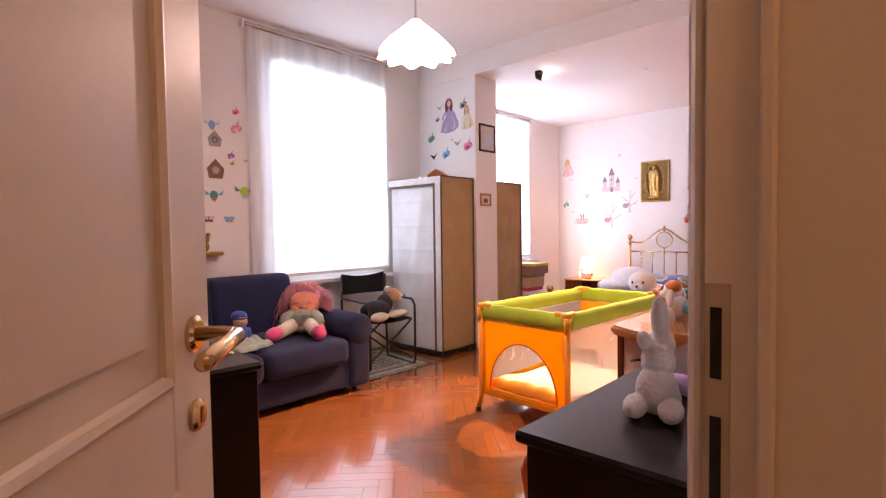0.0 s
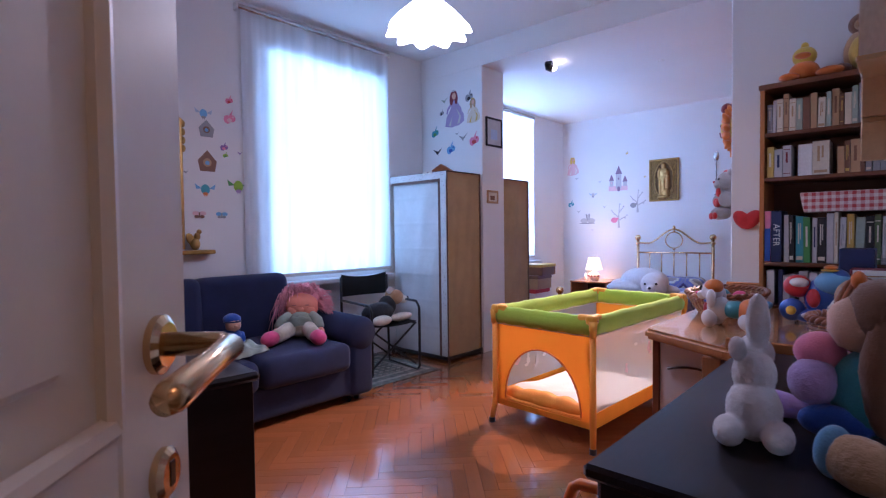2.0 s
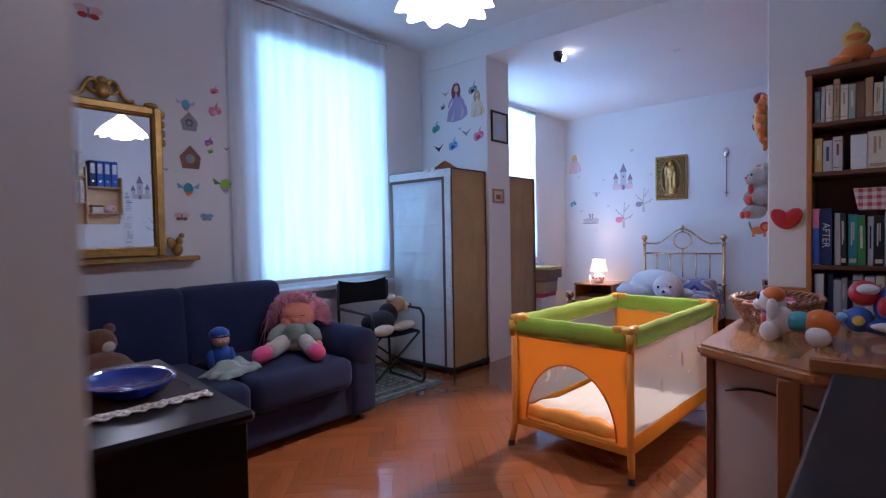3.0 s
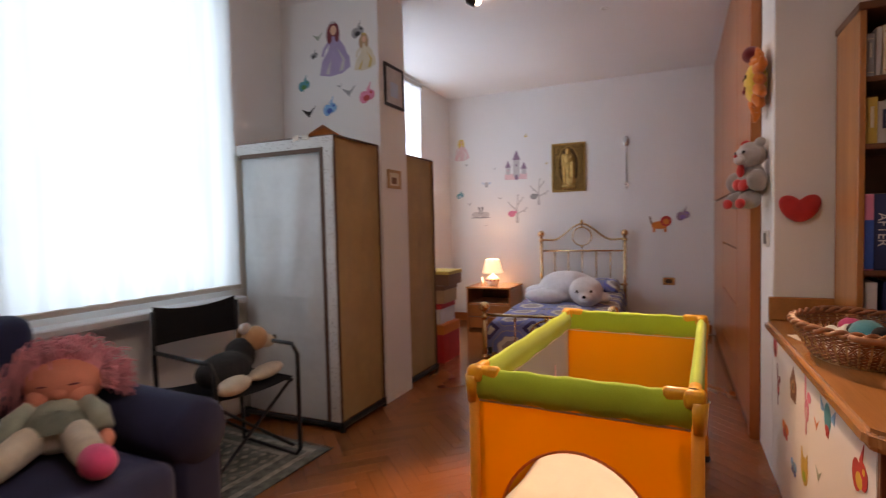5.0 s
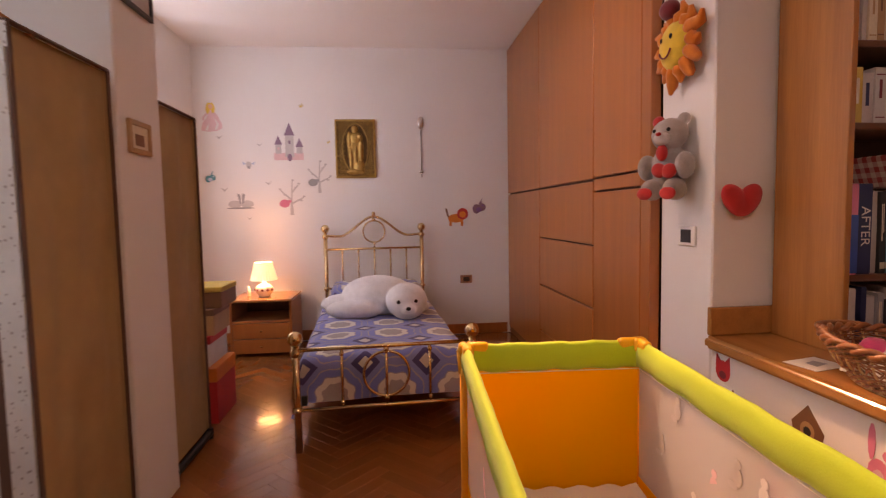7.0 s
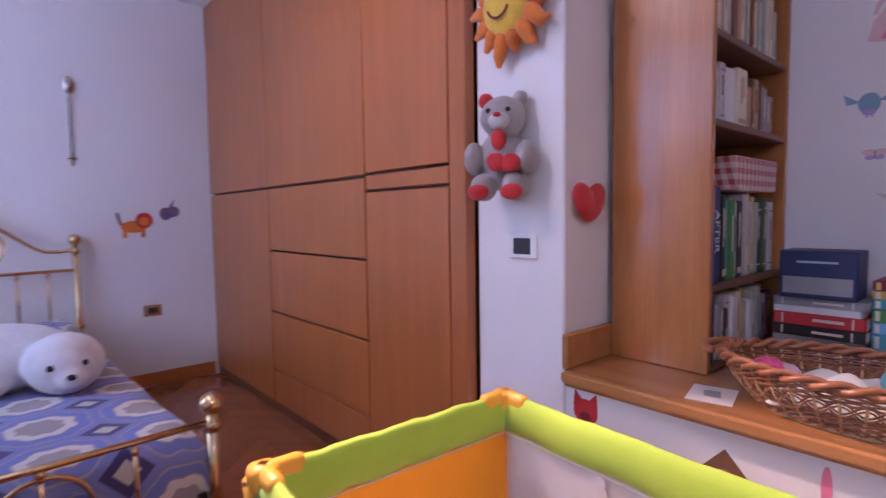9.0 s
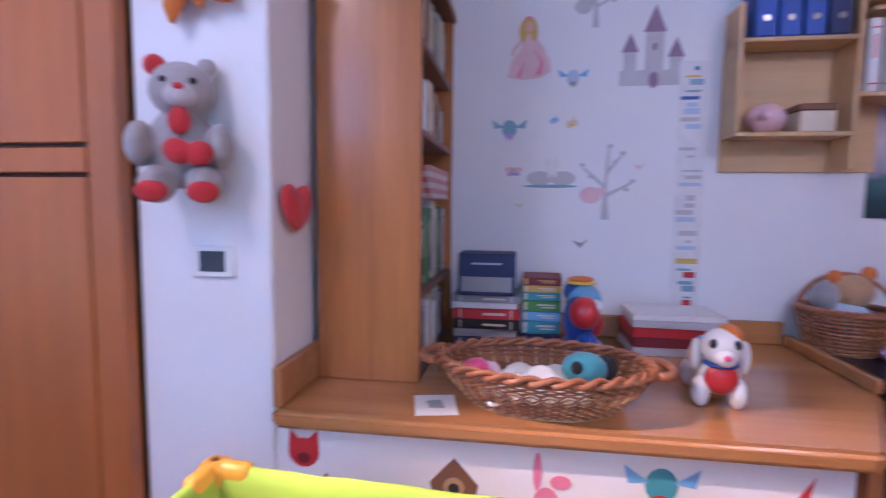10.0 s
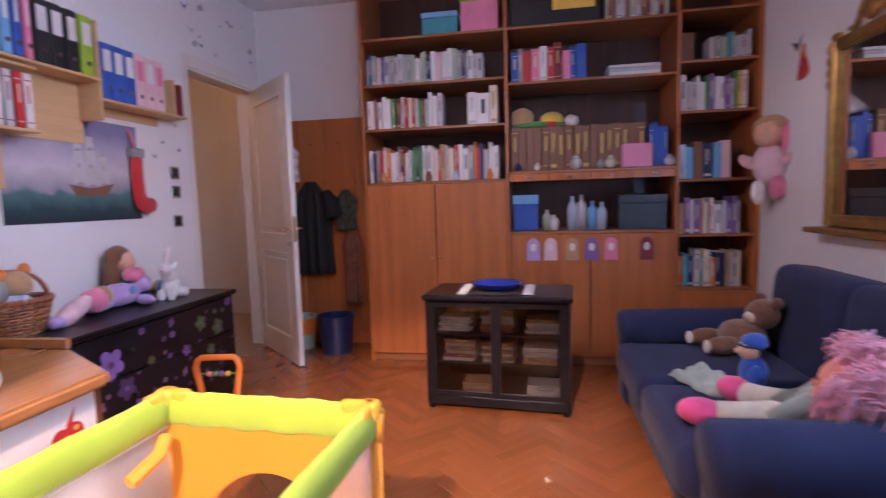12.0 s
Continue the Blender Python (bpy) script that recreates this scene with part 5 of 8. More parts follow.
def flower(c, m, r, petals=5, group="flower stickers on the chest"):
    bm = bmesh.new()
    pts = []
    for k in range(petals * 8):
        a = 2 * math.pi * k / (petals * 8)
        rr = r * (0.62 + 0.38 * abs(math.cos(petals * a / 2)))
        pts.append((rr * math.cos(a), rr * math.sin(a)))
    slab(bm, pts, 0, 0.0012)
    n0 = len(bm.faces)
    slab(bm, oval(0, 0, r * 0.22, r * 0.22, 10), 0.0012, 0.002)
    bm.faces.ensure_lookup_table()
    for f in bm.faces[n0:]:
        f.material_index = 1
    ob = part("flower_sticker", bm, [CARD[c], CARD["purple" if c != "purple" else "plum"]])
    ob.matrix_world = m
    tagged(ob, "%s flower sticker on the black chest" % NAMES.get(c, c), "sticker", group)


rnd = random.Random(8)
laid = []
for c, y, z, r in (("purple", 2.44, 0.58, 0.08), ("plum", 2.36, 0.44, 0.06), ("purple", 2.28, 0.32, 0.05), ("moss", 1.78, 0.62, 0.05), ("moss", 1.62, 0.56, 0.055), ("moss", 1.70, 0.44, 0.04), ("plum", 2.10, 0.26, 0.05), ("purple", 1.92, 0.50, 0.035), ("plumgrey", 2.52, 0.40, 0.03), ("plum", 1.60, 0.36, 0.05)):
    laid.append((y, z, r))
    flower(c, pose(-0.4855, y, z, 90, 0, -90) @ pose(0, 0, 0, 0, 0, 20 * y), r, 5)
for k in range(75):
    y, z, r = rnd.uniform(1.47, 2.58), rnd.uniform(0.08, 0.70), rnd.choice((0.012, 0.015, 0.018, 0.022, 0.028, 0.04))
    if any(math.hypot(y - a, z - c) < 1.2 * (r + b) for a, c, b in laid) or (abs(y - 2.05) < 0.12 and r > 0.03):
        continue
    laid.append((y, z, r))
    flower(rnd.choice(("purple", "plum", "moss", "plum", "plumgrey", "moss", "purple")), pose(-0.4855, y, z, 90, 0, -90) @ pose(0, 0, 0, 0, 0, rnd.uniform(0, 72)) @ Matrix.Diagonal((1, rnd.uniform(0.6, 1), 1, 1)), r, rnd.choice((4, 5, 6)))

CT = 0.7605
blobs("plush_rabbit", "white plush rabbit standing on the black chest", "soft toy", pose(-0.275, 1.735, CT, 0, 0, 100) @ Matrix.Scale(0.85, 4), [
    (FUR_W, (0, 0, 0.075), (0.075, 0.062, 0.075)), (FUR_W, (0.02, 0, 0.16), (0.055, 0.05, 0.06)), (FUR_W, (0.055, 0, 0.205), (0.05, 0.045, 0.045)), (FUR_W, (0.01, -0.008, 0.285), (0.03, 0.027, 0.085), (0, -20, 0)), (FUR_W, (-0.01, 0.035, 0.225), (0.05, 0.02, 0.024), (0, 35, 0)),
    (FUR_W, (-0.06, -0.05, 0.035), (0.06, 0.035, 0.035)), (FUR_W, (-0.06, 0.05, 0.035), (0.06, 0.035, 0.035)), (FUR_W, (0.07, -0.035, 0.03), (0.03, 0.026, 0.045)), (FUR_W, (0.07, 0.035, 0.03), (0.03, 0.026, 0.045)), (PLUSH["pink"], (0.102, 0, 0.205), 0.008)], 0.0025, names="body body body body body body body body body nose", fur=0.004)
blobs("plush_unicorn", "lilac plush pony lying on the black chest", "soft toy", pose(-0.15, 2.0, CT, 0, 0, -110) @ Matrix.Scale(0.85, 4), [
    (PLUSH["lilac"], (0, 0, 0.08), (0.14, 0.075, 0.075)), (PLUSH["lilac"], (0.16, 0.01, 0.13), (0.065, 0.055, 0.06)), (PLUSH["pink"], (0.11, 0, 0.20), (0.07, 0.055, 0.05)), (PLUSH["lilac"], (-0.15, -0.05, 0.035), (0.09, 0.035, 0.035)), (PLUSH["lilac"], (-0.14, 0.06, 0.035), (0.09, 0.035, 0.035)), (PLUSH["lilac"], (0.12, -0.10, 0.035), (0.04, 0.09, 0.035)), (PLUSH["sky"], (0.06, -0.07, 0.11), (0.025, 0.012, 0.03))], 0.003, names="body body mane body body body wing", fur=0.004)
blobs("plush_doll", "pink and lilac cloth doll lying on the chest", "doll", pose(-0.20, 2.24, CT, 0, 0, 100), [(PLUSH["palepink"], (0.12, 0, 0.05), (0.15, 0.045, 0.045), (0, 20, 0)), (PLUSH["pink"], (-0.04, 0, 0.075), (0.07, 0.065, 0.065)), (PLUSH["tan"], (-0.10, 0.0, 0.09), (0.05, 0.055, 0.05)), (PLUSH["lilac"], (0.26, 0.03, 0.03), (0.05, 0.03, 0.028)), (PLUSH["lilac"], (0.24, -0.05, 0.03), (0.06, 0.03, 0.028))], 0.003)
blobs("long_hair_doll", "doll with long brown hair sitting against the wall", "doll", pose(-0.085, 1.90, CT, 0, 0, 190) @ Matrix.Scale(1.0, 4), [(PLUSH["teal"], (0.02, 0, 0.09), (0.06, 0.07, 0.09)), (PLUSH["skin"], (0.03, 0, 0.24), (0.055, 0.055, 0.06)), (PLUSH["brown"], (-0.01, 0, 0.26), (0.065, 0.08, 0.075)), (PLUSH["brown"], (-0.01, 0.06, 0.15), (0.045, 0.035, 0.13)), (PLUSH["brown"], (-0.01, -0.06, 0.15), (0.045, 0.035, 0.13)), (PLUSH["blue"], (0.07, 0.04, 0.035), (0.07, 0.03, 0.035))], 0.003)
blobs("plush_shoe_bear", "tan and blue plush animal lying on the chest", "soft toy", pose(-0.09, 1.60, CT, 0, 0, -30) @ Matrix.Scale(0.85, 4), [(PLUSH["tan"], (0, 0, 0.055), (0.075, 0.05, 0.055)), (PLUSH["sky"], (-0.055, 0, 0.06), (0.03, 0.045, 0.055)), (PLUSH["tan"], (0.02, 0.06, 0.035), (0.05, 0.03, 0.035))], 0.002, names="body collar body", fur=0.004)


def woven_bowl(name, label, m, rx, ry, h, flare, rings, stakes, material, inner, handle=None, open_weave=False):
    """Oval basket: rods woven in and out round upright stakes, with a plaited rim."""
    t = thing(name, label, "basket", m)
    bm = bmesh.new()
    rod = 0.0058 * (h / rings) / 0.012
    for j in range(rings):
        v = j / (rings - 1)
        if open_weave and 0.42 < v < 0.66:
            continue
        s = 1 - flare * (1 - v) ** 1.3
        pts = []
        for k in range(stakes * 2):
            a = math.pi * k / stakes
            off = 0.006 * (1 if (k + j) % 2 else -1)
            pts.append(((rx * s + off) * math.cos(a), (ry * s + off) * math.sin(a), 0.008 + v * h))
        tube(bm, pts, rod, 5, True)
    if open_weave:
        # crossing rods leave eye-shaped gaps between the lower and the upper band
        for ph in (0, math.pi):
            for lift in (-0.004, 0.004):
                pts = []
                for k in range(stakes * 8):
                    a = 2 * math.pi * k / (stakes * 8)
                    v = 0.54 + 0.13 * math.sin(stakes * 0.5 * a + ph)
                    s = 1 - flare * (1 - v) ** 1.3
                    off = 0.004 * math.cos(stakes * 0.5 * a + ph)
                    pts.append(((rx * s + off) * math.cos(a), (ry * s + off) * math.sin(a), 0.008 + v * h + lift))
                tube(bm, pts, rod * 0.8, 5, True)
    part("weave", bm, material, t, smooth=True)
    for k in range(stakes):
        a = 2 * math.pi * (k + 0.5) / stakes
        bm = bmesh.new()
        tube(bm, [(rx * (1 - flare) * math.cos(a), ry * (1 - flare) * math.sin(a), 0.004), (rx * (1 - flare * 0.3) * math.cos(a), ry * (1 - flare * 0.3) * math.sin(a), h * 0.6), (rx * math.cos(a), ry * math.sin(a), h + 0.01)], 0.0034, 5)
        part("stake", bm, inner, t)
    bm = bmesh.new()
    for ph in (0, math.pi):
        tube(bm, [((rx + 0.010 * math.cos(16 * a + ph)) * math.cos(a), (ry + 0.010 * math.cos(16 * a + ph)) * math.sin(a), h + 0.012 + 0.008 * math.sin(16 * a + ph)) for a in [2 * math.pi * k / 128 for k in range(128)]], 0.008, 6, True)
    part("rim", bm, material, t, smooth=True)
    bm = bmesh.new()
    slab(bm, oval(0, 0, rx * (1 - flare), ry * (1 - flare), 32), 0.0, 0.012)
    part("bottom", bm, inner, t)
    if handle == "hoop":
        bm = bmesh.new()
        for d in (-0.008, 0.008):
            tube(bm, [(rx * math.cos(a), d, h + handle_h * math.sin(a)) for a in [math.pi * k / 20 for k in range(21)]], 0.008, 7)
        part("hoop_handle", bm, material, t, smooth=True)
    elif handle == "ears":
        for s in (-1, 1):
            bm = bmesh.new()
            tube(bm, [(s * (rx + 0.005 + 0.045 * math.sin(a)), 0.07 * math.cos(a), h + 0.012) for a in [math.pi * k / 12 for k in range(13)]], 0.011, 7)
            part("handle", bm, material, t, smooth=True)
    return t


handle_h = 0.14
woven_bowl("toy_basket", "round wicker basket with hoop handle holding soft toys", pose(-0.15, 2.585, CT, 0, 0, 70), 0.14, 0.125, 0.14, 0.25, 11, 20, WICKER, WICKER_L, "hoop")
blobs("plush_bear_in_basket", "tan plush bear in a blue shirt inside the basket", "soft toy", pose(-0.15, 2.585, CT + 0.02, 0, 0, 180), [(PLUSH["paleblue"], (0.0, 0, 0.09), (0.09, 0.09, 0.075)), (PLUSH["tan"], (0.0, 0.02, 0.20), (0.065, 0.07, 0.065)), (PLUSH["orange"], (0.0, 0.07, 0.26), (0.02, 0.025, 0.03)), (PLUSH["orange"], (0.0, -0.04, 0.25), (0.02, 0.025, 0.025)), (PLUSH["grey"], (0.02, -0.08, 0.18), (0.045, 0.045, 0.055)), (PLUSH["white"], (0.03, 0.05, 0.06), (0.06, 0.05, 0.05))], 0.003, names="shirt body ear ear rabbit_head body", fur=0.003)

pt = thing("push_toy", "orange plastic push-along toy with coloured beads", "toy", pose(-0.66, 1.90, 0, 0, 0, 100))
bm = bmesh.new()
tube(bm, [(0, -0.10, 0.04), (0, -0.10, 0.26), (0, -0.125, 0.40), (0, -0.11, 0.44), (0, -0.09, 0.455), (0, 0.09, 0.455), (0, 0.11, 0.44), (0, 0.125, 0.40), (0, 0.10, 0.26), (0, 0.10, 0.04)], 0.018, 10)
part("handle", bm, TOY["orange"], pt, smooth=True)
solid("body", TOY["orange"], [(-0.08, 0.08, -0.12, 0.12, 0.05, 0.16)], pt, bevel=0.02)
bm = bmesh.new()
tube(bm, [(0, -0.12, 0.36), (0, 0.12, 0.36)], 0.006, 6)
part("bead_bar", bm, TOY["green"], pt)
for k, c in enumerate(("pink", "green", "purple", "yellow")):
    bm = bmesh.new()
    ball(bm, (0, -0.05 + 0.035 * k, 0.36), 0.016, u=10, v=8)
    part("bead", bm, TOY[c], pt, smooth=True)
for x in (-0.06, 0.06):
    for y in (-0.13, 0.13):
        bm = bmesh.new()
        tube(bm, [(x, y - 0.012, 0.05), (x, y + 0.012, 0.05)], 0.05, 18)
        part("wheel", bm, TOY["purple"], pt)


# ---- cube shelves, poster and other things on the east wall ----
def cube_shelf():
    t = thing("cube_shelf", "stepped pine cube wall shelf holding binders", "shelf", pose(0, 0, 0))
    D, s = 0.155, 0.016

    def board(y0, y1, z0, z1):
        solid("board", PINE, [(-D, -0.012, y0, y1, z0, z1)], t)
    def back(y0, y1, z0, z1):
        solid("back", PINE, [(-0.012, -0.002, y0, y1, z0, z1)], t)
    back(2.44, 2.99, 1.41, 1.86), back(1.98, 2.44, 1.66, 2.2), back(1.40, 1.98, 1.83, 2.1)
    board(2.60, 2.99, 1.86, 1.876), board(2.60, 2.99, 1.53, 1.546), board(2.974, 2.99, 1.546, 2.0), board(2.59, 2.606, 1.41, 1.53), board(2.59, 2.606, 1.546, 2.12)
    board(1.98, 2.59, 1.985, 2.0), board(2.36, 2.59, 1.665, 1.68), board(1.985, 2.0, 1.78, 2.3), board(2.36, 2.56, 1.955, 1.97)
    board(1.30, 1.985, 1.885, 1.9), board(1.40, 1.415, 1.9, 2.12)
    return t


cube_shelf()


def binder(y, z, c, h=0.32, w=0.07, label_c="white"):
    t = thing("binder", "%s lever-arch binder on the pine shelf" % NAMES.get(c, c), "binder", pose(-0.155, y, z), "binders on the pine shelf")
    solid("cover", CARD[c], [(0, 0.142, 0, w, 0, h)], t, bevel=0.005)
    solid("spine_label", CARD[label_c], [(-0.0015, 0.0, 0.012, w - 0.012, h * 0.5, h * 0.88)], t, bevel=0)
    bm = bmesh.new()
    tube(bm, [(-0.002, w / 2, h * 0.2), (0.001, w / 2, h * 0.2)], 0.012, 12)
    part("finger_ring", bm, STEEL, t)


for y, c in ((2.87, "blue"), (2.79, "blue"), (2.71, "blue"), (2.63, "navy")):
    binder(y, 1.876, c)
for y, c, w in ((2.52, "cream", 0.05), (2.46, "sky", 0.045), (2.41, "blue", 0.04), (2.36, "pink", 0.035), (2.27, "black", 0.075), (2.19, "black", 0.075), (2.11, "black", 0.07), (2.02, "lime", 0.075)):
    binder(y, 2.0, c, 0.3, w)
for y, c, l in ((1.90, "blue", "white"), (1.82, "blue", "white"), (1.74, "blue", "white"), (1.66, "palepink", "pink"), (1.58, "palepink", "white"), (1.50, "palepink", "pink")):
    binder(y, 1.9, c, 0.30, 0.075, l)
for k, (y, c) in enumerate(((2.53, "white"), (2.48, "palegrey"), (2.43, "red"), (2.385, "white"))):
    book(pose(-0.15, y + 0.04, 1.68, 0, 0, -90), (0.038, 0.135, 0.25), c, "on the pine shelf", "books on the pine shelf")
book(pose(-0.15, 1.36, 1.9, 0, 0, -90), (0.03, 0.135, 0.2), "maroon", "on the pine shelf", "books on the pine shelf")
blobs("piggy_bank", "pink china piggy bank on the pine shelf", "ornament", pose(-0.085, 2.86, 1.546), [(TOY["palepink"], (0, 0, 0.055), (0.06, 0.07, 0.055)), (TOY["palepink"], (-0.05, 0.03, 0.06), (0.025, 0.02, 0.02))], 0)
carton("dark_tin", "brown and cream tin on the pine shelf", "tin", pose(-0.14, 2.65, 1.546), 0.12, 0.12, 0.1, CARD["cream"], CARD["brown"])


def poster():
    t = thing("ship_poster", "printed poster of a sailing ship on a stormy sea", "poster", pose(-0.004, 2.46, 1.24, 0, 0, 0))
    bm = bmesh.new()
    uv = bm.loops.layers.uv.new("UVMap")
    w, h = 0.86, 0.56
    box(bm, -0.002, 0, -w, 0, 0, h)
    for f in bm.faces:
        for lp in f.loops:
            lp[uv].uv = (-lp.vert.co.y / w * 1.6, lp.vert.co.z / h)
    part("sheet", bm, SEA, t)
    solid("top_strip", PAPER, [(-0.006, 0.002, -w, 0, h, h + 0.02)], t, bevel=0.001)
    M = Matrix(((0, 0, -1, -0.003), (-1, 0, 0, 0), (0, 1, 0, 0), (0, 0, 0, 1)))
    for cx, cy, sw, sh in ((0.43, 0.20, 0.09, 0.09), (0.43, 0.30, 0.075, 0.08), (0.43, 0.385, 0.05, 0.06), (0.51, 0.19, 0.095, 0.10), (0.51, 0.30, 0.08, 0.09), (0.51, 0.395, 0.055, 0.07), (0.59, 0.20, 0.08, 0.08), (0.59, 0.29, 0.06, 0.07)):
        bm = bmesh.new()
        slab(bm, [(cx - sw / 2, cy), (cx, cy + 0.014), (cx + sw / 2, cy + 0.006), (cx + sw / 2.6, cy + sh), (cx - sw / 2.8, cy + sh)], 0, 0.0008, M)
        part("sail", bm, CARD["palegrey"], t)
    for cx, top in ((0.43, 0.47), (0.51, 0.49), (0.59, 0.40)):
        bm = bmesh.new()
        slab(bm, [(cx - 0.003, 0.17), (cx + 0.003, 0.17), (cx + 0.002, top), (cx - 0.002, top)], 0, 0.0006, M)
        part("mast", bm, CARD["brown"], t)
    bm = bmesh.new()
    slab(bm, [(0.36, 0.20), (0.40, 0.14), (0.60, 0.14), (0.66, 0.21), (0.5, 0.18)], 0, 0.0010, M)
    part("hull", bm, CARD["brown"], t)
    return t


poster()
hm = thing("height_chart", "tall narrow height chart with coloured printed pictures", "height chart", pose(-0.002, 3.09, 0.86))
solid("strip", CARD["white"], [(-0.003, 0.0, -0.055, 0.055, 0, 0.98)], hm, bevel=0)
rnd = random.Random(3)
for k in range(34):
    z = 0.02 + k * 0.028
    c = rnd.choice(("blue", "red", "navy", "slate", "gold", "slate") if k < 7 or k > 28 else ("palegrey", "palegrey", "white", "paleblue"))
    solid("print", CARD[c], [(-0.0042, -0.003, -0.045 + rnd.uniform(0, 0.03), rnd.uniform(0.0, 0.048), z, z + rnd.uniform(0.008, 0.024))], hm, bevel=0)
st = thing("christmas_stocking", "red felt stocking with white cuff hung on the poster", "stocking", pose(-0.03, 1.64, 1.28))
bm = bmesh.new()
tube(bm, [(0, 0, 0.34), (0, 0.002, 0.20), (0, 0.0, 0.11), (0, -0.02, 0.055), (0, -0.065, 0.04), (0, -0.115, 0.045), (0, -0.14, 0.05)], [0.048, 0.046, 0.05, 0.056, 0.052, 0.042, 0.018], 16)
for v in bm.verts:
    v.co.x *= 0.42
part("sock", bm, PLUSH["red"], st, smooth=True)
solid("cuff", PLUSH["grey"], [(-0.024, 0.024, -0.055, 0.055, 0.33, 0.39)], st, bevel=0.01)
bm = bmesh.new()
tube(bm, [(0.0, 0, 0.38), (0.005, 0.02, 0.46), (0.02, 0.03, 0.50)], 0.008, 6)
part("loop", bm, PLUSH["pink"], st)
for z in (1.54, 1.41, 1.21):
    s = thing("wall_switch", "black wall switch in a grey plate", "switch", pose(-0.001, 1.27, z), "switches beside the door")
    solid("plate", STEEL, [(-0.007, 0, -0.045, 0.045, -0.042, 0.042)], s, bevel=0.003)
    for y in (-0.021, 0.0, 0.021):
        solid("rocker", BLACKP, [(-0.011, -0.007, y - 0.0095, y + 0.0095, -0.03, 0.03)], s, bevel=0.001)


# ---- counter, its things and the bookcase ----
def counter():
    t = thing("counter", "white peninsula counter with varnished wooden top", "counter", pose(0, 0, 0))
    solid("body", WALL, [(-0.93, -0.004, 2.98, 4.375, 0, 0.69)], t, "white painted counter body", 0.004)
    bm = bmesh.new()
    slab(bm, [(-0.004, 2.70), (-0.56, 2.70), (-0.95, 2.93), (-0.965, 2.95), (-0.965, 4.376), (-0.004, 4.376)], 0.69, 0.74)
    bmesh.ops.bevel(bm, geom=[e for e in bm.edges], offset=0.014, segments=3, affect="EDGES")
    part("top", bm, TOPW, t, "varnished wooden counter top")
    solid("upstand", TOPW, [(-0.95, -0.03, 4.352, 4.376, 0.74, 0.85)], t, bevel=0.005)
    solid("upstand", TOPW, [(-0.028, -0.004, 2.72, 4.04, 0.74, 0.83)], t, bevel=0.005)
    solid("upstand", TOPW, [(-0.56, -0.03, 2.70, 2.724, 0.74, 0.785)], t, bevel=0.005)
    for x in (-0.62, -0.36):
        solid("post", POSTW, [(x - 0.035, x + 0.035, 2.74, 2.81, 0, 0.69)], t, "square wooden post", 0.004)
    solid("corner_post", CHERRY_D, [(-0.93, -0.90, 2.955, 2.978, 0, 0.69)], t)
    solid("end_panel", WALL, [(-0.898, -0.01, 2.965, 2.9795, 0.02, 0.68)], t, "white end panel", 0.003)
    bm = bmesh.new()
    tube(bm, [(-0.86 + 0.5 * k / 12, 2.955, 0.56 + 0.02 * math.sin(k * 0.6)) for k in range(13)], 0.006, 6)
    part("hanging_cord", bm, BLACKM, t)


counter()
CO = 0.7405
woven_bowl("wicker_basket", "large oval wicker basket of toys on the counter", pose(-0.785, 3.68, CO, 0, 0, 86), 0.28, 0.185, 0.105, 0.3, 17, 36, WICKER, WICKER_L, "ears", True)
crumpled("cloth", "cream cloth lying in the wicker basket", "cloth", pose(-0.79, 3.70, CO + 0.03, 0, 0, 10), 0.20, 0.26, 0.085, SHEET, 5)
blobs("plush_penguin", "small turquoise and black toy in the basket", "soft toy", pose(-0.79, 3.57, CO + 0.05), [(PLUSH["teal"], (0, 0, 0.05), (0.05, 0.06, 0.045)), (PLUSH["black"], (0.02, -0.06, 0.05), (0.03, 0.03, 0.035)), (PLUSH["black"], (-0.03, 0.02, 0.06), (0.02, 0.02, 0.02))], 0.002, names="body wing head", fur=0.002)
blobs("pink_ball_toy", "small pink soft toy in the basket", "soft toy", pose(-0.76, 3.86, CO + 0.035), [(PLUSH["hotpink"], (0, 0, 0.035), (0.04, 0.04, 0.035)), (PLUSH["palepink"], (0.02, -0.03, 0.03), (0.03, 0.04, 0.025))], 0.002)
bm = bmesh.new()
slab(bm, [(-0.06, -0.045), (0.06, -0.05), (0.065, 0.045), (-0.055, 0.05)], 0, 0.0015)
n0 = len(bm.faces)
slab(bm, [(-0.02, -0.02), (0.03, -0.015), (0.025, 0.02), (-0.015, 0.015)], 0.0015, 0.002)
bm.faces.ensure_lookup_table()
for f in bm.faces[n0:]:
    f.material_index = 1
ob = part("paper_card", bm, [PAPER, CARD["grey"]])
ob.matrix_world = pose(-0.86, 3.96, CO, 0, 0, 15) @ Matrix.Scale(1.15, 4)
tagged(ob, "white paper card with a small drawing on the counter", "card")
bm = bmesh.new()


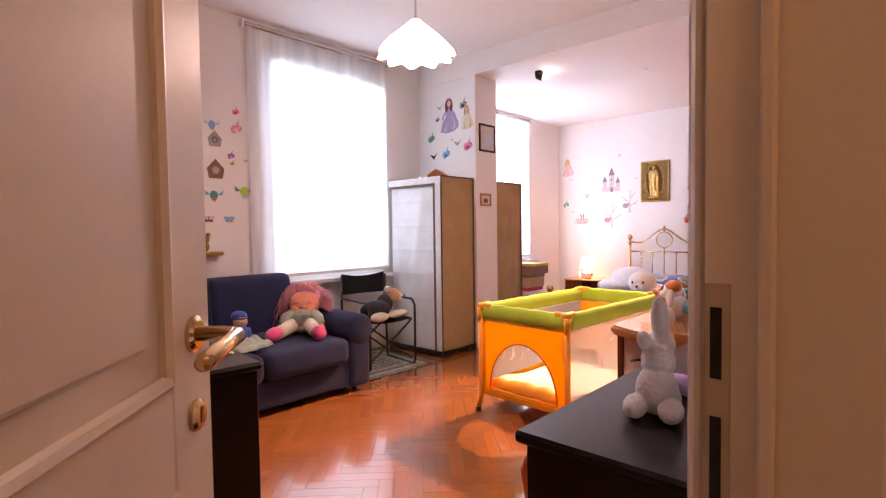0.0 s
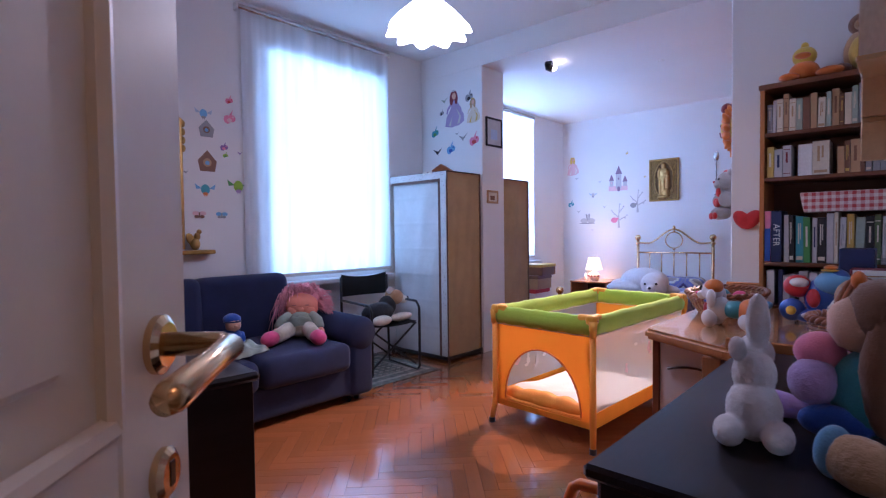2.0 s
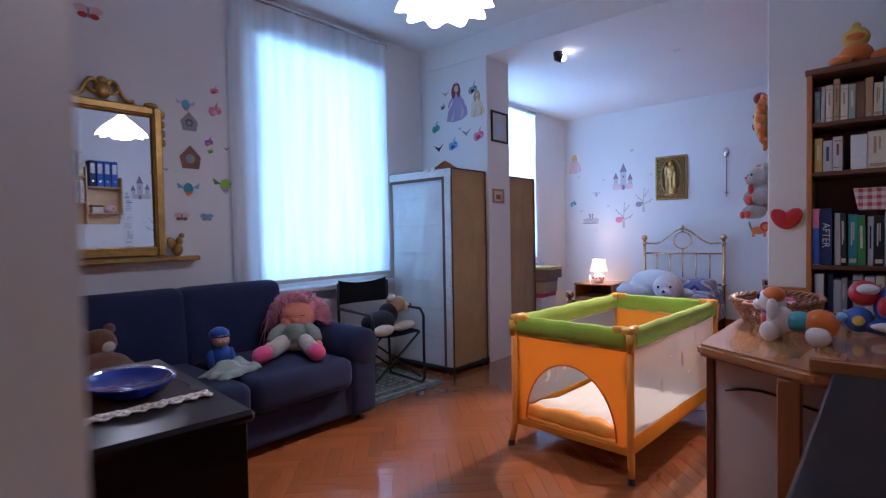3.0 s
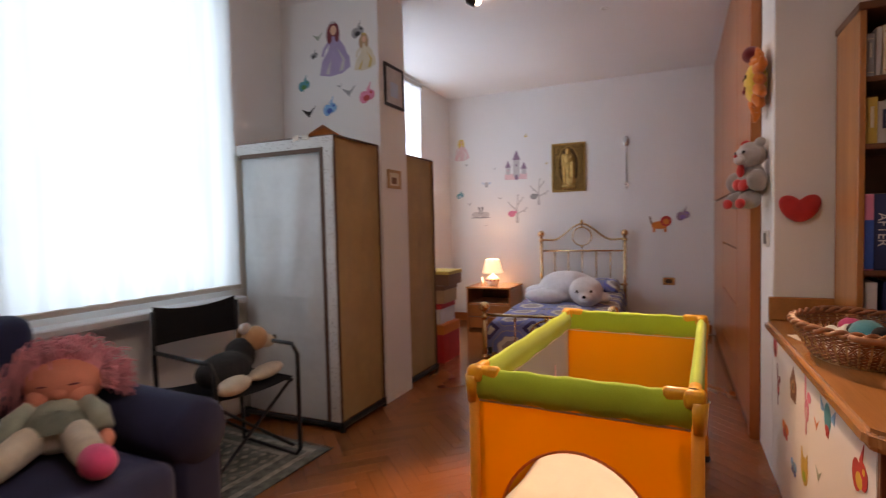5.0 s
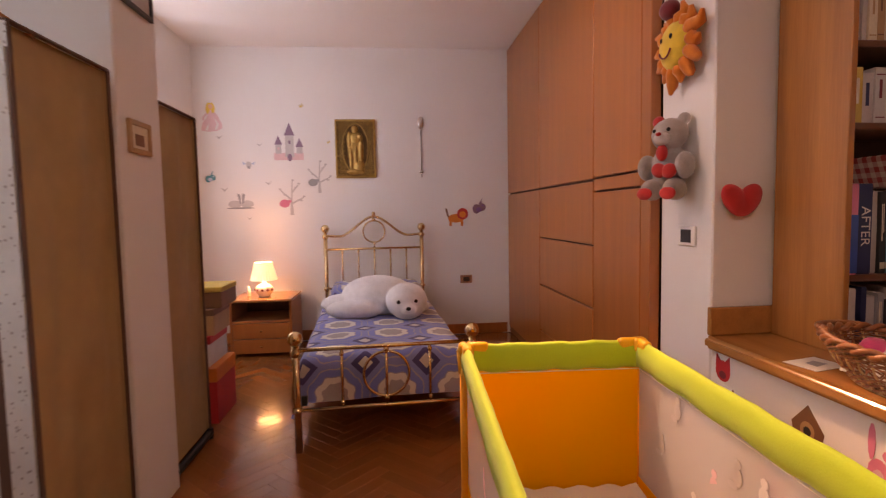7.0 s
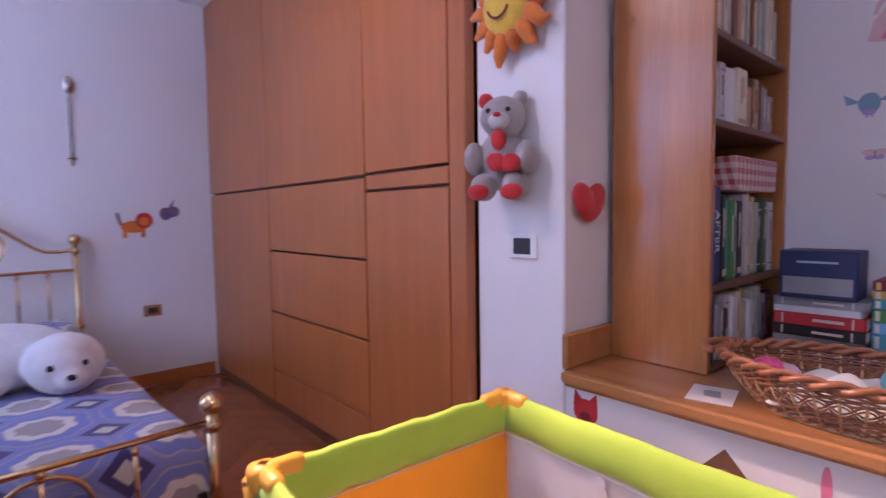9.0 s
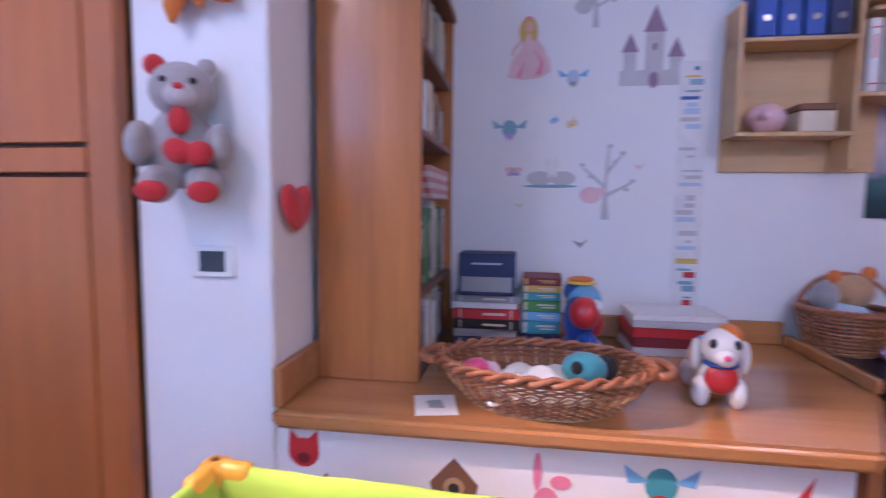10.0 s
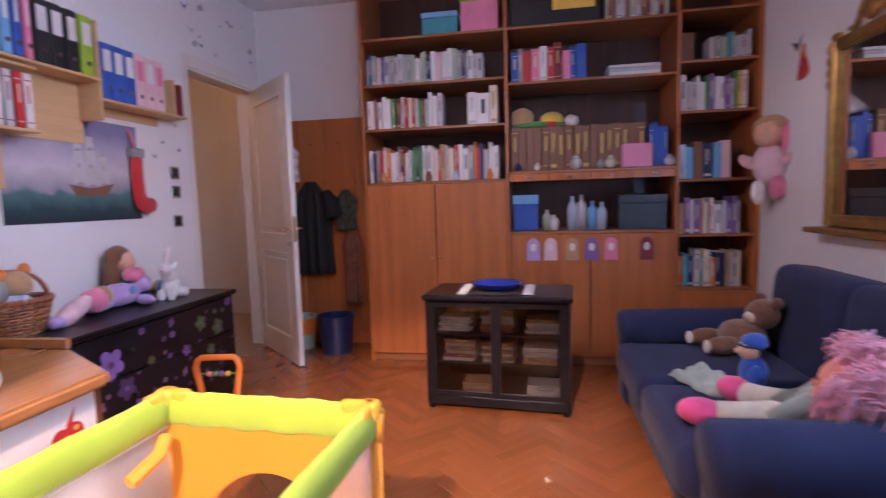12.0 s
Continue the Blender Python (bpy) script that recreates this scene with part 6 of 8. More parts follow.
def toy_dog():
    O, W, G = TOY["orange"], TOY["white"], TOY["teal"]
    blobs("toy_dog", "orange and white plastic toy dog with red bib", "toy", pose(-0.66, 3.20, CO, 0, 0, 172), [
        (W, (0.05, 0, 0.085), (0.058, 0.054, 0.058)), (TOY["red"], (0.092, 0, 0.082), (0.024, 0.042, 0.042)), (G, (-0.025, 0, 0.085), (0.065, 0.044, 0.042)), (O, (-0.095, 0, 0.082), (0.062, 0.054, 0.060)),
        (W, (0.08, 0, 0.165), (0.05, 0.052, 0.05)), (W, (0.125, 0, 0.145), (0.025, 0.028, 0.022)), (O, (0.065, 0.018, 0.19), (0.043, 0.036, 0.035)), (TOY["hotpink"], (0.15, 0, 0.152), (0.008, 0.01, 0.008)),
        (W, (0.06, 0.06, 0.135), (0.022, 0.014, 0.045)), (W, (0.06, -0.06, 0.135), (0.022, 0.014, 0.045)), (W, (0.075, 0.045, 0.04), (0.036, 0.024, 0.042)), (W, (0.075, -0.045, 0.04), (0.036, 0.024, 0.042)), (W, (-0.095, 0.045, 0.038), (0.044, 0.024, 0.04)), (W, (-0.095, -0.045, 0.038), (0.044, 0.024, 0.04)),
        (TOY["black"], (0.118, 0.028, 0.18), (0.008, 0.010, 0.013)), (TOY["black"], (0.118, -0.028, 0.18), (0.008, 0.010, 0.013)), (TOY["sky"], (-0.16, 0, 0.12), 0.018), (TOY["blue"], (0.075, 0, 0.118), (0.042, 0.045, 0.010))], 0.0, names="chest bib belly hind_body head muzzle patch nose ear ear foreleg foreleg hind_leg hind_leg eye eye tail collar")


toy_dog()
blobs("toy_elephant", "blue plastic elephant toy with red ball on a wheeled base", "toy", pose(-0.33, 3.53, CO), [
    (TOY["blue"], (0.0, 0, 0.13), (0.085, 0.06, 0.10)), (TOY["sky"], (0.03, -0.015, 0.20), (0.075, 0.06, 0.06)), (TOY["blue"], (0.045, 0, 0.225), (0.05, 0.058, 0.045)), (TOY["orange"], (0.02, 0, 0.275), (0.028, 0.045, 0.012)), (TOY["yellow"], (0.02, 0, 0.262), (0.04, 0.055, 0.007)),
    (TOY["red"], (-0.11, 0.0, 0.18), (0.06, 0.05, 0.055)), (TOY["white"], (-0.10, -0.035, 0.20), (0.04, 0.025, 0.024)), (TOY["red"], (-0.04, -0.045, 0.13), (0.03, 0.03, 0.045)), (TOY["green"], (0.14, 0, 0.17), (0.055, 0.04, 0.035)), (TOY["white"], (0.13, -0.02, 0.19), (0.05, 0.03, 0.018)),
    (TOY["blue"], (-0.13, -0.01, 0.065), (0.055, 0.04, 0.055)), (TOY["yellow"], (-0.13, -0.046, 0.065), (0.022, 0.01, 0.022)), (TOY["white"], (-0.01, -0.05, 0.045), (0.08, 0.025, 0.022)), (TOY["red"], (0.0, -0.062, 0.045), (0.05, 0.015, 0.012)), (TOY["blue"], (0.0, 0.0, 0.04), (0.14, 0.06, 0.04))], 0.0, names="body head_front head hat brim ball band ball trunk band wheel hub base_trim base_stripe base")
z = CO
for c, th, w, turn in (("navy", 0.04, 0.25, 0), ("grey", 0.03, 0.24, 2), ("black", 0.035, 0.25, -2), ("red", 0.04, 0.25, 1), ("white", 0.022, 0.24, 0), ("grey", 0.028, 0.25, -1)):
    book(pose(-0.28, 3.99, z, 0, 0, -90 + turn), (th, 0.2, w), c, "in a stack on the counter", "books stacked on the counter", True)
    z += th + 0.001
nb = carton("navy_box", "dark blue box with a grey picture, on stacked books", "box", pose(-0.30, 3.76, z), 0.14, 0.21, 0.155, CARD["navy"], CARD["navy"], False)
solid("printed_picture", CARD["grey"], [(-0.003, 0.0, 0.012, 0.198, 0.015, 0.07)], nb, "grey printed picture", 0)
solid("title_bar", CARD["paleblue"], [(-0.003, 0.0, 0.05, 0.16, 0.115, 0.122)], nb, "pale title bar", 0)
z = CO
for c, th, turn in (("navy", 0.05, 0), ("teal", 0.05, 3), ("sky", 0.035, -3), ("green", 0.04, 0), ("teal", 0.03, 4), ("gold", 0.025, 0), ("maroon", 0.03, -2)):
    book(pose(-0.24, 3.735, z, 0, 0, -90 + turn), (th, 0.17, 0.145), c, "in a stack on the counter", "books stacked on the counter", True)
    z += th + 0.001
z = CO
for c, th, turn in (("palegrey", 0.03, 3), ("maroon", 0.035, 0), ("red", 0.035, 2), ("palegrey", 0.025, -2), ("white", 0.02, 1)):
    book(pose(-0.28, 3.34, z, 0, 0, -90 + turn), (th, 0.22, 0.32), c, "in a stack on the counter", "books stacked on the counter", True)
    z += th + 0.001



def bookcase():
    t = thing("bookcase", "wooden bookcase standing on the counter, full of books", "bookcase", pose(-0.70, 4.035, CO))
    w, d, h = 0.69, 0.315, 1.30
    solid("side", CASEW, [(0, 0.024, 0, d, 0, h)], t, "honey-coloured wooden side")
    solid("side", CASEW, [(w - 0.024, w, 0, d, 0, h)], t)
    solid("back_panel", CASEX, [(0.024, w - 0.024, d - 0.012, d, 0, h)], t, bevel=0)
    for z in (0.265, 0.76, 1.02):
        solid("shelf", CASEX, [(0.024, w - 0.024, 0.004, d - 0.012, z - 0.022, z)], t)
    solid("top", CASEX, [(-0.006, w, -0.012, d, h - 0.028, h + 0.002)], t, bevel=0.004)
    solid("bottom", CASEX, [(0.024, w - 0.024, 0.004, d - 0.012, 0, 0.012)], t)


bookcase()


def case_row(x, z, length, height, palette, seed, **kw):
    book_row(pose(-0.70 + x, 4.055, CO + z), length, height, 0.2, palette, "in the bookcase", "books in the bookcase", seed, **kw)


def after_book(x, z):
    """The thick spine with a readable title."""
    b = book(pose(-0.70 + x, 4.05, CO + z), (0.052, 0.2, 0.30), "navy", "in the bookcase", "books in the bookcase")
    cu = bpy.data.curves.new("title", "FONT")
    cu.body, cu.size, cu.extrude, cu.align_x, cu.align_y = "AFTER", 0.046, 0.0004, "CENTER", "CENTER"
    ob = new("title", cu)
    dg = bpy.context.evaluated_depsgraph_get()
    me = bpy.data.meshes.new_from_object(ob.evaluated_get(dg))
    bpy.data.objects.remove(ob)
    me.materials.clear()
    me.materials.append(CARD["white"])
    ti = new("title", me)
    ti.parent = b
    ti.matrix_parent_inverse = b.matrix_world.inverted()
    ti.matrix_basis = pose(-0.70 + x + 0.026, 4.0475, CO + z + 0.16) @ Matrix(((0, 1, 0, 0), (0, 0, -1, 0), (-1, 0, 0, 0), (0, 0, 0, 1)))


case_row(0.03, 0.012, 0.05, 0.22, ["white"], 30, thin=0.035, thick=0.045)
case_row(0.09, 0.012, 0.55, 0.215, ["palegrey", "maroon", "navy", "white", "sage", "cream", "black", "gold", "white", "grey", "palegrey"], 31, thin=0.02)
tall = book(pose(-0.674, 4.046, CO + 0.265), (0.03, 0.19, 0.30), "pink", "in the bookcase", "books in the bookcase")
tall["label"] = "pink and bright blue book standing in the bookcase"
solid("blue_band", CARD["blue"], [(0.0, 1.0, -0.008, -0.0045, 0.02, 0.66)], tall, "bright blue lower half of the spine", 0)
after_book(0.058, 0.265)
case_row(0.115, 0.265, 0.53, 0.285, ["palegrey", "cream", "palegrey", "black", "green", "teal", "sage", "grey", "brown", "palegrey", "moss", "gold", "tan"], 41, vary=0.15)
case_row(0.028, 0.76, 0.14, 0.215, ["sage", "gold", "cream", "palegrey"], 33, thin=0.025)
case_row(0.18, 0.76, 0.16, 0.21, ["cream", "white"], 34, thin=0.05, thick=0.08)
case_row(0.36, 0.76, 0.28, 0.18, ["brown", "maroon", "tan", "grey"], 35)
case_row(0.028, 1.02, 0.62, 0.225, ["palegrey", "cream", "tan", "cream", "grey", "palegrey", "cream", "sage", "brown"], 36)


def gingham_box():
    bm = bmesh.new()
    uv = bm.loops.layers.uv.new("UVMap")
    box(bm, 0, 0.40, 0, 0.2, 0, 0.11, 0.004)
    for v in bm.verts:
        v.co.x = 0.2 + (v.co.x - 0.2) * (0.92 + 0.9 * v.co.z)
    for f in bm.faces:
        for lp in f.loops:
            c = lp.vert.co
            lp[uv].uv = ((c.x + c.y) * 28, c.z * 28 if abs(f.normal.z) < 0.7 else c.y * 28)
    ob = part("gingham_box", bm, GINGHAM)
    ob.matrix_world = pose(-0.50, 4.04, CO + 0.265 + 0.288)
    tagged(ob, "red and white gingham fabric box lying on the books", "box")


gingham_box()
BT = CO + 1.3025
blobs("plush_duck", "yellow plush duck with orange feet on the bookcase", "soft toy", pose(-0.50, 4.14, BT, 0, 0, -90), [(PLUSH["orange"], (0.0, 0, 0.06), (0.07, 0.075, 0.06)), (PLUSH["yellow"], (-0.01, 0, 0.15), (0.06, 0.06, 0.055)), (PLUSH["orange"], (0.06, 0, 0.14), (0.03, 0.04, 0.018)), (PLUSH["orange"], (0.07, 0.13, 0.025), (0.06, 0.07, 0.025)), (PLUSH["orange"], (0.09, -0.06, 0.022), (0.055, 0.05, 0.022)), (PLUSH["yellow"], (-0.02, 0.0, 0.21), (0.02, 0.02, 0.025))], 0.004, names="wing body beak foot foot tuft", fur=0.003)
blobs("plush_beaver", "brown and cream plush animal sitting on the bookcase", "soft toy", pose(-0.24, 4.16, BT, 0, 0, -90), [(PLUSH["tan"], (0, 0, 0.12), (0.075, 0.085, 0.12)), (PLUSH["gold"], (0.04, 0, 0.11), (0.05, 0.06, 0.09)), (PLUSH["brown"], (0, 0, 0.27), (0.065, 0.065, 0.06)), (PLUSH["tan"], (0.05, 0, 0.255), (0.035, 0.035, 0.03)), (PLUSH["brown"], (0.06, 0.08, 0.03), (0.06, 0.04, 0.03)), (PLUSH["brown"], (0.06, -0.08, 0.03), (0.06, 0.04, 0.03)), (PLUSH["brown"], (0.03, 0.10, 0.16), (0.03, 0.05, 0.03))], 0.004, names="body belly head muzzle foot foot paw", fur=0.004)

# ---- pillar decorations ----
blobs("plush_bear", "grey plush bear with red heart hung on the pillar", "soft toy", pose(-0.945, 4.60, 1.27, 0, 0, 206), [
    (PLUSH["greige"], (0.055, 0, 0.135), (0.06, 0.082, 0.10)), (PLUSH["greige"], (0.065, 0.004, 0.272), (0.066, 0.076, 0.068)), (PLUSH["palegrey"], (0.122, 0.008, 0.252), (0.028, 0.036, 0.028)), (PLUSH["red"], (0.147, 0.008, 0.268), (0.008, 0.013, 0.008)), (PLUSH["greige"], (0.05, 0.058, 0.332), 0.025), (PLUSH["red"], (0.05, -0.058, 0.332), 0.026),
    (PLUSH["greige"], (0.085, 0.088, 0.14), (0.052, 0.032, 0.055)), (PLUSH["greige"], (0.085, -0.088, 0.14), (0.052, 0.032, 0.055)), (PLUSH["red"], (0.118, 0.004, 0.195), (0.016, 0.026, 0.034)), (PLUSH["red"], (0.128, 0.045, 0.118), (0.020, 0.034, 0.030), (20, 0, 0)), (PLUSH["red"], (0.130, 0.0, 0.122), (0.020, 0.034, 0.030), (-30, 0, 0)),
    (PLUSH["greige"], (0.10, 0.052, 0.045), (0.058, 0.042, 0.045)), (PLUSH["greige"], (0.10, -0.052, 0.045), (0.058, 0.042, 0.045)), (PLUSH["red"], (0.150, 0.054, 0.028), (0.016, 0.036, 0.026)), (PLUSH["red"], (0.150, -0.054, 0.028), (0.016, 0.036, 0.026)), (PLUSH["black"], (0.122, 0.036, 0.286), 0.008), (PLUSH["black"], (0.122, -0.028, 0.286), 0.008)], 0.003, names="body body muzzle nose body ear body body scarf heart heart body body paw_pad paw_pad eye eye", fur=0.003)


def plush_sun():
    t = thing("plush_sun", "yellow plush sun with orange rays hung on the pillar", "soft toy", pose(-0.982, 4.56, 1.90))
    bm = bmesh.new()
    ball(bm, (0, 0, 0), (0.052, 0.10, 0.10), u=24, v=18)
    face = part("face", bm, PLUSH["yellow"], t, smooth=True)
    for k in range(14):
        a, long = 2 * math.pi * k / 14, 0.02 * math.sin(k * 2.4)
        bm = bmesh.new()
        tube(bm, [(0.0, 0.08 * math.cos(a), 0.08 * math.sin(a)), (0.0, 0.11 * math.cos(a), 0.11 * math.sin(a)), (0.012, (0.14 + long) * math.cos(a + 0.1), (0.14 + long) * math.sin(a + 0.1)), (0.0, (0.172 + long) * math.cos(a), (0.172 + long) * math.sin(a))], [0.022, 0.029, 0.022, 0.008], 10)
        part("ray", bm, PLUSH["orange"], t, smooth=True)
    bm = bmesh.new()
    ball(bm, (-0.02, 0.02, 0.15), (0.04, 0.05, 0.04))
    part("bow", bm, PLUSH["maroon"], t, "dark red bow", True)
    bm = bmesh.new()
    tube(bm, [(-0.052, 0.045 * math.cos(a), 0.045 * math.sin(a) - 0.005) for a in [math.pi * (1.12 + 0.76 * k / 10) for k in range(11)]], 0.004, 6)
    part("smile", bm, PLUSH["maroon"], face, smooth=True)
    for y in (-0.035, 0.035):
        bm = bmesh.new()
        ball(bm, (-0.046, y, 0.028), (0.007, 0.008, 0.011), u=10, v=8)
        part("eye", bm, PLUSH["black"], face, smooth=True)


plush_sun()
blobs("heart_cushion", "small red plush heart hung on the white pillar", "soft toy", pose(-0.83, 4.355, 1.20), [(PLUSH["red"], (-0.026, 0, 0.062), (0.046, 0.024, 0.072), (0, -38, 0)), (PLUSH["red"], (0.026, 0, 0.062), (0.046, 0.024, 0.072), (0, 38, 0)), (PLUSH["red"], (0, 0, 0.045), (0.045, 0.022, 0.045))], 0.002, names="body body body")
th = thing("thermostat", "white wall thermostat with dark display", "thermostat", pose(-0.93, 4.54, 1.12))
solid("plate", LAMPSHADE_W, [(-0.012, 0, -0.06, 0.06, -0.042, 0.042)], th, bevel=0.004)
solid("display", BLACKP, [(-0.015, -0.012, -0.036, 0.036, -0.027, 0.027)], th, bevel=0.001)


def picture(m, w, h, label, frame_m, inner, motif="paleblue"):
    t = thing("framed_picture", label, "picture", m)
    for a in ((0, 0.015, 0, 0.02, 0, h), (0, 0.015, w - 0.02, w, 0, h), (0, 0.015, 0.02, w - 0.02, 0, 0.02), (0, 0.015, 0.02, w - 0.02, h - 0.02, h)):
        solid("frame_bar", frame_m, [a], t, bevel=0.002)
    solid("print", inner, [(0.002, 0.007, 0.018, w - 0.018, 0.018, h - 0.018)], t, bevel=0)
    solid("motif", CARD[motif], [(0.007, 0.008, w * 0.3, w * 0.7, h * 0.25, h * 0.6)], t, bevel=0)


picture(pose(-3.165, 4.60, 2.06), 0.27, 0.29, "small picture in a black frame on the pillar", BLACKM, CARD["palegrey"])
picture(pose(-3.165, 4.61, 1.49), 0.18, 0.13, "small picture in a pale frame on the pillar", CARD["tan"], CARD["cream"], "brown")


# ---- built-in closet ----
def closet():
    t = thing("closet", "tall built-in cherry wood closet with doors and drawers", "closet", pose(-0.98, 4.77, 0))
    top = HA - 0.004
    solid("carcass", JOINT, [(0.025, 0.97, 0.09, 2.874, 0, top)], t)
    solid("side_post", CHERRY, [(0.0, 0.05, 0.0, 0.088, 0, top)], t)
    solid("plinth", CHERRY_D, [(0.01, 0.025, 0.09, 2.874, 0, 0.06)], t)
    cols = ((0.094, 0.664), (0.674, 1.764), (1.774, 2.868))
    for k, (a, b) in enumerate(cols):
        half = (a + b) / 2
        if k == 0:
            solid("door", CHERRY, [(0, 0.022, a, b, 1.424, top - 0.01)], t)
            solid("door", CHERRY, [(0, 0.022, a, b, 0.066, 1.335)], t)
            solid("grip_strip", CHERRY, [(0.002, 0.022, a, b, 1.347, 1.412)], t)
        else:
            solid("door", CHERRY, [(0, 0.022, a, b, 1.418, top - 0.01)], t)
            if k == 1:
                for z0, z1 in ((0.066, 0.268), (0.280, 0.638), (0.650, 1.018), (1.030, 1.402)):
                    solid("drawer", CHERRY, [(0, 0.022, a, b, z0, z1)], t)
            else:
                solid("door", CHERRY, [(0, 0.022, a, b, 0.066, 1.402)], t)


closet()


# ---- bed ----
def bed():
    t = thing("bed", "brass single bed with curved head and rosette bedspread", "bed", pose(-2.333, 7.56, 0, 0, 0, 3.0))
    W = 0.465

    def end(y, top, low, arch, n, ring_z, ring_r):
        for x in (-W, W):
            bm = bmesh.new()
            tube(bm, [(x, y, 0), (x, y, top - 0.03)], 0.019, 14)
            for z in (top - 0.075, low):
                lathe(bm, [(0.02, -0.02), (0.03, -0.008), (0.03, 0.008), (0.02, 0.02)], (x, y, z), 14)
            part("post", bm, BRASS, t, smooth=True)
            bm = bmesh.new()
            ball(bm, (x, y, top), 0.04)
            part("knob", bm, BRASS, t, smooth=True)
        for z in (low, low + n[0]):
            bm = bmesh.new()
            tube(bm, [(-W, y, z), (W, y, z)], 0.011, 10)
            part("rail", bm, BRASS, t, smooth=True)
        for k in range(n[1]):
            x = -W + 2 * W * (k + 1) / (n[1] + 1)
            if abs(x) < 0.02 and ring_r > 0.12:
                continue
            bm = bmesh.new()
            tube(bm, [(x, y, low), (x, y, low + n[0])], 0.008, 8)
            for z in (low + 0.03, low + n[0] - 0.03):
                ball(bm, (x, y, z), (0.013, 0.013, 0.016), u=8, v=6)
            part("spindle", bm, BRASS, t, smooth=True)
        if arch:
            bm = bmesh.new()
            pts = []
            for k in range(41):
                u = k / 20 - 1
                a = abs(u)
                q = min(1, a / 0.72)
                hgt = arch * (1 - 3 * q ** 2 + 2 * q ** 3) + (0.012 * ((a - 0.72) / 0.28) ** 2 if a > 0.72 else 0)
                pts.append((u * W, y, top - 0.075 + hgt))
            tube(bm, pts, 0.012, 10)
            ball(bm, (0, y, top - 0.075 + arch + 0.02), (0.02, 0.02, 0.03), u=10, v=8)
            part("arch", bm, BRASS, t, smooth=True)
        bm = bmesh.new()
        tube(bm, [(ring_r * math.cos(a), y, ring_z + ring_r * math.sin(a)) for a in [2 * math.pi * k / 36 for k in range(36)]], 0.008, 8, True)
        ball(bm, (0, y, ring_z + ring_r + 0.012), 0.016, u=10, v=8)
        ball(bm, (0, y, ring_z - ring_r - 0.012), 0.016, u=10, v=8)
        tube(bm, [(0, y, ring_z - ring_r), (0, y, ring_z - ring_r - 0.05)], 0.007, 6)
        part("ring", bm, BRASS, t, smooth=True)
    end(0.0, 1.10, 0.52, 0.185, (0.38, 5), 1.065, 0.105)
    end(-2.36, 0.60, 0.22, 0.0, (0.32, 3), 0.39, 0.12)
    solid("bedstead", BLACKM, [(-W + 0.02, -W + 0.05, -2.35, -0.01, 0.24, 0.29), (W - 0.05, W - 0.02, -2.35, -0.01, 0.24, 0.29)], t, bevel=0)
    bm = bmesh.new()
    box(bm, -W + 0.035, W - 0.035, -2.31, -0.04, 0.27, 0.47, 0.03, 2)
    part("mattress", bm, SHEET, t)
    bm = bmesh.new()
    uv = bm.loops.layers.uv.new("UVMap")
    prof = [(-0.50, 0.16)] + [(-0.488, 0.24), (-0.478, 0.34), (-0.468, 0.43), (-0.44, 0.475), (-0.38, 0.485), (-0.2, 0.492), (0, 0.494), (0.2, 0.492), (0.38, 0.485), (0.44, 0.475), (0.468, 0.43), (0.478, 0.34), (0.488, 0.24), (0.50, 0.16)]
    us = [0.0]
    for a, b in zip(prof, prof[1:]):
        us.append(us[-1] + math.dist(a, b))
    ys = [-0.06 - 0.08 * k for k in range(28)] + [-2.29, -2.315, -2.325, -2.33, -2.333, -2.335]
    drop = [0] * 28 + [0.0, 0.03, 0.09, 0.15, 0.2, 0.235]
    rows, vv = [], []
    v = 0.0
    for j, y in enumerate(ys):
        if j:
            v += math.dist((ys[j - 1], -drop[j - 1]), (y, -drop[j]))
        vv.append(v)
        row = []
        for i, (x, z) in enumerate(prof):
            zz = z + 0.006 * math.sin(j * 0.9 + i) - drop[j]
            if drop[j] > 0:
                zz = max(zz, 0.17 + 0.01 * math.sin(i)) if abs(x) > 0.44 else max(zz, 0.25 + 0.008 * math.sin(i * 2))
            row.append(bm.verts.new((x * (1 + 0.02 * math.sin(j * 1.1)) if z < 0.4 else x, y, zz)))
        rows.append(row)
    for j in range(len(rows) - 1):
        for i in range(len(prof) - 1):
            f = bm.faces.new((rows[j][i], rows[j][i + 1], rows[j + 1][i + 1], rows[j + 1][i]))
            for lp, (a, b) in zip(f.loops, ((j, i), (j, i + 1), (j + 1, i + 1), (j + 1, i))):
                lp[uv].uv = (us[b] * 3.05, vv[a] * 3.05)
    part("bedspread", bm, BEDSPREAD, t, "blue bedspread with beige rosettes", True)
    bm = bmesh.new()
    uv = bm.loops.layers.uv.new("UVMap")
    box(bm, -0.40, 0.42, -0.50, -0.08, 0.47, 0.62, 0.06, 4)
    for f in bm.faces:
        for lp in f.loops:
            lp[uv].uv = (lp.vert.co.x * 3.3 + 0.2, (lp.vert.co.y + lp.vert.co.z) * 3.3)
    for vtx in bm.verts:
        vtx.co.z += 0.02 * math.sin(vtx.co.x * 9) - 0.10 * abs(vtx.co.x) ** 2
    part("pillow", bm, BEDSPREAD, t, "pillow in the same rosette cloth", True)


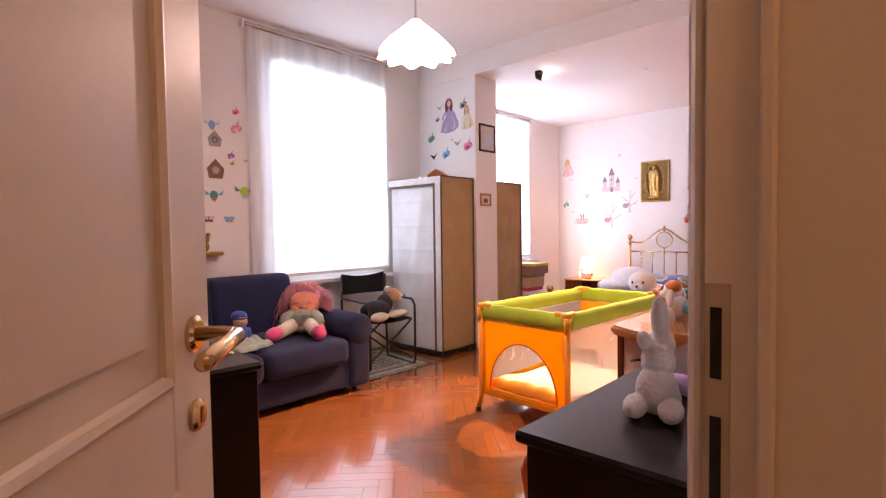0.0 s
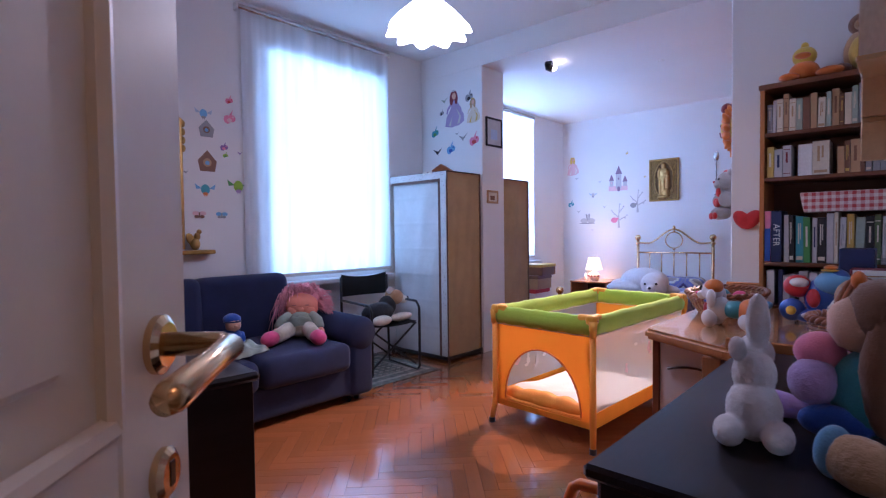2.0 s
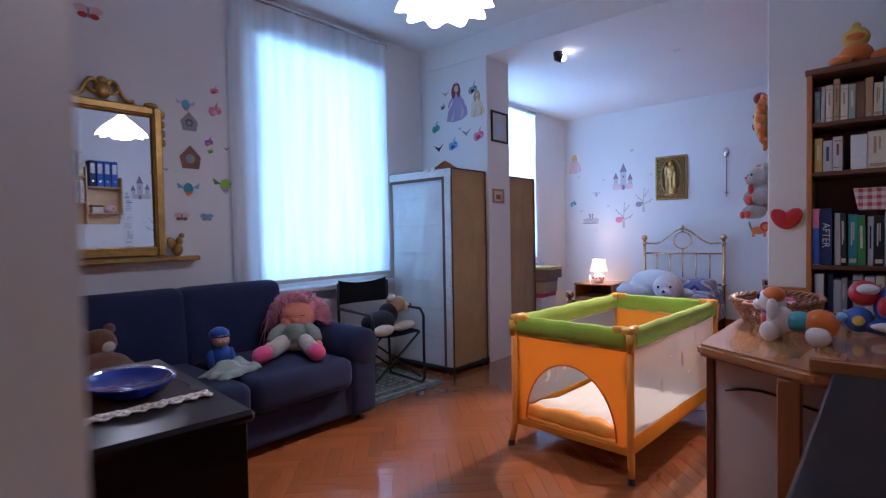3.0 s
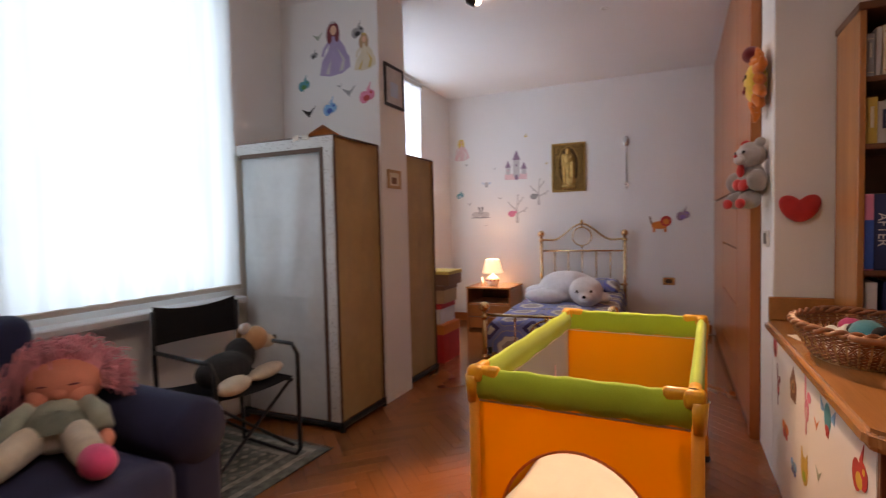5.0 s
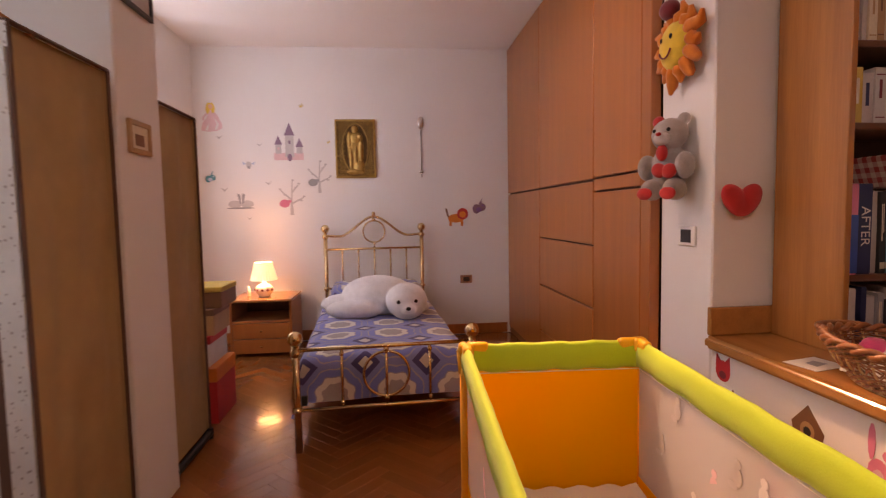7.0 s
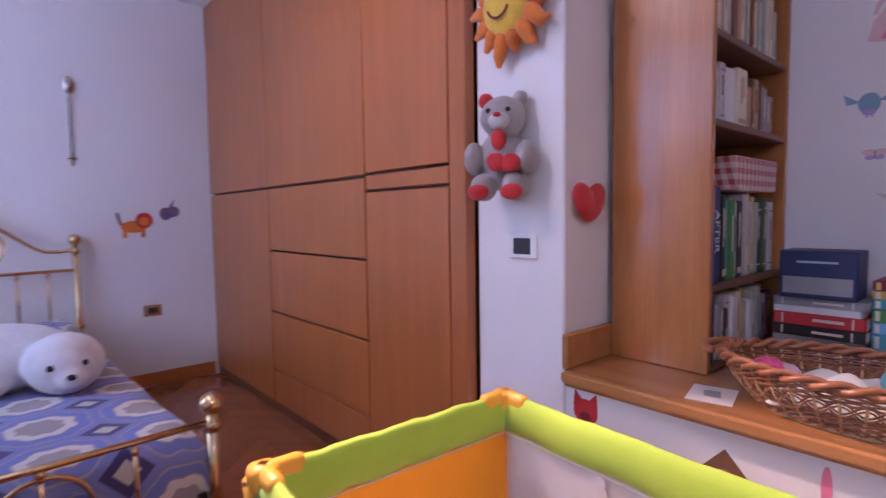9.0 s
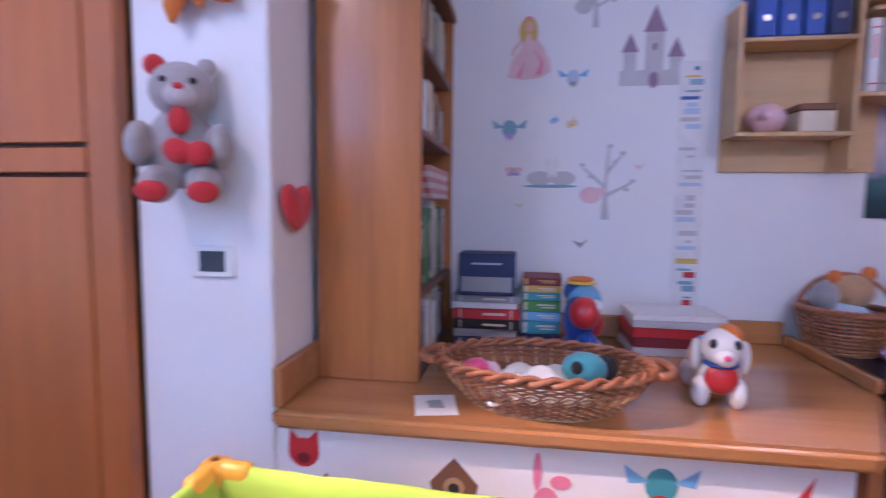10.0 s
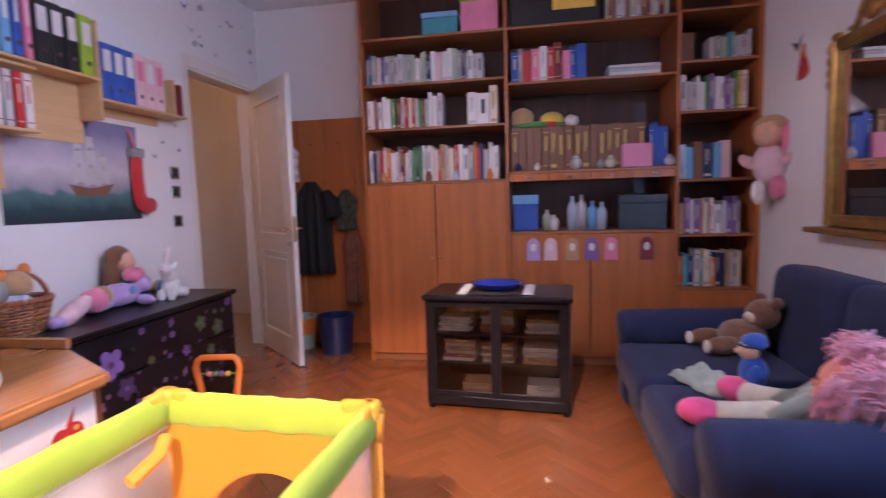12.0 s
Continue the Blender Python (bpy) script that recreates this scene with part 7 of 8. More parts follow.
bed()
blobs("plush_seal", "large white plush seal lying on the bed", "soft toy", pose(-2.22, 6.34, 0.478, 0, 0, -19) @ Matrix.Scale(1.1, 4), [
    (FUR_W, (-0.06, 0.02, 0.135), (0.26, 0.19, 0.135)), (FUR_W, (0.19, -0.13, 0.125), (0.135, 0.125, 0.12)), (FUR_W, (-0.30, 0.0, 0.07), (0.17, 0.12, 0.07)), (FUR_W, (-0.16, -0.17, 0.065), (0.19, 0.085, 0.065), (0, 0, 12)), (FUR_W, (-0.38, 0.08, 0.05), (0.13, 0.06, 0.045), (0, 0, 30)), (FUR_W, (0.16, 0.12, 0.05), (0.12, 0.07, 0.05)),
    (FUR_W, (0.235, -0.235, 0.085), (0.05, 0.04, 0.04)), (PLUSH["black"], (0.245, -0.272, 0.10), (0.016, 0.012, 0.012)), (PLUSH["black"], (0.175, -0.248, 0.135), 0.013), (PLUSH["black"], (0.275, -0.215, 0.14), 0.013)], 0.004, names="body body body body body body body nose eye eye", fur=0.006)


# ---- bedside ----
def nightstand():
    t = thing("nightstand", "reddish wooden nightstand with open niche and drawers", "nightstand", pose(-3.585, 7.09, 0))
    w, d, h = 0.53, 0.50, 0.505
    for x in (0, w - 0.02):
        solid("side", CHERRY, [(x, x + 0.02, 0, d, 0, h - 0.022)], t)
    solid("top", TOPW, [(-0.008, w + 0.008, -0.008, d, h - 0.022, h)], t, bevel=0.005)
    solid("niche_shelf", CHERRY, [(0.02, w - 0.02, 0.01, d, 0.30, 0.318)], t)
    solid("back_panel", CHERRY_D, [(0.02, w - 0.02, d - 0.01, d, 0, h - 0.022)], t)
    for z0, z1 in ((0.03, 0.155), (0.162, 0.296)):
        dr = solid("drawer", CHERRY, [(0.022, w - 0.022, 0.0, 0.4, z0, z1)], t)
        bm = bmesh.new()
        ball(bm, (w / 2, -0.01, (z0 + z1) / 2), 0.011, u=10, v=8)
        part("knob", bm, BRASS, dr, smooth=True)


nightstand()
tl = thing("table_lamp", "small table lamp with white pleated shade, lit", "table lamp", pose(-3.33, 7.30, 0.5055))
bm = bmesh.new()
lathe(bm, [(0, 0), (0.045, 0), (0.05, 0.008), (0.075, 0.04), (0.08, 0.07), (0.06, 0.10), (0.03, 0.115), (0.018, 0.125), (0.015, 0.15), (0, 0.15)], n=24)
part("base", bm, TOY["white"], tl, "white painted ceramic base", True)
for k in range(5):
    bm = bmesh.new()
    a = radians(200 + 35 * k)
    ball(bm, (0.076 * math.cos(a), 0.076 * math.sin(a), 0.065), (0.012, 0.012, 0.014), u=8, v=6)
    part("painted_flower", bm, TOY["maroon"], tl)
bm = bmesh.new()
lathe(bm, [(0.115, 0.15), (0.075, 0.31)], n=60, wave=lambda a, i, r: (r * (1 + 0.02 * math.cos(30 * a)), 0))
part("shade", bm, GLOW_T, tl, "lit pleated shade", False)
bm = bmesh.new()
tube(bm, [(0, 0, 0.15), (0, 0, 0.21)], 0.01, 8)
part("holder", bm, BRASS, tl).visible_shadow = False
bm = bmesh.new()
lathe(bm, [(0, 0), (0.018, 0), (0.018, 0.06), (0.010, 0.075), (0.010, 0.09), (0, 0.09)], n=12)
ob = part("small_bottle", bm, TOY["white"], smooth=True)
ob.location = (-3.48, 7.34, 0.5055)
tagged(ob, "small white bottle on the nightstand", "bottle")

# boxes beside the second wardrobe
for k, (z, w, d, h, c, tr, lab) in enumerate(((0.0, 0.36, 0.36, 0.34, "red", "orange", "red and orange plastic crate on the floor"), (0.341, 0.30, 0.32, 0.18, "white", "red", "white and red checked box stacked on a crate"), (0.522, 0.30, 0.30, 0.16, "tan", "brown", "tan patterned box on the stack"), (0.683, 0.32, 0.30, 0.13, "brown", "gold", "brown and yellow box on top of the stack"))):
    carton("storage_box", lab, "box", pose(-3.58 + 0.02 * k, 5.62 + 0.03 * k, z), w, d, h, CARD[c], CARD[tr])

# ---- north wall ----
rl = thing("gilt_relief", "gilded metal relief panel hanging over the bed", "wall relief", pose(-2.685, YN, 1.59))
solid("panel", mat("relief_ground", (0.10, 0.055, 0.02), 0.55, 0.8, 0.3, 25, 0.4, 60), [(0, 0.39, -0.012, 0, 0, 0.565)], rl, bevel=0.003)
for a in ((0, 0.39, 0, 0.022), (0, 0.39, 0.543, 0.565), (0, 0.022, 0.022, 0.543), (0.368, 0.39, 0.022, 0.543)):
    solid("border_bar", BRONZE, [(a[0], a[1], -0.024, -0.012, a[2], a[3])], rl, bevel=0.005)
bm = bmesh.new()
for c, r in (((0.195, 0.25), (0.080, 0.024, 0.19)), ((0.19, 0.47), (0.034, 0.026, 0.042)), ((0.20, 0.38), (0.070, 0.028, 0.07)), ((0.235, 0.40), (0.026, 0.034, 0.028)), ((0.225, 0.12), (0.055, 0.032, 0.06)), ((0.15, 0.2), (0.026, 0.030, 0.13)), ((0.20, 0.2), (0.014, 0.036, 0.14)), ((0.245, 0.26), (0.028, 0.030, 0.13)), ((0.135, 0.36), (0.026, 0.024, 0.09)), ((0.19, 0.06), (0.09, 0.026, 0.028))):
    ball(bm, (c[0], -0.012, c[1]), r)
ob = part("raised_shape", bm, BRONZE, rl, "raised gilt shape", True)
md = ob.modifiers.new("grow", "REMESH")
md.mode, md.voxel_size, md.use_smooth_shade = "VOXEL", 0.004, True
bm = bmesh.new()
tube(bm, [(0.195 + 0.125 * math.cos(a), -0.016, 0.29 + 0.235 * math.sin(a)) for a in [2 * math.pi * k / 48 for k in range(48)]], 0.006, 6, True)
part("oval_rim", bm, BRONZE, rl, smooth=True)
bm = bmesh.new()
for i in range(15):
    for j in range(23):
        x, z = 0.034 + i * 0.023 + (0.0115 if j % 2 else 0), 0.034 + j * 0.0226
        if x < 0.36 and ((x - 0.195) / 0.115) ** 2 + ((z - 0.29) / 0.225) ** 2 > 1:
            tube(bm, [(x + 0.0085 * math.cos(a), -0.015, z + 0.0085 * math.sin(a)) for a in [2 * math.pi * k / 8 for k in range(8)]], 0.003, 4, True)
ob = part("openwork", bm, BRONZE, rl, "pierced gilt openwork", True)
ob["kind"] = "stuff"
ro = thing("rosary", "silver rosary with small cross hanging on the wall", "rosary", pose(-1.85, YN - 0.004, 1.62))
bm = bmesh.new()
for k in range(40):
    a = 2 * math.pi * k / 40
    ball(bm, (0.028 * math.cos(a), -0.006, 0.50 + 0.055 * math.sin(a)), 0.007, u=6, v=5)
ball(bm, (0.0, -0.012, 0.50), (0.03, 0.014, 0.05))
part("medallion", bm, STEEL, ro, smooth=True)
bm = bmesh.new()
for k in range(34):
    ball(bm, (0.001 * math.sin(k), -0.006, 0.05 + 0.0115 * k), 0.0058, u=6, v=5)
part("chain", bm, mat("dark_beads", (0.12, 0.10, 0.09), 0.3, 0.6), ro, smooth=True)
solid("cross", STEEL, [(-0.006, 0.006, -0.009, -0.003, -0.03, 0.055), (-0.022, 0.022, -0.009, -0.003, 0.012, 0.026)], ro, bevel=0.001)
so = thing("wall_socket", "wall socket with black inserts in a grey plate", "socket", pose(-1.42, YN, 0.56))
solid("plate", STEEL, [(-0.06, 0.06, -0.008, 0, -0.042, 0.042)], so, bevel=0.003)
for x in (-0.022, 0.0, 0.022):
    solid("insert", BLACKP, [(x - 0.0105, x + 0.0105, -0.011, -0.008, -0.022, 0.022)], so, bevel=0.001)
sp = thing("ceiling_spot", "small black adjustable ceiling spotlight, lit", "spotlight", pose(-2.65, 4.95, HA))
bm = bmesh.new()
tube(bm, [(0, 0, 0), (0, 0, -0.012)], 0.042, 24)
part("mount", bm, BLACKM, sp)
bm = bmesh.new()
tube(bm, [(-0.018, -0.012, -0.012), (-0.008, -0.006, -0.045), (0.028, 0.022, -0.058)], [0.024, 0.036, 0.04], 20)
part("head", bm, BLACKM, sp, "black tilted lamp head", True)
bm = bmesh.new()
ball(bm, (0.036, 0.03, -0.056), (0.026, 0.026, 0.026))
part("bulb", bm, GLOW_S, sp, smooth=True).visible_shadow = False
rs = thing("recessed_spot", "small white recessed ceiling spotlight, lit", "spotlight", pose(-1.84, 5.66, HA))
bm = bmesh.new()
lathe(bm, [(0.0, -0.001), (0.020, -0.001), (0.021, -0.006), (0.032, -0.005), (0.034, 0.0)], n=24)
part("ring", bm, LAMPSHADE_W, rs, smooth=True)


# ---- wall stickers ----
def decal(kind, m, size, colours, where):
    """A thin printed sticker made of a few plain outlines."""
    a, b, c = (list(colours) * 3)[:3]
    S = []
    if kind == "castle":
        S = [(b, [(-.45, 0), (.45, 0), (.45, .22), (-.45, .22)]), (a, [(-.1, .1), (.16, .1), (.16, .78), (-.1, .78)]), (c, [(-.13, .76), (.19, .76), (.03, 1.15)]), (a, [(-.4, .2), (-.22, .2), (-.22, .5), (-.4, .5)]), (c, [(-.43, .48), (-.19, .48), (-.31, .76)]), (a, [(.24, .2), (.42, .2), (.42, .42), (.24, .42)]), (c, [(.21, .4), (.45, .4), (.33, .68)]), (c, oval(.03, .08, .07, .12, 10)), (c, oval(.03, .55, .035, .06, 8)), (b, oval(-.31, .36, .03, .05, 8))]
    elif kind == "tree":
        S = [(a, [(-.05, 0), (.06, 0), (.02, .45), (.05, 1.0), (.02, 1.0), (-.02, .5)]), (a, [(.0, .3), (.36, .5), (.35, .53), (.0, .36)]), (a, [(.0, .48), (-.3, .74), (-.32, .71), (-.02, .43)]), (a, [(.02, .62), (.22, .88), (.2, .9), (.0, .68)])]
        S += [(a, oval(x, y, .04, .03, 8)) for x, y in ((.36, .54), (.28, .42), (-.32, .76), (-.2, .6), (.22, .92), (.05, 1.02), (.12, .8))] + [(b, oval(-.2, .34, .15, .12, 12)), (b, oval(-.06, .4, .06, .05, 8))]
    elif kind == "swan":
        S = [(a, oval(-.22, .18, .26, .15, 14)), (a, oval(.25, .18, .26, .15, 14)), (b, [(-.04, .2), (.02, .2), (.0, .55), (-.1, .6), (-.12, .54)]), (b, [(.06, .2), (.12, .22), (.18, .55), (.1, .62), (.06, .56)]), (c, oval(0, .02, .55, .035, 14))]
    elif kind == "bird":
        S = [(a, oval(0, .4, .26, .3, 14)), (b, [(-.2, .45), (-.6, .72), (-.52, .4)]), (b, [(.2, .45), (.6, .72), (.52, .4)]), (c, oval(0, .15, .16, .09, 10)), (c, [(-.07, .0), (-.02, .0), (-.02, .14), (-.07, .14)]), (c, [(.05, .0), (.1, .0), (.1, .14), (.05, .14)])]
    elif kind == "house":
        S = [(a, [(-.35, 0), (.35, 0), (.45, .5), (0, 1.0), (-.45, .5)]), (b, oval(0, .42, .2, .2, 14)), (c, oval(0, .40, .11, .11, 10))]
    elif kind == "butterfly":
        S = [(a, oval(-.25, .3, .27, .16, 12)), (a, oval(.25, .3, .27, .16, 12)), (b, oval(-.2, .05, .18, .12, 12)), (b, oval(.2, .05, .18, .12, 12)), (c, oval(0, .18, .05, .24, 10))]
    elif kind == "figure":
        S = [(a, [(-.34, .02), (-.1, -.03), (.2, .0), (.38, .1), (.36, .3), (.22, .46), (.1, .62), (-.08, .62), (-.14, .46), (-.28, .28)]), (b, [(-.2, .03), (-.05, .3), (.0, .56), (-.05, .3), (-.12, .01)]), (b, [(.12, .04), (.2, .25), (.08, .5), (.26, .26), (.22, .06)]),
             (a, [(.08, .6), (.22, .44), (.26, .3), (.31, .32), (.27, .48), (.13, .66)]), (a, [(-.08, .6), (-.2, .48), (-.24, .36), (-.29, .38), (-.25, .52), (-.12, .65)]), (a, oval(0, .64, .11, .11, 12)), (c, oval(0, .86, .13, .14, 16)), (c, oval(-.09, .76, .07, .17, 10)), (c, oval(.09, .76, .06, .16, 10)), ("skin", oval(.01, .84, .075, .095, 12)), (b, oval(0, .99, .07, .025, 8))]
    elif kind == "fox":
        S = [(a, oval(0, .3, .34, .32, 16)), (a, [(-.34, .38), (-.3, .8), (-.08, .58)]), (a, [(.34, .38), (.3, .8), (.08, .58)]), (b, oval(0, .18, .16, .12, 10))]
    elif kind == "bunny":
        S = [(a, oval(0, .25, .2, .26, 14)), (a, oval(-.14, .75, .07, .32, 10)), (a, oval(.22, .6, .17, .12, 10)), (b, oval(0, .2, .1, .13, 10)), (a, [(-.06, -.3), (-.01, -.3), (.0, 0), (-.06, 0)])]
    elif kind == "lion":
        S = [(a, oval(-.1, .35, .38, .2, 14)), (b, oval(.2, .55, .26, .26, 16)), (a, oval(.2, .52, .15, .15, 12)), (a, [(-.42, 0), (-.3, 0), (-.3, .3), (-.42, .3)]), (a, [(.1, 0), (.22, 0), (.22, .3), (.1, .3)]), (c, [(-.5, .4), (-.6, .8), (-.52, .8), (-.42, .42)])]
    elif kind == "leaf":
        S = [(a, [(-.5, .5), (-.1, .1), (.0, .0), (.05, .12), (.45, .6), (.02, .3)])]
    else:
        S = [(a, oval(-.12, .34, .2, .24, 12)), (a, oval(.14, .42, .22, .2, 12)), (b, oval(.0, .3, .15, .12, 10)), (a, [(.0, .6), (.2, .9), (.12, .56)]), (b, oval(.2, .5, .06, .05, 8))]
    bm, mats = bmesh.new(), []
    for i, (col, pts) in enumerate(S):
        n0 = len(bm.faces)
        slab(bm, [(x * size, y * size) for x, y in pts], 0, 0.0006 + 0.00025 * i)
        bm.faces.ensure_lookup_table()
        if CARD[col] not in mats:
            mats.append(CARD[col])
        for f in bm.faces[n0:]:
            f.material_index = mats.index(CARD[col])
    ob = part("wall_sticker", bm, mats)
    ob.matrix_world = m
    word = {"figure": "dress-shaped", "leaf": "little bird"}.get(kind, kind)
    tagged(ob, "%s %s sticker on the %s" % (NAMES.get(a, a), word, where), "sticker", "stickers on the " + where)


def north(x, z):
    return pose(x, YN - 0.0005, z, 90, 0, 0)


for kind, x, z, s, cols in (("castle", -3.13, 1.77, 0.31, ("palegrey", "palepink", "plumgrey")), ("swan", -3.60, 1.31, 0.24, ("palegrey", "grey", "grey")), ("tree", -3.12, 1.24, 0.33, ("palegrey", "pink")), ("tree", -2.85, 1.45, 0.3, ("palegrey", "grey")),
                            ("figure", -3.84, 2.05, 0.27, ("palepink", "white", "yellow")), ("blob", -3.87, 1.55, 0.14, ("teal", "paleblue")), ("bird", -3.51, 1.69, 0.1, ("palegrey", "paleblue", "grey")), ("lion", -1.49, 1.10, 0.22, ("orange", "red", "brown")), ("blob", -1.28, 1.20, 0.2, ("plumgrey", "purple")),
                            ("leaf", -3.74, 1.47, 0.08, ("palegrey",)), ("leaf", -3.33, 1.53, 0.07, ("palegrey",)), ("leaf", -3.40, 1.9, 0.06, ("palegrey",)), ("leaf", -3.52, 1.2, 0.05, ("palegrey",)), ("blob", -3.0, 2.26, 0.07, ("cream", "yellow")), ("blob", -2.75, 1.92, 0.05, ("cream", "yellow")), ("leaf", -3.77, 1.97, 0.07, ("palegrey",))):
    decal(kind, north(x, z), s, cols, "white wall by the bed")
for kind, x, z, s, cols in (("figure", -3.53, 2.30, 0.36, ("dustylilac", "palegrey", "maroon")), ("figure", -3.28, 2.30, 0.24, ("cream", "gold", "tan")), ("blob", -3.33, 2.50, 0.15, ("grey", "black")), ("blob", -3.80, 2.20, 0.15, ("teal", "green")), ("leaf", -3.76, 2.02, 0.14, ("black",)), ("blob", -3.58, 2.0, 0.17, ("sky", "blue")),
                            ("leaf", -3.41, 2.13, 0.13, ("grey",)), ("blob", -3.27, 2.05, 0.18, ("pink", "red")), ("blob", -3.70, 2.42, 0.09, ("grey", "black")), ("leaf", -3.66, 2.55, 0.1, ("sage",)), ("leaf", -3.49, 2.2, 0.05, ("grey",))):
    decal(kind, pose(x, 4.5495, z, 90, 0, 0), s, cols, "pillar over the wardrobe")


def west(y, z):
    return pose(XW + 0.0005, y, z, 90, 0, 90)


for kind, y, z, s, cols in (("house", 2.22, 1.69, 0.16, ("brown", "tan", "sky")), ("bird", 2.20, 1.50, 0.13, ("teal", "sky", "orange")), ("butterfly", 2.15, 1.34, 0.10, ("palepink", "brown", "brown")), ("butterfly", 2.32, 1.34, 0.09, ("sky", "grey", "grey")), ("blob", 2.35, 1.85, 0.09, ("purple", "pink")), ("blob", 2.36, 1.80, 0.06, ("lime", "green")), ("bird", 2.46, 1.53, 0.15, ("lime", "green", "lilac")),
                            ("house", 2.22, 1.95, 0.13, ("grey", "brown", "sky")), ("blob", 2.40, 2.06, 0.14, ("pink", "palepink")), ("blob", 2.40, 2.22, 0.09, ("pink", "red")), ("bird", 2.20, 2.08, 0.11, ("sky", "paleblue", "grey")), ("leaf", 2.48, 1.84, 0.05, ("purple",)), ("leaf", 2.06, 1.66, 0.05, ("grey",)), ("figure", 1.02, 1.95, 0.2, ("red", "orange", "orange")), ("leaf", 0.95, 2.12, 0.16, ("black",)), ("butterfly", 1.65, 2.55, 0.15, ("palepink", "red", "grey")), ("butterfly", 1.30, 2.55, 0.15, ("green", "sage", "grey"))):
    decal(kind, west(y, z), s, cols, "wall beside the mirror")


def east(y, z, x=-0.0005):
    return pose(x, y, z, 90, 0, -90)


for kind, y, z, s, cols in (("figure", 3.73, 1.79, 0.24, ("palepink", "pink", "gold")), ("castle", 3.25, 1.75, 0.27, ("palegrey", "palegrey", "plumgrey")), ("bird", 3.80, 1.54, 0.12, ("slate", "slate", "lilac")), ("swan", 3.63, 1.35, 0.20, ("palegrey", "white", "slate")), ("tree", 3.41, 1.22, 0.29, ("palegrey", "palepink")), ("bird", 3.55, 1.75, 0.1, ("paleblue", "sky", "grey")),
                            ("tree", 3.47, 1.98, 0.24, ("palegrey", "palegrey")), ("blob", 3.55, 1.58, 0.07, ("cream", "yellow")), ("butterfly", 3.78, 1.40, 0.07, ("palepink", "lilac", "grey")), ("leaf", 3.50, 1.10, 0.07, ("grey",)), ("leaf", 3.28, 1.42, 0.05, ("palepink",)), ("blob", 3.62, 1.60, 0.05, ("sky", "paleblue")), ("leaf", 3.75, 1.26, 0.05, ("cream",)),
                            ("blob", 1.36, 1.72, 0.045, ("grey", "palegrey")), ("leaf", 1.22, 1.85, 0.06, ("grey",)), ("leaf", 1.44, 1.62, 0.07, ("grey",)), ("blob", 1.20, 1.68, 0.045, ("purple", "palegrey"))):
    decal(kind, east(y, z), s, cols, "white wall beside the shelf")
rnd = random.Random(5)
for k in range(14):
    decal(rnd.choice(("leaf", "blob")), east(rnd.uniform(0.05, 1.0), rnd.uniform(2.48, 2.85), DX - 0.0005), rnd.uniform(0.05, 0.1), (rnd.choice(("grey", "palegrey", "sage", "purple")), "palegrey"), "wall over the door")
for kind, y, z, s, cols in (("fox", 4.30, 0.58, 0.12, ("red", "maroon")), ("bunny", 4.22, 0.42, 0.13, ("maroon", "red")), ("house", 3.90, 0.50, 0.13, ("brown", "tan", "black")), ("bunny", 3.67, 0.50, 0.15, ("pink", "palepink")), ("bird", 3.40, 0.55, 0.14, ("teal", "sky", "red")), ("blob", 3.10, 0.50, 0.17, ("red", "yellow")), ("fox", 3.70, 0.26, 0.15, ("gold", "lime")), ("leaf", 3.53, 0.52, 0.07, ("orange",)), ("leaf", 3.50, 0.36, 0.08, ("sage",)),
                            ("butterfly", 4.05, 0.3, 0.12, ("orange", "red", "brown")), ("bird", 3.25, 0.25, 0.13, ("green", "lime", "brown")), ("fox", 3.05, 0.24, 0.12, ("orange", "cream")), ("butterfly", 3.88, 0.22, 0.1, ("sky", "blue", "grey"))):
    decal(kind, east(y, z, -0.9305), s * 1.05, cols, "front of the white counter")


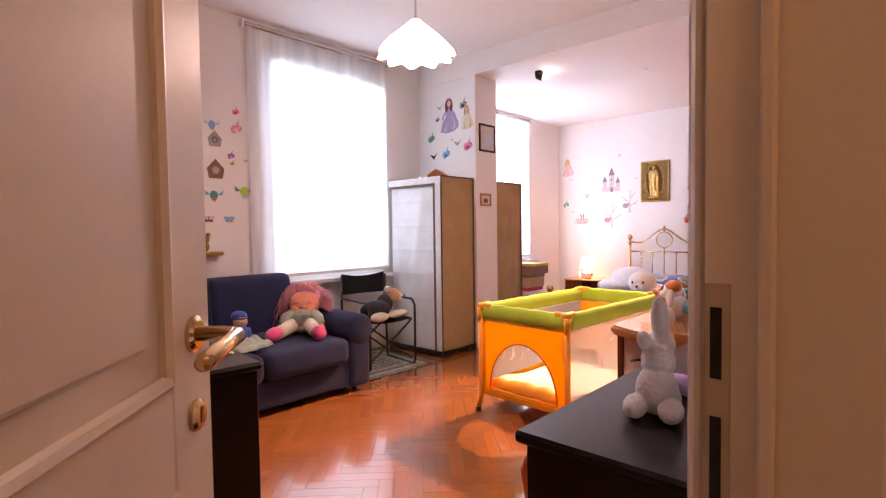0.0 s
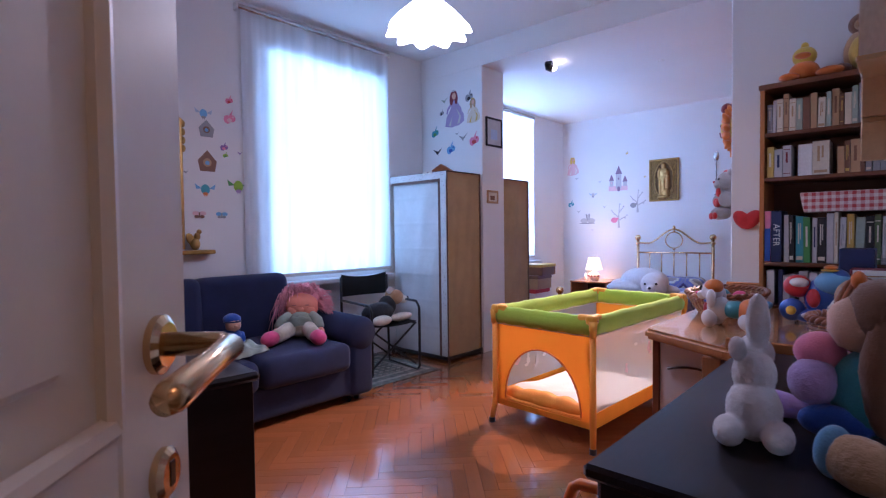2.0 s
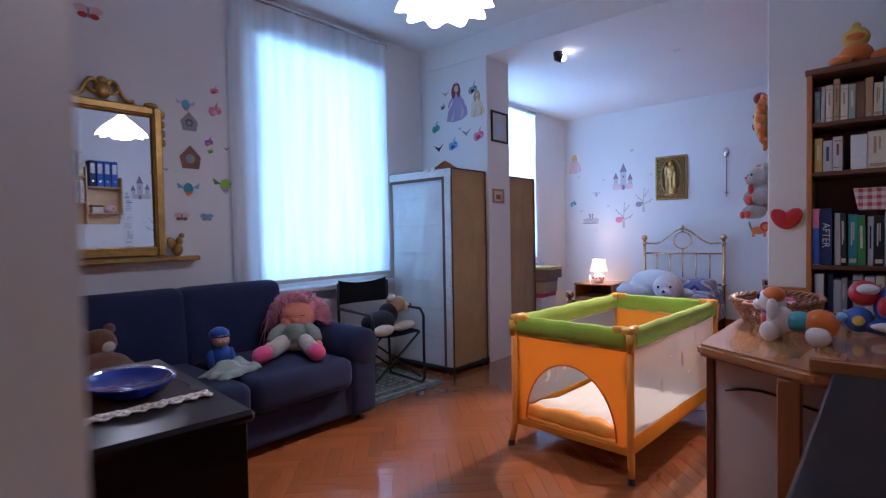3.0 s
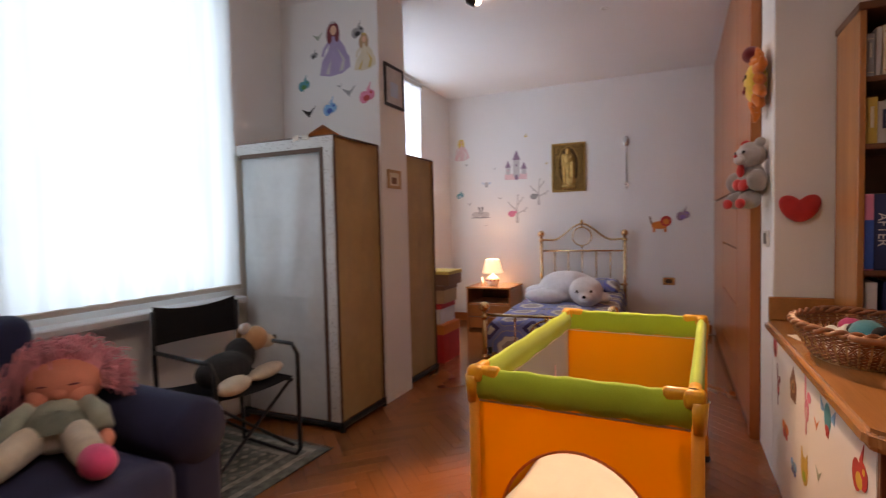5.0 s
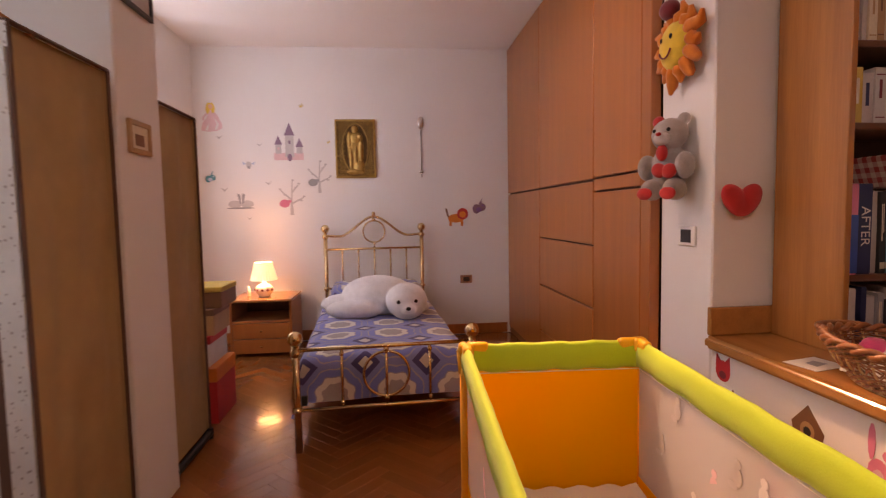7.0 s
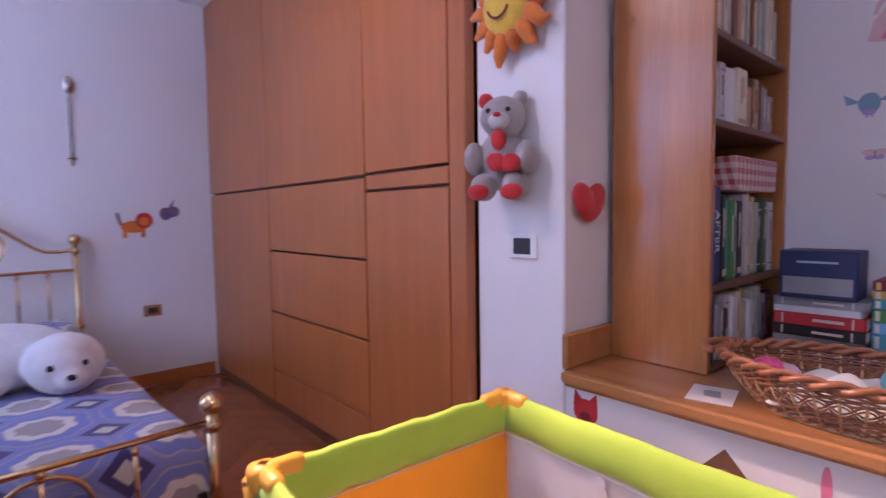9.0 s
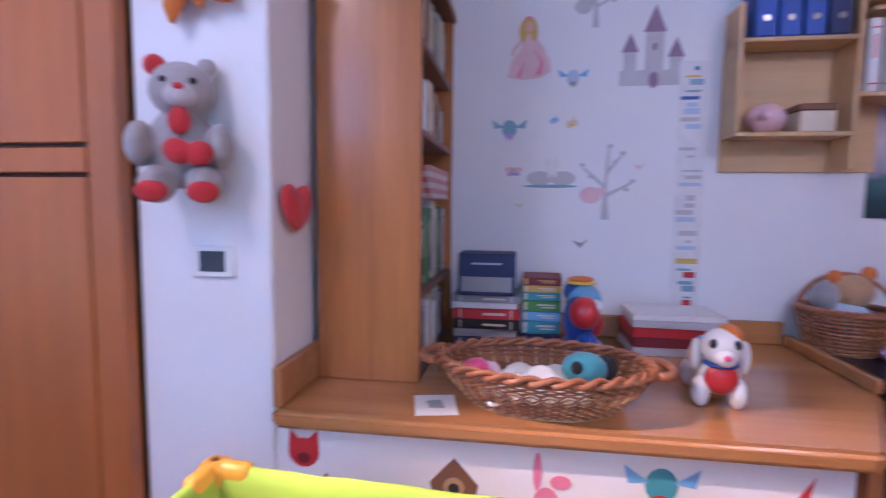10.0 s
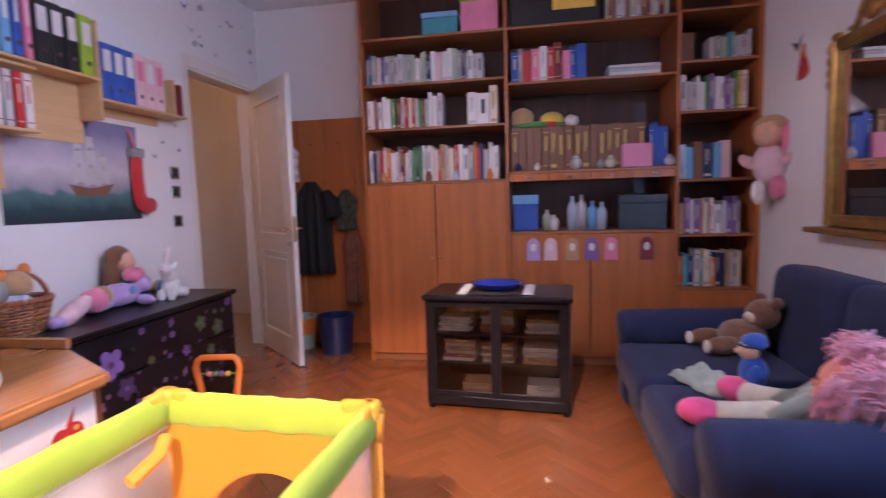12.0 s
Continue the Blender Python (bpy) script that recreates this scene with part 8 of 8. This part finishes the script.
# ---- travel cot ----
def travel_cot():
    t = thing("travel_cot", "orange and lime folding travel cot with net sides", "cot", pose(-1.600, 3.745, 0, 0, 0, -3.1))
    hx, hy, zt = 0.332, 0.632, 0.745

    def pad(p, q):
        bm = bmesh.new()
        n = 22
        d = (Vector(q) - Vector(p))
        side = Vector((-d.y, d.x, 0)).normalized()
        prof = [(0.022 * math.cos(a), 0.055 * math.sin(a)) for a in [2 * math.pi * k / 12 for k in range(12)]]
        rings = []
        for k in range(n + 1):
            c = Vector(p) + d * k / n
            w = 1 + 0.05 * math.sin(k * 2.1) * math.sin(k * 0.7)
            rings.append([bm.verts.new(c + side * (a * w) + Vector((0, 0, b * w + 0.003 * math.sin(k * 1.3)))) for a, b in prof])
        for a, b in zip(rings, rings[1:]):
            for i in range(12):
                bm.faces.new((a[i], a[(i + 1) % 12], b[(i + 1) % 12], b[i]))
        bm.faces.new(rings[0][::-1]), bm.faces.new(rings[-1])
        part("padded_rail", bm, LIME, t, "lime green padded rail", True)
        bm = bmesh.new()
        tube(bm, [Vector(p) + Vector((0, 0, -0.058)), Vector(q) + Vector((0, 0, -0.058))], 0.004, 6)
        part("seam", bm, SHEET, t)
    z = zt - 0.06
    corners = [(-hx, -hy), (hx, -hy), (hx, hy), (-hx, hy)]
    for a, b in zip(corners, corners[1:] + corners[:1]):
        pad((*a, z), (*b, z))
    for x, y in corners:
        sx, sy = math.copysign(1, x), math.copysign(1, y)
        bm = bmesh.new()
        box(bm, -0.030, 0.030, -0.030, 0.030, -0.03, 0.026, 0.018, 3, pose(x, y, zt - 0.024))
        box(bm, -0.018, 0.018, -0.055, 0.055, -0.03, 0.022, 0.014, 2, pose(x, y - sy * 0.03, zt - 0.02))
        box(bm, -0.055, 0.055, -0.018, 0.018, -0.03, 0.022, 0.014, 2, pose(x - sx * 0.03, y, zt - 0.02))
        tube(bm, [(x + sx * 0.012, y + sy * 0.012, zt - 0.03), (x + sx * 0.012, y + sy * 0.012, zt - 0.12)], [0.025, 0.018], 10)
        cap = part("corner_cap", bm, YELLOWP, t, "amber plastic corner cap", True)
        bm = bmesh.new()
        ball(bm, (x + sx * 0.034, y + sy * 0.0, zt - 0.03), 0.006, u=8, v=6)
        part("rivet", bm, CHROME, cap)
        bm = bmesh.new()
        tube(bm, [(x + sx * 0.008, y + sy * 0.008, zt - 0.09), (x + sx * 0.008, y + sy * 0.008, 0.16), (x + sx * 0.012, y + sy * 0.015, 0.10), (x + sx * 0.02, y + sy * 0.03, 0.015)], [0.018, 0.019, 0.019, 0.016], 10)
        part("corner_post", bm, ORANGE, t, smooth=True)
        bm = bmesh.new()
        tube(bm, [(x + sx * 0.02, y + sy * 0.03, 0.0), (x + sx * 0.02, y + sy * 0.03, 0.03)], 0.02, 12)
        part("foot", bm, BLACKP, t)
    ztop, zlow = z - 0.05, 0.15
    # near end: orange cloth with an arched opening
    bm, n = bmesh.new(), 40
    aw, ah = 0.265, 0.335
    for k in range(n):
        x0, x1 = -hx + 2 * hx * k / n, -hx + 2 * hx * (k + 1) / n
        g = [zlow + (ah * math.sqrt(max(0.0, 1 - (x / aw) ** 2)) + 0.02 if abs(x) < aw else 0.0) for x in (x0, x1)]
        vs = [bm.verts.new(p) for p in ((x0, -hy, g[0]), (x1, -hy, g[1]), (x1, -hy, ztop), (x0, -hy, ztop))]
        bm.faces.new(vs)
        bmv = [bm.verts.new(p) for p in ((x0, -hy, 0.115), (x1, -hy, 0.115), (x1, -hy, zlow), (x0, -hy, zlow))]
        bm.faces.new(bmv)
    bmesh.ops.remove_doubles(bm, verts=bm.verts, dist=0.0005)
    bmesh.ops.solidify(bm, geom=bm.faces[:], thickness=0.004)
    part("end_panel", bm, ORANGE_T, t, "orange cloth end with arched opening")
    bm = bmesh.new()
    tube(bm, [(aw * math.cos(a), -hy - 0.004, zlow + 0.02 + ah * math.sin(a)) for a in [math.pi * k / 28 for k in range(29)]], 0.005, 6)
    part("opening_piping", bm, CARD["orange"], t)
    bm = bmesh.new()
    box(bm, -hx, hx, hy - 0.003, hy + 0.003, 0.115, ztop, 0)
    part("end_panel", bm, ORANGE_T, t, "orange cloth end")
    for s in (-1, 1):
        bm = bmesh.new()
        rows = [[bm.verts.new((s * (hx - 0.012 * math.sin(math.pi * i / 16) * math.sin(math.pi * j / 8)), -hy + 2 * hy * i / 16, 0.2 + (ztop - 0.2) * j / 8)) for j in range(9)] for i in range(17)]
        for a, b in zip(rows, rows[1:]):
            for j in range(8):
                bm.faces.new((a[j], a[j + 1], b[j + 1], b[j]))
        part("net_side", bm, NETM, t, "white see-through net side", True)
        solid("lower_band", ORANGE_T, [(s * hx - 0.003, s * hx + 0.003, -hy, hy, 0.115, 0.2)], t, "orange lower band", 0)
        rnd = random.Random(s + 9)
        for k in range(9):
            y, zz = -0.42 + 0.105 * k, rnd.uniform(0.30, 0.58)
            bm = bmesh.new()
            M = pose(s * (hx - 0.010), y, zz, 90, 0, 90 if s > 0 else -90)
            slab(bm, oval(0, 0, 0.02, 0.026, 12), -0.001, 0.001, M), slab(bm, oval(0.0, 0.035, 0.014, 0.013, 10), -0.001, 0.001, M), slab(bm, oval(0.02, -0.03, 0.022, 0.010, 10), -0.001, 0.001, M)
            part("printed_animal", bm, CARD[rnd.choice(("palegrey", "palepink", "white"))], t)
    bm = bmesh.new()
    box(bm, -hx + 0.01, hx - 0.01, -hy + 0.01, hy - 0.01, 0.115, 0.165, 0.012, 2)
    part("mattress", bm, ORANGE, t, "orange padded base mat")
    bm = bmesh.new()
    n = 22
    rows = [[bm.verts.new((-hx + 0.02 + (2 * hx - 0.04) * i / n, -hy + 0.09 + (2 * hy - 0.12) * j / n, 0.172 + 0.02 * abs(math.sin(i * 0.8 + 0.4 * math.sin(j * 0.5))) * (0.4 + 0.6 * math.sin(j * 0.33) ** 2) + 0.05 * math.exp(-((j - 1) / 2.5) ** 2) * (0.5 + 0.5 * math.sin(i * 0.7)))) for j in range(n + 1)] for i in range(n + 1)]
    for a, b in zip(rows, rows[1:]):
        for j in range(n):
            bm.faces.new((a[j], a[j + 1], b[j + 1], b[j]))
    part("sheet", bm, SHEET, t, "creased white cotton sheet", True)
    bm = bmesh.new()
    tube(bm, [(-hx + 0.035 + (2 * hx - 0.07) * k / 24, -hy + 0.075 + 0.006 * math.sin(k * 0.9), 0.178 + 0.005 * math.sin(k * 1.2)) for k in range(25)], [0.035 + 0.022 * math.sin(math.pi * k / 24) + 0.004 * math.sin(k * 0.8) for k in range(25)], 14)
    part("mattress_fold", bm, ORANGE, t, "orange folded edge of the mat", True)
    bm = bmesh.new()
    tube(bm, [(hx - 0.03, -hy + 0.05, ztop - 0.02), (hx - 0.05, -hy + 0.10, ztop - 0.05), (hx - 0.04, -hy + 0.2, ztop - 0.08)], 0.02, 6)
    part("strap", bm, ORANGE, t, "orange fastening strap")


travel_cot()

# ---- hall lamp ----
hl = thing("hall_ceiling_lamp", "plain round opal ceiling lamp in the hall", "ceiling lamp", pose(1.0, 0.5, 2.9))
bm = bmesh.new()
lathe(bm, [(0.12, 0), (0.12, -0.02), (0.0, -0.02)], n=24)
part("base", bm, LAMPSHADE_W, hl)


# ---- herringbone parquet ----
def parquet():
    fl = structure("floor", JOINT, [(XW - 0.02, 0.0, YS - 0.05, YN + 0.02, -0.1, -0.006)])
    L, W, gap = 0.36, 0.072, 0.0004
    k = round(L / W)
    bm = bmesh.new()
    box(bm, gap, W - gap, gap, L - gap, -0.012, 0.0, 0.0007)
    piece = mesh_of("parquet_block", bm, PARQ)
    verts, faces = [], []
    for f in piece.polygons:
        faces.append(tuple(f.vertices))
    base = [v.co.copy() for v in piece.vertices]
    turn = pose(-2.0, 3.8, 0, 0, 0, 45)
    near, rest = [], []
    R = 70
    for i in range(-R, R):
        for j in range(-14, 15):
            # one upright and one lying block for each step of the weave
            ox, oy = (i + j * k) * W, (i - j * k) * W
            for m in (turn @ pose(ox, oy, 0), turn @ pose(ox + W + L, oy, 0, 0, 0, 90)):
                c = m @ Vector((W / 2, L / 2, 0))
                if XW - 0.05 < c.x < 0.0 and YS - 0.1 < c.y < YN + 0.05:
                    (near if -3.0 < c.x < -1.2 and 1.6 < c.y < 5.4 else rest).append((m, c))
    near.sort(key=lambda a: abs(a[1].x + 2.2) + 0.5 * abs(a[1].y - 2.9))
    rest += near[300:]
    for m, _ in near[:300]:
        ob = new("parquet_block", piece)
        ob.parent = fl
        ob.matrix_basis = m
    allv, allf = [], []
    for m, _ in rest:
        o = len(allv)
        allv += [m @ v for v in base]
        allf += [tuple(o + q for q in f) for f in faces]
    me = bpy.data.meshes.new("parquet_rest")
    me.from_pydata([tuple(v) for v in allv], [], allf)
    me.materials.append(PARQ_R)
    ob = new("parquet_rest", me)
    ob.parent = fl
    tagged(ob, "herringbone parquet blocks, varnished reddish brown", kind="stuff")


parquet()
